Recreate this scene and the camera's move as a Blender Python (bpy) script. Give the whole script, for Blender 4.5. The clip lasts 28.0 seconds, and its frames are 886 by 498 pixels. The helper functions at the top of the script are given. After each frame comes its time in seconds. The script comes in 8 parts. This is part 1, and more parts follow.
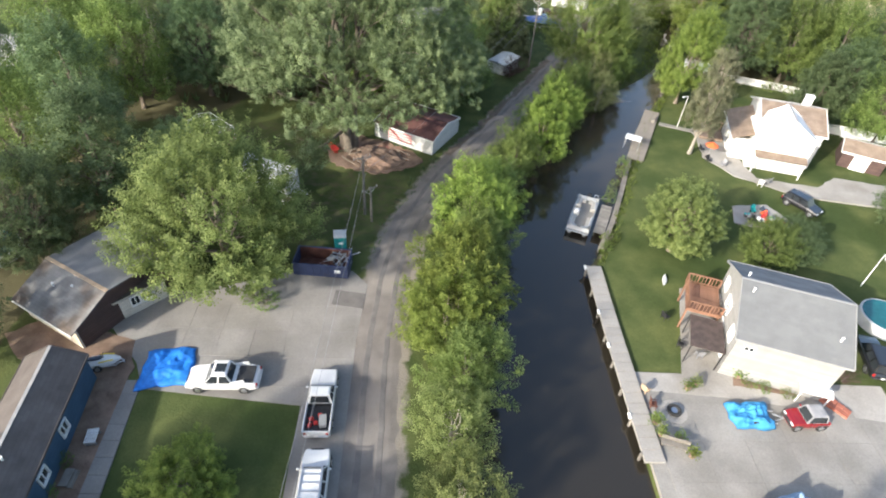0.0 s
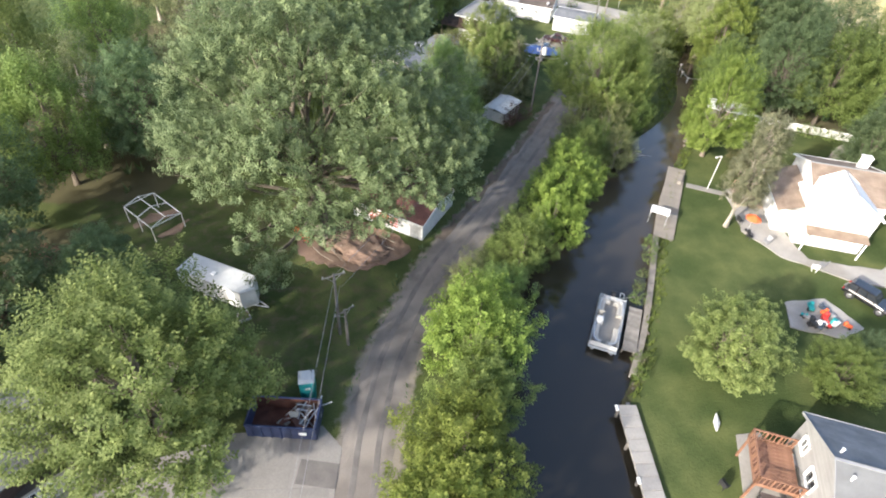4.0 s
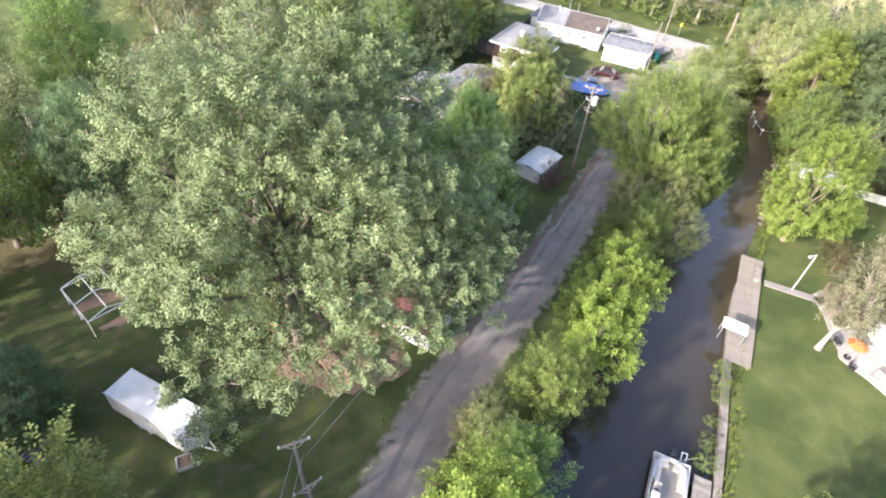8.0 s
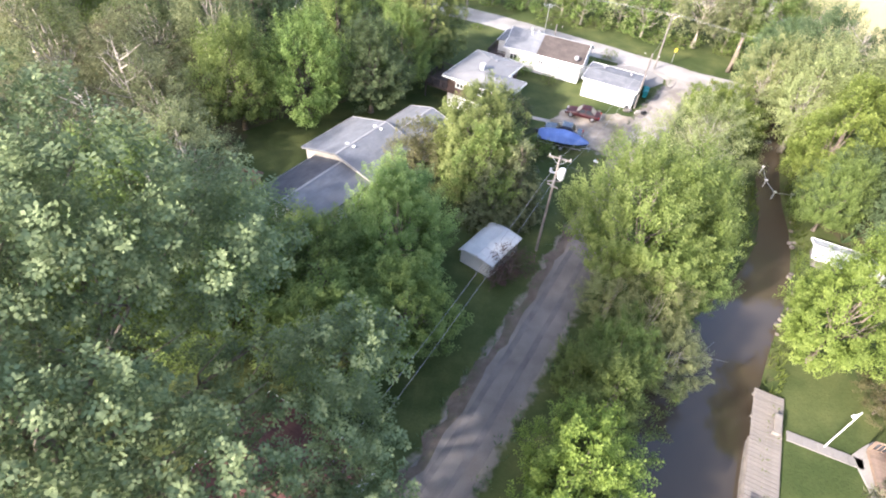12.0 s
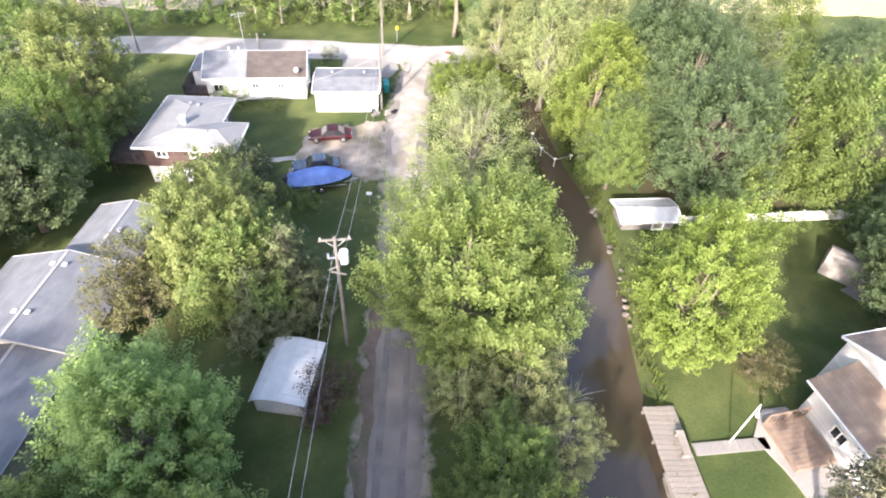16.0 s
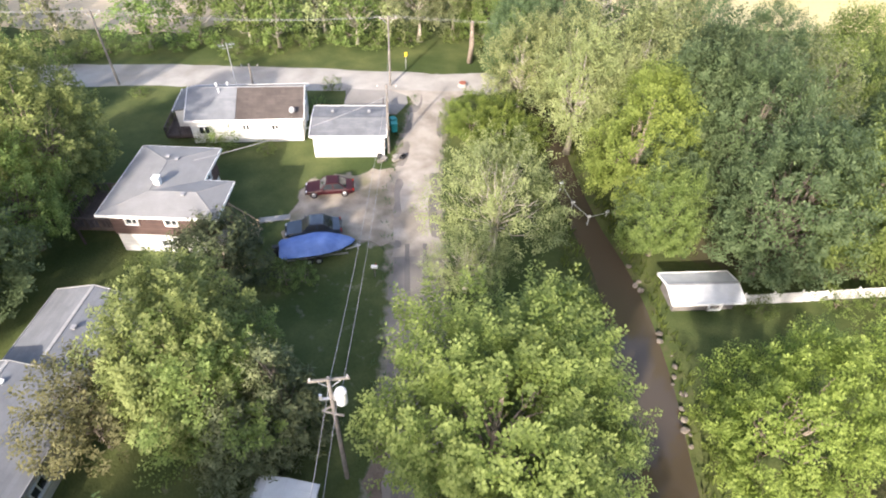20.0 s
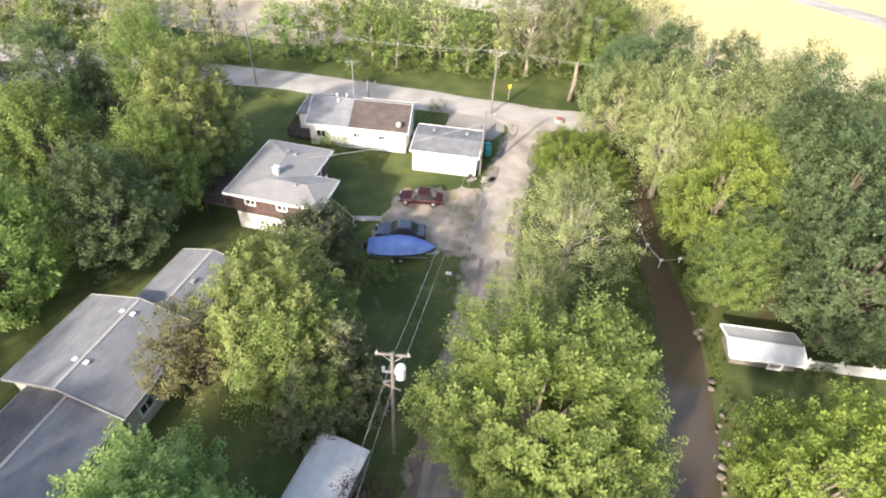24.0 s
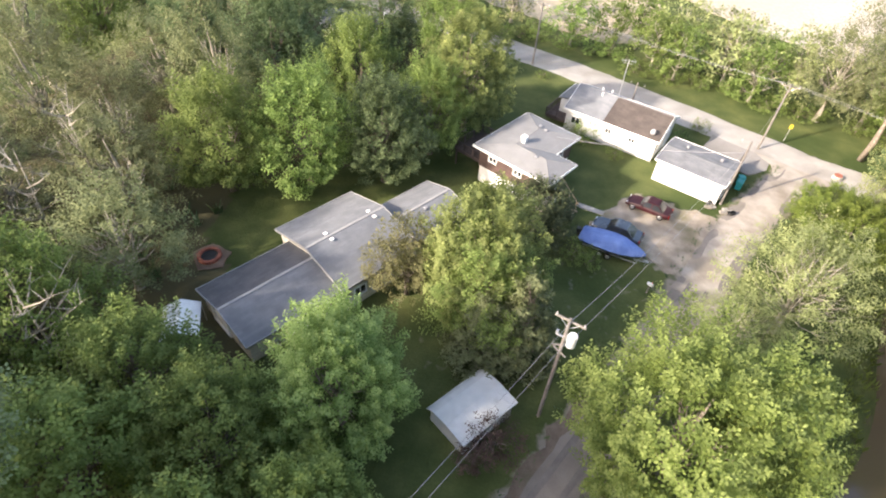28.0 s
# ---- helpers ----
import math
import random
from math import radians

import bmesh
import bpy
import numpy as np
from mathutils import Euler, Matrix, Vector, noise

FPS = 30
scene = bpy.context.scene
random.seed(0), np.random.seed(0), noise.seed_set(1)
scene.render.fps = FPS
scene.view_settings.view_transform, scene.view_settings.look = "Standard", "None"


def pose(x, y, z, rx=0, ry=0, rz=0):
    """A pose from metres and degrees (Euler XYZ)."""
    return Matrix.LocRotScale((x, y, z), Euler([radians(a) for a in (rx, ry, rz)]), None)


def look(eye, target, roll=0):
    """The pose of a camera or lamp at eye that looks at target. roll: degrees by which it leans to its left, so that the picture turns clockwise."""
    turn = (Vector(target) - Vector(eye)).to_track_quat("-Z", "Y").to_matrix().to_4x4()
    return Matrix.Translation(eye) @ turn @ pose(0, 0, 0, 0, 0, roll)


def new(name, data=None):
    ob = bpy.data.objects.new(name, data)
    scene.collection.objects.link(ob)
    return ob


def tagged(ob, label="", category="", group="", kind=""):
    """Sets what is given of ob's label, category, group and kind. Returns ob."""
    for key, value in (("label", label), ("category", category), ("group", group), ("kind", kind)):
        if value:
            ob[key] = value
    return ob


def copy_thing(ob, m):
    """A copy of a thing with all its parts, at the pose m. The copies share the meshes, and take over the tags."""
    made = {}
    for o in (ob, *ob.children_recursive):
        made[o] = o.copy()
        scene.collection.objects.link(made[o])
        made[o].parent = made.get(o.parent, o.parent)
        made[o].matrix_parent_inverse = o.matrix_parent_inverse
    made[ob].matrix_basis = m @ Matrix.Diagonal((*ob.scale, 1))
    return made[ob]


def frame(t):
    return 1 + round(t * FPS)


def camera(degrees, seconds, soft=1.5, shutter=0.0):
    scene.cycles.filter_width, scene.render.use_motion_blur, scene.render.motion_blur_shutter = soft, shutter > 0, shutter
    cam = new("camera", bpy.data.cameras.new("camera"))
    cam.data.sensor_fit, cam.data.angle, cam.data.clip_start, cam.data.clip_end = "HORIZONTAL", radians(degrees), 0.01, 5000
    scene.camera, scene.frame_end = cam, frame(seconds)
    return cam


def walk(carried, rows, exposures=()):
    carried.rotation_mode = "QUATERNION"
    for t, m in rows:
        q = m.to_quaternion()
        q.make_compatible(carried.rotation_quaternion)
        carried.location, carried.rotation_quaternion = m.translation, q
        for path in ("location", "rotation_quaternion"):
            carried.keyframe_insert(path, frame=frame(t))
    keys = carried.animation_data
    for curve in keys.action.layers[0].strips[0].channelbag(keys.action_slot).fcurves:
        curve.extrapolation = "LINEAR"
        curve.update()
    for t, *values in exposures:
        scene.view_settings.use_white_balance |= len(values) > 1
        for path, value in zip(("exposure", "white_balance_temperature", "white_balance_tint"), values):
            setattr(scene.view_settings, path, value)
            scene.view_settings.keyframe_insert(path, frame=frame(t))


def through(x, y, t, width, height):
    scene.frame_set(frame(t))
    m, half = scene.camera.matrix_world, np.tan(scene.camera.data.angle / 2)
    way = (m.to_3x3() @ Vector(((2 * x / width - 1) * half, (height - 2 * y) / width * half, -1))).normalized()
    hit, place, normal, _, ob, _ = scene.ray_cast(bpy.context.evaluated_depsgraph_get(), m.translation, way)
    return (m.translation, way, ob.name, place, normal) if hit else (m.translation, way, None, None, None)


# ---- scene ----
cam = camera(77.0, 28.0, soft=2.0)
# seconds, eye x, y, z, yaw, pitch, lean to the left
ROWS = [
    (0, -0.12, -0.09, 36.99, -3.80, -41.40, 4.49),
    (0.5, -0.09, 1.87, 37.18, -3.99, -41.60, 4.34),
    (1, -0.06, 3.83, 37.38, -4.93, -41.74, 4.23),
    (1.5, -0.00, 5.82, 37.58, -5.18, -41.82, 4.13),
    (2, 0.07, 7.85, 37.76, -4.44, -41.87, 4.09),
    (2.5, 0.15, 9.92, 37.89, -3.76, -41.86, 4.05),
    (3, 0.21, 11.99, 37.97, -3.65, -41.88, 3.91),
    (3.5, 0.26, 14.04, 38.06, -4.24, -41.99, 3.71),
    (5.5, -0.12, 22.00, 37.60, -5.68, -42.38, 4.66),
    (6, 0.06, 23.92, 37.51, -5.52, -42.44, 4.43),
    (6.5, 0.25, 25.87, 37.45, -5.07, -42.50, 4.26),
    (7, 0.53, 27.83, 37.39, -4.38, -42.61, 4.29),
    (7.5, 0.92, 29.79, 37.27, -3.47, -42.74, 4.57),
    (8, 1.44, 31.76, 37.04, -1.36, -42.92, 5.07),
    (8.5, 2.05, 33.79, 36.71, 0.05, -43.12, 5.62),
    (9, 2.75, 35.94, 36.34, -0.64, -43.20, 6.22),
    (9.5, 3.51, 38.12, 36.01, -1.97, -43.26, 6.77),
    (10, 4.29, 40.33, 35.75, -2.59, -43.35, 7.09),
    (10.5, 5.07, 42.59, 35.53, -2.69, -43.43, 7.17),
    (11, 5.83, 44.91, 35.31, -2.63, -43.48, 7.00),
    (11.5, 6.54, 47.28, 35.08, -2.94, -43.42, 6.53),
    (12, 7.18, 49.66, 34.84, -2.28, -43.26, 5.88),
    (12.5, 7.80, 51.96, 34.59, -0.91, -43.30, 5.12),
    (14.5, 8.40, 59.63, 32.96, -3.02, -43.42, 4.51),
    (15, 9.08, 61.18, 32.88, -9.07, -43.49, 4.08),
    (15.5, 9.81, 62.60, 32.79, -20.58, -43.68, 3.77),
    (16, 10.54, 63.94, 32.72, -31.11, -43.89, 3.45),
    (16.5, 11.22, 65.28, 32.68, -35.62, -44.09, 3.11),
    (17, 11.89, 66.69, 32.62, -35.69, -44.25, 2.94),
    (17.5, 12.58, 68.19, 32.50, -35.28, -44.32, 3.06),
    (18, 13.22, 69.65, 32.36, -35.59, -44.36, 3.20),
    (18.5, 13.76, 70.92, 32.29, -34.79, -44.47, 3.21),
    (19, 14.17, 71.91, 32.27, -32.90, -44.57, 3.08),
    (19.5, 14.47, 72.66, 32.27, -31.60, -44.48, 2.98),
    (20, 14.64, 73.19, 32.30, -30.18, -44.36, 2.87),
    (20.5, 14.69, 73.56, 32.39, -27.43, -44.24, 2.76),
    (21, 14.67, 73.79, 32.50, -23.28, -44.13, 2.71),
    (21.5, 14.63, 73.96, 32.64, -19.83, -43.95, 2.69),
    (23.5, 13.74, 70.62, 33.98, -19.72, -41.81, 4.12),
    (24, 13.82, 69.80, 34.13, -18.45, -42.12, 3.73),
    (24.5, 13.89, 68.99, 34.29, -17.66, -42.50, 3.30),
    (25, 13.97, 68.18, 34.42, -17.80, -42.88, 3.04),
    (25.5, 14.07, 67.46, 34.49, -18.44, -43.09, 3.20),
    (26, 14.12, 66.90, 34.52, -18.67, -43.23, 3.50),
    (26.5, 14.09, 66.59, 34.52, -15.65, -43.40, 3.68),
    (27, 13.95, 66.44, 34.47, -8.90, -43.57, 3.80),
    (27.5, 13.75, 66.36, 34.35, 0.22, -43.63, 4.08),
    (28, 13.54, 66.29, 34.22, 10.10, -43.57, 4.52),
]


def flight(x, y, z, yaw, pitch, lean):
    return pose(x, y, z) @ pose(0, 0, 0, 0, 0, yaw) @ pose(0, 0, 0, 90 + pitch) @ pose(0, 0, 0, 0, 0, lean)


walk(cam, [(t, flight(*p)) for t, *p in ROWS], [(0.0, 1.44, 6500, 9), (3.0, 1.5, 6480, 10), (5.5, 1.87, 6500, 14), (8.0, 2.08, 6480, 18), (10.0, 2.05, 6440, 18), (12.0, 2.13, 6400, 19), (14.5, 2.42, 6450, 20), (15.2, 2.4, 6550, 19), (16.0, 2.26, 6550, 18), (17.0, 1.98, 6550, 17), (18.0, 1.8, 6550, 17), (21.0, 1.78, 6900, 15), (25.0, 1.77, 7000, 14), (27.0, 1.87, 7100, 15), (28.0, 1.94, 7250, 16)])

# ---------------------------------------------------------------- light
SUN_ELEV, SUN_FROM = 25.5, (-0.78, -0.62)
world = bpy.data.worlds.new("sky")
scene.world = world
world.use_nodes = True
wn = world.node_tree
sky = wn.nodes.new("ShaderNodeTexSky")
sky.sky_type, sky.sun_disc = "NISHITA", False
sky.sun_elevation = radians(SUN_ELEV)
sky.sun_rotation = math.atan2(SUN_FROM[0], SUN_FROM[1])
sky.dust_density, sky.air_density = 2.5, 1.0
wn.links.new(sky.outputs[0], wn.nodes["Background"].inputs[0])
wn.nodes["Background"].inputs[1].default_value = 0.15
sun_data = bpy.data.lights.new("sun", "SUN")
sun_data.energy, sun_data.angle, sun_data.color = 3.2, radians(1.4), (1.0, 0.94, 0.84)
sun = new("sun", sun_data)
_h = math.cos(radians(SUN_ELEV))
sun.matrix_world = look((SUN_FROM[0] * _h * 300, SUN_FROM[1] * _h * 300, math.sin(radians(SUN_ELEV)) * 300), (0, 0, 0))

# ---------------------------------------------------------------- materials


def material(name, c1, c2, scale=3.0, rough=0.8, metal=0.0, bump=0.1, fine=40.0, c3=None, spec=0.5, random_amount=0.0, island=0.0, coat=0.0, stain=0.5):
    """Two colours mixed by broad noise, broken by fine grain, with a stain colour and fine relief."""
    m = bpy.data.materials.new(name)
    m.use_nodes = True
    nt = m.node_tree
    b = nt.nodes["Principled BSDF"]
    co = nt.nodes.new("ShaderNodeTexCoord")
    n1 = nt.nodes.new("ShaderNodeTexNoise")
    n1.inputs["Scale"].default_value, n1.inputs["Detail"].default_value = scale, 6.0
    n2 = nt.nodes.new("ShaderNodeTexNoise")
    n2.inputs["Scale"].default_value, n2.inputs["Detail"].default_value = fine, 4.0
    for n in (n1, n2):
        nt.links.new(co.outputs["Object"], n.inputs["Vector"])
    r = nt.nodes.new("ShaderNodeValToRGB")
    r.color_ramp.elements[0].position, r.color_ramp.elements[1].position = 0.35, 0.65
    r.color_ramp.elements[0].color, r.color_ramp.elements[1].color = (*c1, 1), (*c2, 1)
    nt.links.new(n1.outputs[0], r.inputs[0])
    out = r.outputs[0]
    if c3:
        n3 = nt.nodes.new("ShaderNodeTexNoise")
        n3.inputs["Scale"].default_value, n3.inputs["Detail"].default_value = scale * 0.37, 5.0
        nt.links.new(co.outputs["Object"], n3.inputs["Vector"])
        r3 = nt.nodes.new("ShaderNodeValToRGB")
        r3.color_ramp.elements[0].position, r3.color_ramp.elements[1].position = stain, stain + 0.15
        mx = nt.nodes.new("ShaderNodeMix")
        mx.data_type = "RGBA"
        nt.links.new(n3.outputs[0], r3.inputs[0])
        nt.links.new(r3.outputs[0], mx.inputs[0])
        nt.links.new(out, mx.inputs[6])
        mx.inputs[7].default_value = (*c3, 1)
        out = mx.outputs[2]
    hsv = nt.nodes.new("ShaderNodeHueSaturation")
    ma = nt.nodes.new("ShaderNodeMapRange")
    ma.inputs[3].default_value, ma.inputs[4].default_value = 0.75, 1.25
    nt.links.new(n2.outputs[0], ma.inputs[0])
    val = ma.outputs[0]
    for amount, kind in ((random_amount, "ShaderNodeObjectInfo"), (island, "ShaderNodeNewGeometry")):
        if amount:
            oi = nt.nodes.new(kind)
            mr = nt.nodes.new("ShaderNodeMapRange")
            mr.inputs[3].default_value, mr.inputs[4].default_value = 1 - amount, 1 + amount
            nt.links.new(oi.outputs["Random" if amount == random_amount and kind == "ShaderNodeObjectInfo" else "Random Per Island"], mr.inputs[0])
            mu = nt.nodes.new("ShaderNodeMath")
            mu.operation = "MULTIPLY"
            nt.links.new(val, mu.inputs[0])
            nt.links.new(mr.outputs[0], mu.inputs[1])
            val = mu.outputs[0]
    nt.links.new(out, hsv.inputs["Color"])
    nt.links.new(val, hsv.inputs["Value"])
    nt.links.new(hsv.outputs[0], b.inputs["Base Color"])
    b.inputs["Roughness"].default_value, b.inputs["Metallic"].default_value = rough, metal
    b.inputs["Specular IOR Level"].default_value = spec
    b.inputs["Coat Weight"].default_value = coat
    if bump:
        bp = nt.nodes.new("ShaderNodeBump")
        bp.inputs["Strength"].default_value, bp.inputs["Distance"].default_value = bump, 0.05
        nt.links.new(n2.outputs[0], bp.inputs["Height"])
        nt.links.new(bp.outputs[0], b.inputs["Normal"])
    return m


def coursed(name, c1, c2, width, height, joint, rough=0.85, c3=None, mortar=0.6, vary=0.7):
    """Shingles or lap siding: courses in relief on the generated side of the part."""
    m = material(name, c1, c2, 0.8, rough, c3=c3, fine=25.0)
    nt = m.node_tree
    b = nt.nodes["Principled BSDF"]
    uv = nt.nodes.new("ShaderNodeUVMap")
    br = nt.nodes.new("ShaderNodeTexBrick")
    br.inputs["Scale"].default_value = 1.0
    br.inputs["Brick Width"].default_value, br.inputs["Row Height"].default_value = width, height
    br.inputs["Mortar Size"].default_value = joint
    br.inputs["Color1"].default_value, br.inputs["Color2"].default_value = (1 - 0.15 * vary,) * 3 + (1,), (1 + 0.12 * vary,) * 3 + (1,)
    br.inputs["Mortar"].default_value = (mortar, mortar, mortar, 1)
    nt.links.new(uv.outputs[0], br.inputs["Vector"])
    mx = nt.nodes.new("ShaderNodeMix")
    mx.data_type, mx.blend_type = "RGBA", "MULTIPLY"
    mx.inputs[0].default_value = 1.0
    nt.links.new(b.inputs["Base Color"].links[0].from_socket, mx.inputs[6])
    nt.links.new(br.outputs["Color"], mx.inputs[7])
    nt.links.new(mx.outputs[2], b.inputs["Base Color"])
    return m


def foliage(name, c1, c2, tip, through=0.35, sheen=0.3):
    """Leaves: colour by leaf and by tree, some light comes through them."""
    m = bpy.data.materials.new(name)
    m.use_nodes = True
    nt = m.node_tree
    nt.nodes.remove(nt.nodes["Principled BSDF"])
    out = nt.nodes["Material Output"]
    geo = nt.nodes.new("ShaderNodeNewGeometry")
    oi = nt.nodes.new("ShaderNodeObjectInfo")
    co = nt.nodes.new("ShaderNodeTexCoord")
    no = nt.nodes.new("ShaderNodeTexNoise")
    no.inputs["Scale"].default_value, no.inputs["Detail"].default_value = 0.45, 3.0
    nt.links.new(co.outputs["Object"], no.inputs["Vector"])
    r = nt.nodes.new("ShaderNodeValToRGB")
    r.color_ramp.elements[0].color, r.color_ramp.elements[1].color = (*c1, 1), (*c2, 1)
    e = r.color_ramp.elements.new(0.9)
    e.color = (*c2, 1)
    r.color_ramp.elements[2].color = (*tip, 1)
    ad = nt.nodes.new("ShaderNodeMath")
    ad.operation, ad.use_clamp = "MULTIPLY_ADD", True
    ad.inputs[1].default_value = 0.13
    nt.links.new(geo.outputs["Random Per Island"], ad.inputs[0])
    tn = nt.nodes.new("ShaderNodeAttribute")
    tn.attribute_name = "tone"
    ta = nt.nodes.new("ShaderNodeMath")
    ta.operation = "MULTIPLY_ADD"
    ta.inputs[1].default_value = 0.32
    nt.links.new(tn.outputs["Fac"], ta.inputs[0])
    mr = nt.nodes.new("ShaderNodeMapRange")
    mr.inputs[1].default_value, mr.inputs[2].default_value = 0.3, 0.7
    mr.inputs[3].default_value, mr.inputs[4].default_value = -0.05, 0.45
    nt.links.new(no.outputs[0], mr.inputs[0])
    nt.links.new(mr.outputs[0], ta.inputs[2])
    nt.links.new(ta.outputs[0], ad.inputs[2])
    nt.links.new(ad.outputs[0], r.inputs[0])
    yg = nt.nodes.new("ShaderNodeAttribute")
    yg.attribute_name = "young"
    ym = nt.nodes.new("ShaderNodeMapRange")
    ym.inputs[1].default_value, ym.inputs[2].default_value, ym.inputs[4].default_value = 0.45, 1.0, 0.5
    nt.links.new(yg.outputs["Fac"], ym.inputs[0])
    mt = nt.nodes.new("ShaderNodeMix")
    mt.data_type = "RGBA"
    nt.links.new(ym.outputs[0], mt.inputs[0])
    nt.links.new(r.outputs[0], mt.inputs[6])
    mt.inputs[7].default_value = (*tip, 1)
    hsv = nt.nodes.new("ShaderNodeHueSaturation")
    for sock, a, z in (("Hue", 0.488, 0.512), ("Value", 0.76, 1.2)):
        mm = nt.nodes.new("ShaderNodeMapRange")
        mm.inputs[3].default_value, mm.inputs[4].default_value = a, z
        nt.links.new(oi.outputs["Random"], mm.inputs[0])
        nt.links.new(mm.outputs[0], hsv.inputs[sock])
    nt.links.new(mt.outputs[2], hsv.inputs["Color"])
    pb = nt.nodes.new("ShaderNodeBsdfPrincipled")
    pb.inputs["Roughness"].default_value = 0.7
    pb.inputs["Specular IOR Level"].default_value = sheen
    tr = nt.nodes.new("ShaderNodeBsdfTranslucent")
    nt.links.new(hsv.outputs[0], pb.inputs["Base Color"])
    nt.links.new(hsv.outputs[0], tr.inputs["Color"])
    mix = nt.nodes.new("ShaderNodeMixShader")
    mix.inputs[0].default_value = through
    nt.links.new(pb.outputs[0], mix.inputs[1])
    nt.links.new(tr.outputs[0], mix.inputs[2])
    nt.links.new(mix.outputs[0], out.inputs[0])
    return m


LEAF_COTTON = foliage("cottonwood_leaves", (0.058, 0.084, 0.033), (0.140, 0.182, 0.078), (0.225, 0.272, 0.135), 0.25, 0.35)
LEAF_MAPLE = foliage("maple_leaves", (0.096, 0.146, 0.038), (0.200, 0.276, 0.074), (0.285, 0.362, 0.124), 0.45, 0.2)
LEAF_LIME = foliage("lime_green_leaves", (0.110, 0.164, 0.028), (0.212, 0.284, 0.058), (0.290, 0.356, 0.098), 0.42)
LEAF_YARD = foliage("yard_maple_leaves", (0.100, 0.155, 0.042), (0.205, 0.285, 0.080), (0.310, 0.385, 0.140), 0.4)
LEAF_BANK = foliage("bank_leaves", (0.088, 0.134, 0.024), (0.186, 0.248, 0.044), (0.275, 0.334, 0.080), 0.4)
LEAF_YEW = foliage("yew_needles", (0.028, 0.040, 0.017), (0.060, 0.074, 0.030), (0.095, 0.110, 0.048), 0.1)
LEAF_BRIGHT = foliage("bright_leaves", (0.092, 0.138, 0.030), (0.190, 0.252, 0.060), (0.298, 0.352, 0.118), 0.4)
LEAF_WOODS = foliage("woodland_leaves", (0.064, 0.102, 0.046), (0.142, 0.202, 0.090), (0.205, 0.266, 0.132), 0.45, 0.2)
LEAF_OLIVE = foliage("olive_leaves", (0.082, 0.106, 0.030), (0.176, 0.212, 0.062), (0.275, 0.305, 0.112), 0.35)
LEAF_GREY = foliage("willow_leaves", (0.155, 0.178, 0.070), (0.268, 0.300, 0.122), (0.350, 0.372, 0.175), 0.4)
LEAF_DULL = foliage("dull_olive_leaves", (0.105, 0.120, 0.054), (0.184, 0.206, 0.092), (0.250, 0.268, 0.130), 0.35)
LEAF_BROWN = foliage("brownish_leaves", (0.082, 0.080, 0.034), (0.146, 0.140, 0.060), (0.205, 0.192, 0.086))
LEAF_SPRUCE = foliage("spruce_needles", (0.092, 0.100, 0.056), (0.165, 0.172, 0.100), (0.225, 0.228, 0.142), 0.2)
LEAF_RED = foliage("purple_leaves", (0.070, 0.045, 0.040), (0.125, 0.080, 0.065), (0.190, 0.130, 0.100))
LEAF_CEDAR = foliage("cedar_needles", (0.108, 0.138, 0.060), (0.188, 0.224, 0.102), (0.252, 0.288, 0.146), 0.2)
BARK = material("bark", (0.13, 0.105, 0.08), (0.24, 0.20, 0.16), 4.0, 0.95, bump=0.6, fine=18)
# BARK again, darkened: the shade inside the crowns is put into its colour
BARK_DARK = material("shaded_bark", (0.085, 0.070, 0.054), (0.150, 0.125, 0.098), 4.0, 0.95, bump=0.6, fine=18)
BARK_PALE = material("pale_bark", (0.24, 0.215, 0.175), (0.36, 0.33, 0.275), 4.0, 0.9, bump=0.4, fine=18)
WHITE = material("white_paint", (0.74, 0.74, 0.72), (0.82, 0.82, 0.80), 2.0, 0.55, bump=0.05)
WHITE_METAL = material("white_sheet_metal", (0.475, 0.490, 0.490), (0.562, 0.569, 0.562), 1.2, 0.4, c3=(0.396, 0.389, 0.360), stain=0.58)
VINYL = coursed("white_lap_siding", (0.619, 0.619, 0.602), (0.688, 0.688, 0.671), 12.0, 0.2, 0.012, 0.6, mortar=0.78)
VINYL_BLUE = coursed("blue_lap_siding", (0.030, 0.075, 0.13), (0.045, 0.10, 0.165), 12.0, 0.2, 0.012, 0.6)
VINYL_TAN = coursed("cream_lap_siding", (0.55, 0.50, 0.42), (0.64, 0.60, 0.52), 12.0, 0.2, 0.012, 0.7)
BOARD_BROWN = coursed("brown_board_siding", (0.062, 0.038, 0.034), (0.09, 0.055, 0.048), 12.0, 0.25, 0.02, 0.8)
SHINGLE_GREY = coursed("grey_shingles", (0.128, 0.134, 0.144), (0.179, 0.186, 0.195), 0.9, 0.28, 0.012, 0.9, mortar=0.8)
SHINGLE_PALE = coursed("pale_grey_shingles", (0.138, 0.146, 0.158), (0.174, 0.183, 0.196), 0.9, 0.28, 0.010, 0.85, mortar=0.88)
SHINGLE_WARM = coursed("warm_grey_shingles", (0.172, 0.174, 0.177), (0.198, 0.200, 0.203), 0.9, 0.28, 0.008, 0.85, mortar=0.94, vary=0.25)
SHINGLE_SMOOTH = coursed("even_grey_shingles", (0.126, 0.131, 0.135), (0.148, 0.153, 0.157), 0.9, 0.28, 0.008, 0.85, mortar=0.94, vary=0.25)
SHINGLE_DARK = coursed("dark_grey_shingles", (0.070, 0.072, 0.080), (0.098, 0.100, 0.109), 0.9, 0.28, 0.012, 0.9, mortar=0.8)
SHINGLE_BROWN = coursed("brown_shingles", (0.058, 0.047, 0.042), (0.084, 0.069, 0.061), 0.9, 0.28, 0.012, 0.9, mortar=0.75)
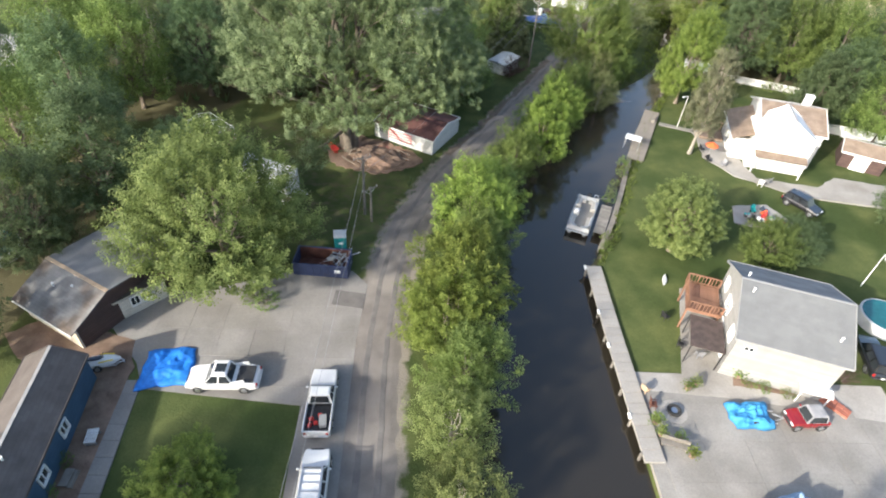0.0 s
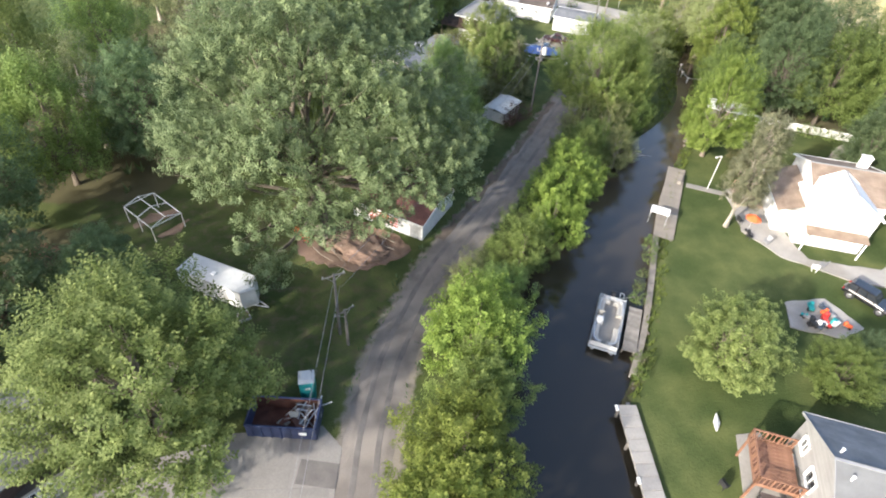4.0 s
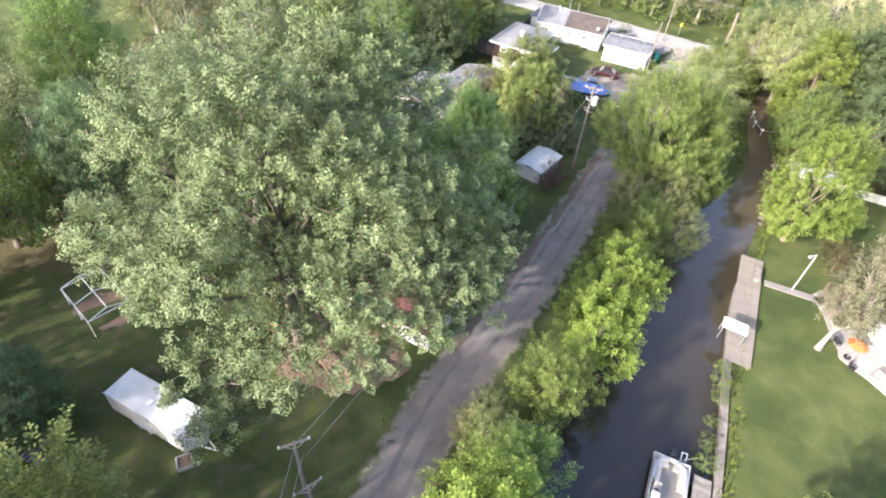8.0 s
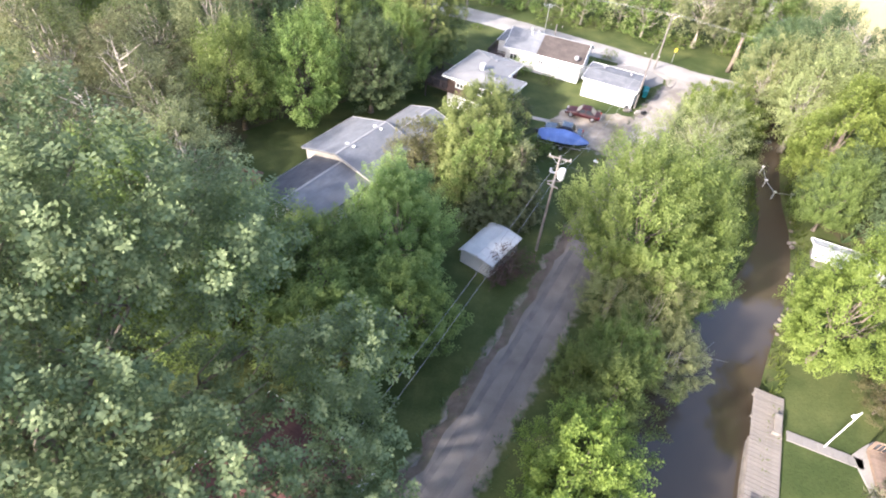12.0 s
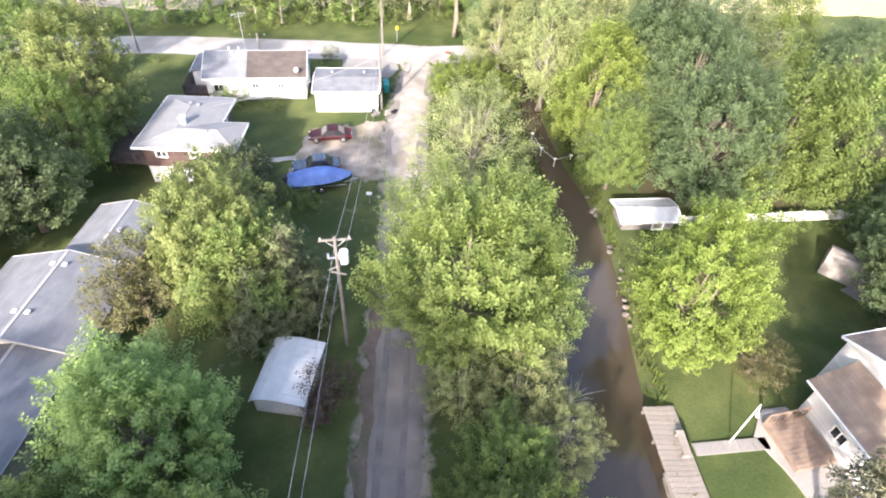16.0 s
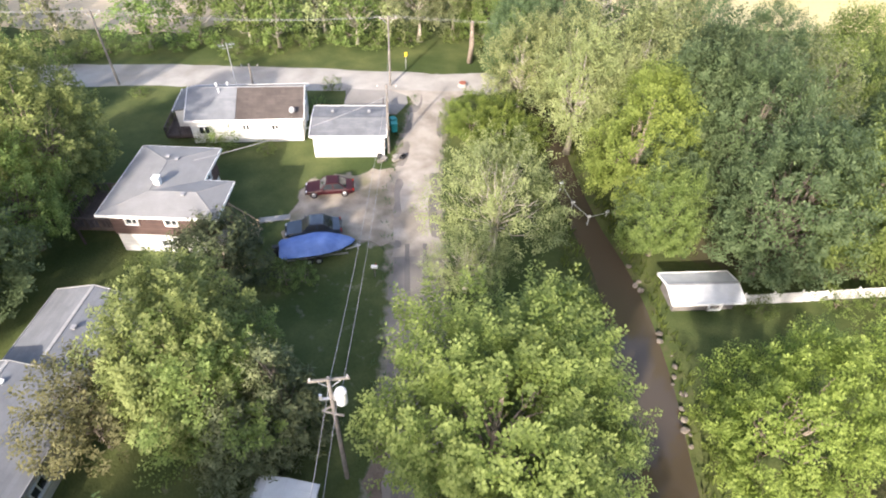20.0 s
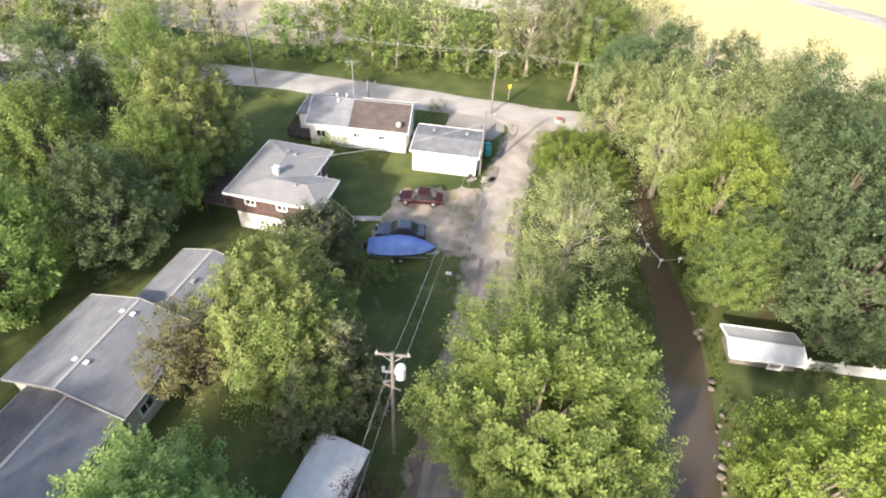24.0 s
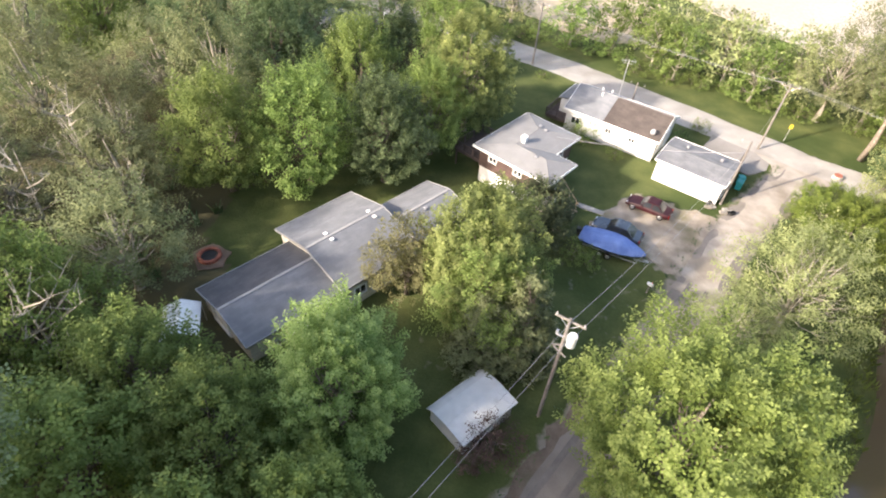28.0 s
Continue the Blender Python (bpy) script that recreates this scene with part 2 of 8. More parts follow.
VINYL_GREY = coursed("pale_grey_lap_siding", (0.28, 0.277, 0.268), (0.33, 0.327, 0.318), 12.0, 0.2, 0.012, 0.6, mortar=0.82)
SHINGLE_UMBER = coursed("faded_brown_shingles", (0.088, 0.075, 0.069), (0.118, 0.102, 0.094), 0.9, 0.28, 0.012, 0.9, mortar=0.8)
SHINGLE_TAN = coursed("tan_shingles", (0.180, 0.131, 0.098), (0.246, 0.189, 0.143), 0.9, 0.28, 0.012, 0.9, mortar=0.8)
SHINGLE_WORN = coursed("worn_mossy_shingles", (0.150, 0.146, 0.142), (0.230, 0.226, 0.220), 0.7, 0.28, 0.014, 0.95, c3=(0.105, 0.074, 0.052), mortar=0.8)
ROOF_RED = coursed("maroon_roofing", (0.105, 0.045, 0.038), (0.15, 0.065, 0.052), 0.9, 0.3, 0.012, 0.9)
SEAM = material("roof_seam", (0.252, 0.252, 0.252), (0.312, 0.312, 0.306), 2.0, 0.6)
GLASS = material("window_glass", (0.02, 0.024, 0.028), (0.035, 0.04, 0.045), 0.7, 0.08, bump=0.0, spec=0.5)
ASPHALT = material("gravelly_asphalt", (0.140, 0.125, 0.112), (0.190, 0.171, 0.155), 0.5, 0.95, c3=(0.225, 0.202, 0.178), bump=0.4, fine=14, stain=0.52)
TRACK = material("dark_wheel_track", (0.115, 0.106, 0.101), (0.160, 0.148, 0.139), 0.8, 0.95, bump=0.3, fine=14)
CONCRETE = material("worn_concrete", (0.197, 0.184, 0.170), (0.236, 0.224, 0.207), 0.35, 0.9, c3=(0.167, 0.156, 0.140), bump=0.2, fine=9, random_amount=0.05)
CONCRETE_DUSTY = material("dusty_pale_concrete", (0.195, 0.184, 0.168), (0.265, 0.251, 0.230), 0.3, 0.9, c3=(0.180, 0.168, 0.150), bump=0.2, fine=9, random_amount=0.05)
CONCRETE_PALE = material("pale_concrete", (0.265, 0.250, 0.228), (0.330, 0.312, 0.288), 0.4, 0.85, c3=(0.220, 0.204, 0.182), bump=0.15, fine=9, random_amount=0.05)
GRAVEL = material("dusty_gravel", (0.255, 0.225, 0.191), (0.352, 0.319, 0.277), 0.7, 0.95, c3=(0.203, 0.176, 0.143), bump=0.6, fine=16)
SHOULDER = material("packed_brown_dirt", (0.105, 0.082, 0.062), (0.155, 0.122, 0.094), 0.9, 0.95, c3=(0.085, 0.085, 0.050), bump=0.8, fine=9)
DIRT_GRAVEL = material("trodden_brown_gravel", (0.205, 0.172, 0.132), (0.315, 0.276, 0.226), 0.8, 0.95, c3=(0.150, 0.135, 0.080), bump=0.6, fine=12, stain=0.54)
SOIL = material("bare_brown_soil", (0.13, 0.085, 0.060), (0.21, 0.145, 0.105), 0.9, 0.95, c3=(0.26, 0.17, 0.125), bump=0.9, fine=7)
WOOD_GREY = material("weathered_wood", (0.162, 0.147, 0.129), (0.228, 0.210, 0.186), 2.0, 0.9, bump=0.3, fine=20, random_amount=0.18)
WOOD_RED = material("stained_deck_wood", (0.175, 0.086, 0.052), (0.240, 0.128, 0.082), 2.0, 0.7, bump=0.2, fine=20, random_amount=0.12)
WOOD_DOCK = material("sun_bleached_planks", (0.185, 0.162, 0.137), (0.245, 0.220, 0.190), 1.2, 0.9, bump=0.3, fine=20, random_amount=0.07)
WOOD_POLE = material("dark_weathered_pole", (0.125, 0.113, 0.102), (0.185, 0.170, 0.155), 2.0, 0.9, bump=0.3, fine=20)
WOOD_BROWN = material("worn_brown_timber", (0.185, 0.130, 0.095), (0.260, 0.190, 0.140), 2.0, 0.8, bump=0.2, fine=20, random_amount=0.12)
WOOD_TAN = material("raw_timber", (0.40, 0.29, 0.19), (0.50, 0.38, 0.26), 2.0, 0.8, bump=0.2, fine=20, random_amount=0.12)
WOOD_DARK = material("dark_stained_wood", (0.055, 0.040, 0.036), (0.09, 0.066, 0.058), 2.0, 0.8, bump=0.2, fine=20, random_amount=0.12)
TARP = material("blue_tarpaulin", (0.012, 0.135, 0.50), (0.022, 0.21, 0.66), 1.3, 0.6, bump=0.25, fine=5.0, spec=0.35)
TARP_CYAN = material("cyan_blue_tarpaulin", (0.035, 0.20, 0.42), (0.05, 0.26, 0.50), 1.3, 0.65, bump=0.2, fine=5.0, spec=0.3)
TARP_PALE = material("faded_blue_sheet", (0.20, 0.30, 0.42), (0.28, 0.38, 0.50), 1.3, 0.6, bump=0.2, fine=5.0, spec=0.3)
COVER = material("blue_boat_cover", (0.085, 0.15, 0.36), (0.13, 0.21, 0.45), 0.9, 0.8, bump=0.3, fine=3.0, spec=0.25)
PAINT_WHITE = material("white_car_paint", (0.60, 0.60, 0.59), (0.66, 0.66, 0.65), 1.0, 0.25, bump=0.0, coat=0.6)
PAINT_RED = material("dark_red_car_paint", (0.026, 0.003, 0.005), (0.034, 0.004, 0.007), 1.0, 0.5, bump=0.0, spec=0.3)
PAINT_BRIGHT = material("red_car_paint", (0.170, 0.010, 0.014), (0.205, 0.014, 0.018), 1.0, 0.25, bump=0.0, coat=0.7)
PAINT_NAVY = material("navy_car_paint", (0.026, 0.036, 0.052), (0.038, 0.050, 0.070), 1.0, 0.25, bump=0.0, coat=0.7)
PAINT_BLACK = material("black_car_paint", (0.010, 0.010, 0.012), (0.018, 0.018, 0.02), 1.0, 0.2, bump=0.0, coat=0.8)
PAINT_SILVER = material("silver_paint", (0.42, 0.44, 0.46), (0.5, 0.52, 0.54), 1.0, 0.3, metal=0.5, bump=0.0)
RUBBER = material("tyre_rubber", (0.018, 0.018, 0.018), (0.03, 0.03, 0.03), 6.0, 0.85)
BLACK = material("black_plastic", (0.015, 0.015, 0.016), (0.028, 0.028, 0.03), 3.0, 0.6)
STEEL = material("galvanised_steel", (0.45, 0.46, 0.47), (0.56, 0.57, 0.58), 3.0, 0.45, metal=0.7)
CHROME = material("wheel_alloy", (0.5, 0.5, 0.52), (0.62, 0.62, 0.64), 3.0, 0.3, metal=0.9, bump=0.0)
LAMP_RED = material("tail_lamp_lens", (0.28, 0.012, 0.010), (0.34, 0.016, 0.012), 3.0, 0.2, bump=0.0)
LAMP_CLEAR = material("head_lamp_lens", (0.55, 0.56, 0.57), (0.66, 0.67, 0.68), 3.0, 0.15, bump=0.0)
NAVY = material("navy_painted_steel", (0.022, 0.034, 0.085), (0.038, 0.055, 0.125), 1.2, 0.55, c3=(0.075, 0.055, 0.045), stain=0.62)
RUST = material("rusty_steel", (0.085, 0.032, 0.022), (0.14, 0.055, 0.036), 1.5, 0.9)
TEAL = material("teal_plastic", (0.012, 0.26, 0.26), (0.02, 0.33, 0.32), 1.5, 0.45)
ORANGE = material("orange_fabric", (0.66, 0.10, 0.025), (0.76, 0.15, 0.04), 2.0, 0.7)
RED = material("red_plastic", (0.48, 0.03, 0.025), (0.58, 0.05, 0.04), 2.0, 0.45)
GREY = material("grey_plastic", (0.20, 0.20, 0.21), (0.29, 0.29, 0.30), 2.0, 0.6)
STONE = material("grey_fieldstone", (0.120, 0.100, 0.082), (0.190, 0.165, 0.140), 1.5, 0.9, bump=0.4, fine=9, random_amount=0.25)
BRICK = material("red_brick", (0.26, 0.085, 0.055), (0.34, 0.12, 0.08), 2.0, 0.9, random_amount=0.15)
CLAY = material("weathered_clay", (0.20, 0.135, 0.100), (0.27, 0.185, 0.140), 2.0, 0.9, random_amount=0.2)
POOL = material("shaded_pool_water", (0.010, 0.085, 0.098), (0.014, 0.11, 0.12), 0.6, 0.1, bump=0.1, fine=3.0)
CREAM = material("cream_upholstery", (0.36, 0.34, 0.30), (0.43, 0.41, 0.37), 2.0, 0.6)
CERAMIC = material("insulator", (0.36, 0.34, 0.32), (0.45, 0.43, 0.41), 2.0, 0.3)
YELLOW = material("yellow_sign_paint", (0.62, 0.45, 0.03), (0.70, 0.52, 0.05), 2.0, 0.5)

# ---------------------------------------------------------------- makers


def thing(name, label, category, x=0.0, y=0.0, z=0.0, rz=0.0, group="", kind=""):
    e = new(name)
    e.matrix_basis = pose(x, y, z, 0, 0, rz)
    return tagged(e, label, category, group, kind)


def mesh_of(name, verts, faces, mat, smooth=False):
    me = bpy.data.meshes.new(name)
    me.from_pydata(verts, [], faces)
    me.materials.append(mat)
    if smooth:
        me.shade_smooth()
    return me


def part(name, bm, mat, parent=None, label="", smooth=False):
    """One mesh object from a bmesh, under a thing or a part."""
    me = bpy.data.meshes.new(name)
    bm.normal_update()
    bm.to_mesh(me)
    bm.free()
    me.materials.append(mat)
    if smooth:
        me.shade_smooth()
    ob = new(name, me)
    if parent:
        ob.parent = parent
    return tagged(ob, label)


def box(bm, cx, cy, cz, sx, sy, sz, m=None, bevel=0.0):
    r = bmesh.ops.create_cube(bm, size=1.0)
    vs = r["verts"]
    mm = Matrix.Translation((cx, cy, cz)) @ (m or Matrix()) @ Matrix.Diagonal((sx, sy, sz, 1))
    bmesh.ops.transform(bm, matrix=mm, verts=vs)
    if bevel:
        es = list({e for v in vs for e in v.link_edges})
        bmesh.ops.bevel(bm, geom=es, offset=bevel, segments=1, affect="EDGES")
    return vs


def boxes(*rows, bevel=0.0):
    bm = bmesh.new()
    for r in rows:
        box(bm, *r[:6], m=r[6] if len(r) > 6 else None, bevel=bevel)
    return bm


def rod(bm, a, b, r1, r2=None, n=8):
    a, b = Vector(a), Vector(b)
    d = b - a
    m = Matrix.Translation((a + b) / 2) @ d.to_track_quat("Z", "Y").to_matrix().to_4x4()
    bmesh.ops.create_cone(bm, cap_ends=True, segments=n, radius1=r1, radius2=r1 if r2 is None else r2, depth=d.length, matrix=m)


def rods(*rows, n=8):
    bm = bmesh.new()
    for r in rows:
        rod(bm, *r, n=n)
    return bm


def loft(bm, rings, cap=True, closed=True):
    """Skin a row of rings, each a list of points of the same number."""
    vs = [[bm.verts.new(p) for p in ring] for ring in rings]
    n = len(vs[0])
    for a, b in zip(vs, vs[1:]):
        for i in range(n if closed else n - 1):
            j = (i + 1) % n
            bm.faces.new((a[i], a[j], b[j], b[i]))
    if cap:
        bm.faces.new(list(reversed(vs[0])))
        bm.faces.new(vs[-1])
    bmesh.ops.recalc_face_normals(bm, faces=bm.faces)
    return vs


def slab(points, z0, z1):
    """An upright prism over a plan outline."""
    bm = bmesh.new()
    loft(bm, [[(x, y, z0) for x, y in points], [(x, y, z1) for x, y in points]])
    return bm


def ragged(points, step=0.9, amount=0.25, seed=1):
    """A plan outline broken into short pieces with an uneven edge."""
    rnd = random.Random(seed)
    out = []
    for (ax, ay), (bx, by) in zip(points, points[1:] + points[:1]):
        d = math.hypot(bx - ax, by - ay)
        n = max(1, int(d / step))
        for i in range(n):
            f = i / n
            k = rnd.uniform(-amount, amount)
            out.append((ax + (bx - ax) * f - (by - ay) / d * k, ay + (by - ay) * f + (bx - ax) / d * k))
    return out


def smooth_line(points, n=8):
    """Catmull-Rom through plan points."""
    p = [points[0]] + list(points) + [points[-1]]
    out = []
    for a, b, c, d in zip(p, p[1:], p[2:], p[3:]):
        for i in range(n):
            t = i / n
            out.append(tuple(0.5 * (2 * b[k] + (c[k] - a[k]) * t + (2 * a[k] - 5 * b[k] + 4 * c[k] - d[k]) * t * t + (3 * b[k] - a[k] - 3 * c[k] + d[k]) * t ** 3) for k in range(len(b))))
    return out + [tuple(points[-1])]


def uv_flat(ob, u, v, origin=(0, 0, 0)):
    """Lay course coordinates, in metres, along two directions of the part."""
    me = ob.data
    lay = me.uv_layers.new(name="UVMap")
    u, v, o = Vector(u), Vector(v), Vector(origin)
    for l in me.loops:
        p = me.vertices[l.vertex_index].co - o
        lay.data[l.index].uv = (p.dot(u), p.dot(v))
    return ob

# ---------------------------------------------------------------- ground, canal, roads
RIGHT_BANK = smooth_line([(17.2, -40), (17.2, 0), (17.2, 20), (17.1, 38), (18.6, 42), (21.2, 47), (24.0, 53.5), (26.6, 60), (29.6, 67), (33.2, 73.6), (36.2, 78.5), (39.3, 83.2), (42.2, 88.6), (44.2, 93.6), (45.7, 99), (48.0, 105), (51.0, 112), (55, 122)], 5)
LEFT_BANK = smooth_line([(3.2, -40), (4.0, 0), (5.0, 18), (6.2, 27), (7.6, 36), (9.0, 46), (11.6, 54), (16.2, 61), (20.4, 68), (24.4, 74.5), (29.2, 79.8), (34.2, 84.6), (38.6, 89.6), (41.4, 94.6), (43.2, 100), (45.8, 106.4), (49.4, 113), (52.6, 122.6)], 5)
WATER_Z = -0.65


def seg_dist(px, py, line):
    """Distance of grid points to a plan line."""
    best = np.full(px.shape, 1e9)
    for (ax, ay), (bx, by) in zip(line, line[1:]):
        dx, dy = bx - ax, by - ay
        t = np.clip(((px - ax) * dx + (py - ay) * dy) / (dx * dx + dy * dy + 1e-9), 0, 1)
        best = np.minimum(best, np.hypot(px - ax - t * dx, py - ay - t * dy))
    return best


def inside(px, py, poly):
    c = np.zeros(px.shape, bool)
    for (ax, ay), (bx, by) in zip(poly, poly[1:] + poly[:1]):
        if ay != by:
            c ^= ((ay > py) != (by > py)) & (px < (bx - ax) * (py - ay) / (by - ay) + ax)
    return c


def wave(x, y, s, k=0.0):
    return np.sin(x / s + 1.3 * np.sin(y / s * 0.7 + k)) * np.cos(y / s * 1.1 + 0.8 * np.sin(x / s * 0.9 - k))


ROAD = smooth_line([(-3.4, -40), (-3.0, 0), (-2.8, 17), (-2.9, 30), (-1.7, 42), (1.6, 52), (5.0, 58.5), (9.6, 66), (14.6, 75), (18.4, 82), (21.6, 88), (26.0, 96), (29.5, 103.2), (32.4, 109.3), (35.6, 114.8), (38.8, 119.8), (42.2, 124.2)], 5)
MAIN = smooth_line([(-60, 172), (-20, 157), (0, 148.7), (8, 145.3), (18, 140.8), (29, 135.0), (38, 130.0), (44.5, 126.5), (50.4, 124.0)], 5)
CANAL = LEFT_BANK + RIGHT_BANK[::-1]
NX, NY = 215, 245
gx = np.linspace(-75, 97, NX)
gy = np.linspace(-30, 166, NY)
PX, PY = np.meshgrid(gx, gy)
canal_in = inside(PX, PY, CANAL)
bank = np.minimum(seg_dist(PX, PY, LEFT_BANK), seg_dist(PX, PY, RIGHT_BANK))
signed = np.where(canal_in, -bank, bank)
height = 0.05 * wave(PX, PY, 9.0) + 0.03 * wave(PX, PY, 3.1, 2)
height = height - 0.05
height = np.where(signed < 0.9, WATER_Z + np.clip(signed, -2.2, 0.9) / 0.9 * (height - WATER_Z), height)
d_road = np.minimum(seg_dist(PX, PY, ROAD), seg_dist(PX, PY, MAIN))
height = np.where(signed > 0.9, np.maximum(height, 0.008 - np.clip(d_road - 2.3, 0, 9) * 0.06), height)
for _k, _e in ((0, 0), (-1, 0)):
    height[_k, :] = -0.05
height[:, 0] = height[:, -1] = -0.05
verts = [(float(a), float(b), float(c)) for a, b, c in zip(PX.ravel(), PY.ravel(), height.ravel())]
faces = [(j * NX + i, j * NX + i + 1, (j + 1) * NX + i + 1, (j + 1) * NX + i) for j in range(NY - 1) for i in range(NX - 1)]
# the same sheet goes on to the horizon
FARX, FARY = (-2500.0, 2500.0), (-2500.0, 2500.0)
n0 = len(verts)
verts += [(FARX[0], FARY[0], -0.05), (FARX[1], FARY[0], -0.05), (FARX[1], FARY[1], -0.05), (FARX[0], FARY[1], -0.05)]
rim = [i for i in range(NX)], [j * NX + NX - 1 for j in range(NY)], [(NY - 1) * NX + i for i in reversed(range(NX))], [j * NX for j in reversed(range(NY))]
for k, side in enumerate(rim):
    faces.append(tuple([n0 + k, n0 + (k + 1) % 4] + list(reversed(side))))


def grass_material():
    m = material("lawn_and_rough_grass", (0.048, 0.068, 0.022), (0.094, 0.110, 0.038), 0.30, 0.95, bump=0.9, fine=6.0, c3=(0.040, 0.060, 0.018), spec=0.15)
    nt = m.node_tree
    b = nt.nodes["Principled BSDF"]
    base = b.inputs["Base Color"].links[0].from_socket
    at = nt.nodes.new("ShaderNodeAttribute")
    at.attribute_name = "cover"
    sep = nt.nodes.new("ShaderNodeSeparateColor")
    nt.links.new(at.outputs["Color"], sep.inputs[0])
    co = nt.nodes.new("ShaderNodeTexCoord")
    no = nt.nodes.new("ShaderNodeTexNoise")
    no.inputs["Scale"].default_value, no.inputs["Detail"].default_value = 1.1, 6.0
    nt.links.new(co.outputs["Object"], no.inputs["Vector"])
    for ch, col in ((0, (0.215, 0.192, 0.160)), (1, (0.085, 0.078, 0.042)), (2, (0.40, 0.36, 0.12))):
        su = nt.nodes.new("ShaderNodeMath")
        su.operation = "ADD"
        nt.links.new(sep.outputs[ch], su.inputs[0])
        nt.links.new(no.outputs[0], su.inputs[1])
        mr = nt.nodes.new("ShaderNodeMapRange")
        mr.inputs[1].default_value, mr.inputs[2].default_value = 0.82, 1.08
        nt.links.new(su.outputs[0], mr.inputs[0])
        mx = nt.nodes.new("ShaderNodeMix")
        mx.data_type = "RGBA"
        nt.links.new(mr.outputs[0], mx.inputs[0])
        nt.links.new(base, mx.inputs[6])
        mx.inputs[7].default_value = (*col, 1)
        base = mx.outputs[2]
    nt.links.new(base, b.inputs["Base Color"])
    return m


PARKING = [(20.0, 108.6), (23.2, 106.6), (26.8, 104.6), (30.4, 103.6), (33.4, 108.4), (35.0, 112.4), (29.4, 114.4), (24.0, 115.6)]
worn = np.clip(1.2 - (d_road - 1.7) / 1.3, 0, 1) * np.where(PY < 46, 0.78, 0.62)
worn = np.maximum(worn, inside(PX, PY, PARKING) * 0.75)
woods = np.zeros(PX.shape)
WOODS = ([(-52, 62), (-27, 66), (-24, 72), (-4, 74), (4, 76), (-12, 88), (-14, 104), (-4, 112), (4, 120), (2, 142), (-40, 150)],
         [(49, 91), (57, 85), (80, 76), (84, 90), (75, 101), (67, 107), (59, 116), (54, 118), (51, 104), (47, 95)], [(-52, 20), (-33, 20), (-33, 60), (-52, 62)])
# the extra outline lays the same brown cover west of the long house
for w in WOODS + ([(-15, 82), (-6, 79), (-3, 86), (-8, 93), (-14, 98), (-20, 96)],):
    woods = np.maximum(woods, inside(PX, PY, w) * 0.75)
woods = np.maximum(woods, np.clip(1.1 - signed / 2.6, 0, 1) * (signed > -0.2) * np.where(PX < 0.5 * (PY * 0.45 + 18), 0.8, 0.35))
worn = np.maximum(worn, inside(PX, PY, [(-34, 42), (-12, 40), (-9, 50), (-12, 64), (-30, 66)]) * 0.22)
woods = np.maximum(woods, inside(PX, PY, [(-34, 40), (-5, 40), (-1, 52), (-8, 66), (-34, 66)]) * 0.36)
worn = np.maximum(worn, inside(PX, PY, [(6, 84), (20, 92), (28, 102), (18, 106), (9, 98)]) * 0.22)
ground_mesh = mesh_of("ground", verts, faces, grass_material(), True)
cover = ground_mesh.color_attributes.new("cover", "FLOAT_COLOR", "POINT")
flat = np.zeros((len(verts), 4), np.float32)
flat[:n0, 0], flat[:n0, 1], flat[:n0, 2] = worn.ravel(), woods.ravel(), 0.0
flat[:, 3] = 1
cover.data.foreach_set("color", flat.ravel())
tagged(new("ground", ground_mesh), "green lawns and rough grass, bare in patches", "ground", kind="structure")

wm = material("murky_canal_water", (0.022, 0.019, 0.014), (0.026, 0.022, 0.016), 0.02, 0.04, bump=0.0, spec=0.6)
_nt = wm.node_tree
_b = _nt.nodes["Principled BSDF"]
_co = _nt.nodes.new("ShaderNodeTexCoord")
_sp = _nt.nodes.new("ShaderNodeSeparateXYZ")
_nt.links.new(_co.outputs["Object"], _sp.inputs[0])
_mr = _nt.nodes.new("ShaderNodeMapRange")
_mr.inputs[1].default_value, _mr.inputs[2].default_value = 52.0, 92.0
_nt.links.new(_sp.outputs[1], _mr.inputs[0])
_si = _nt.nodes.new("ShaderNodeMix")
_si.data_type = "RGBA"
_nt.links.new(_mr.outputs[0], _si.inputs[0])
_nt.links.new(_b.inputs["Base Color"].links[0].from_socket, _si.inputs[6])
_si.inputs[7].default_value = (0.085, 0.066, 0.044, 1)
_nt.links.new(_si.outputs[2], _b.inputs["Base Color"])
_n = _nt.nodes.new("ShaderNodeTexNoise")
_n.inputs["Scale"].default_value, _n.inputs["Detail"].default_value = 1.3, 3.0
_bp = _nt.nodes.new("ShaderNodeBump")
_bp.inputs["Strength"].default_value, _bp.inputs["Distance"].default_value = 0.003, 0.02
_nt.links.new(_n.outputs[0], _bp.inputs["Height"])
_nt.links.new(_bp.outputs[0], _b.inputs["Normal"])
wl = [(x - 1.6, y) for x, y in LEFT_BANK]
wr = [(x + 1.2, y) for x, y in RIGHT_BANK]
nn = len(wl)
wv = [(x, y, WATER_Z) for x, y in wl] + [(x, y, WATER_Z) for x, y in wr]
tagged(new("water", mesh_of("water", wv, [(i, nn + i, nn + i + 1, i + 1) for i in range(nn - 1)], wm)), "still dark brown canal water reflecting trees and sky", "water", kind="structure")


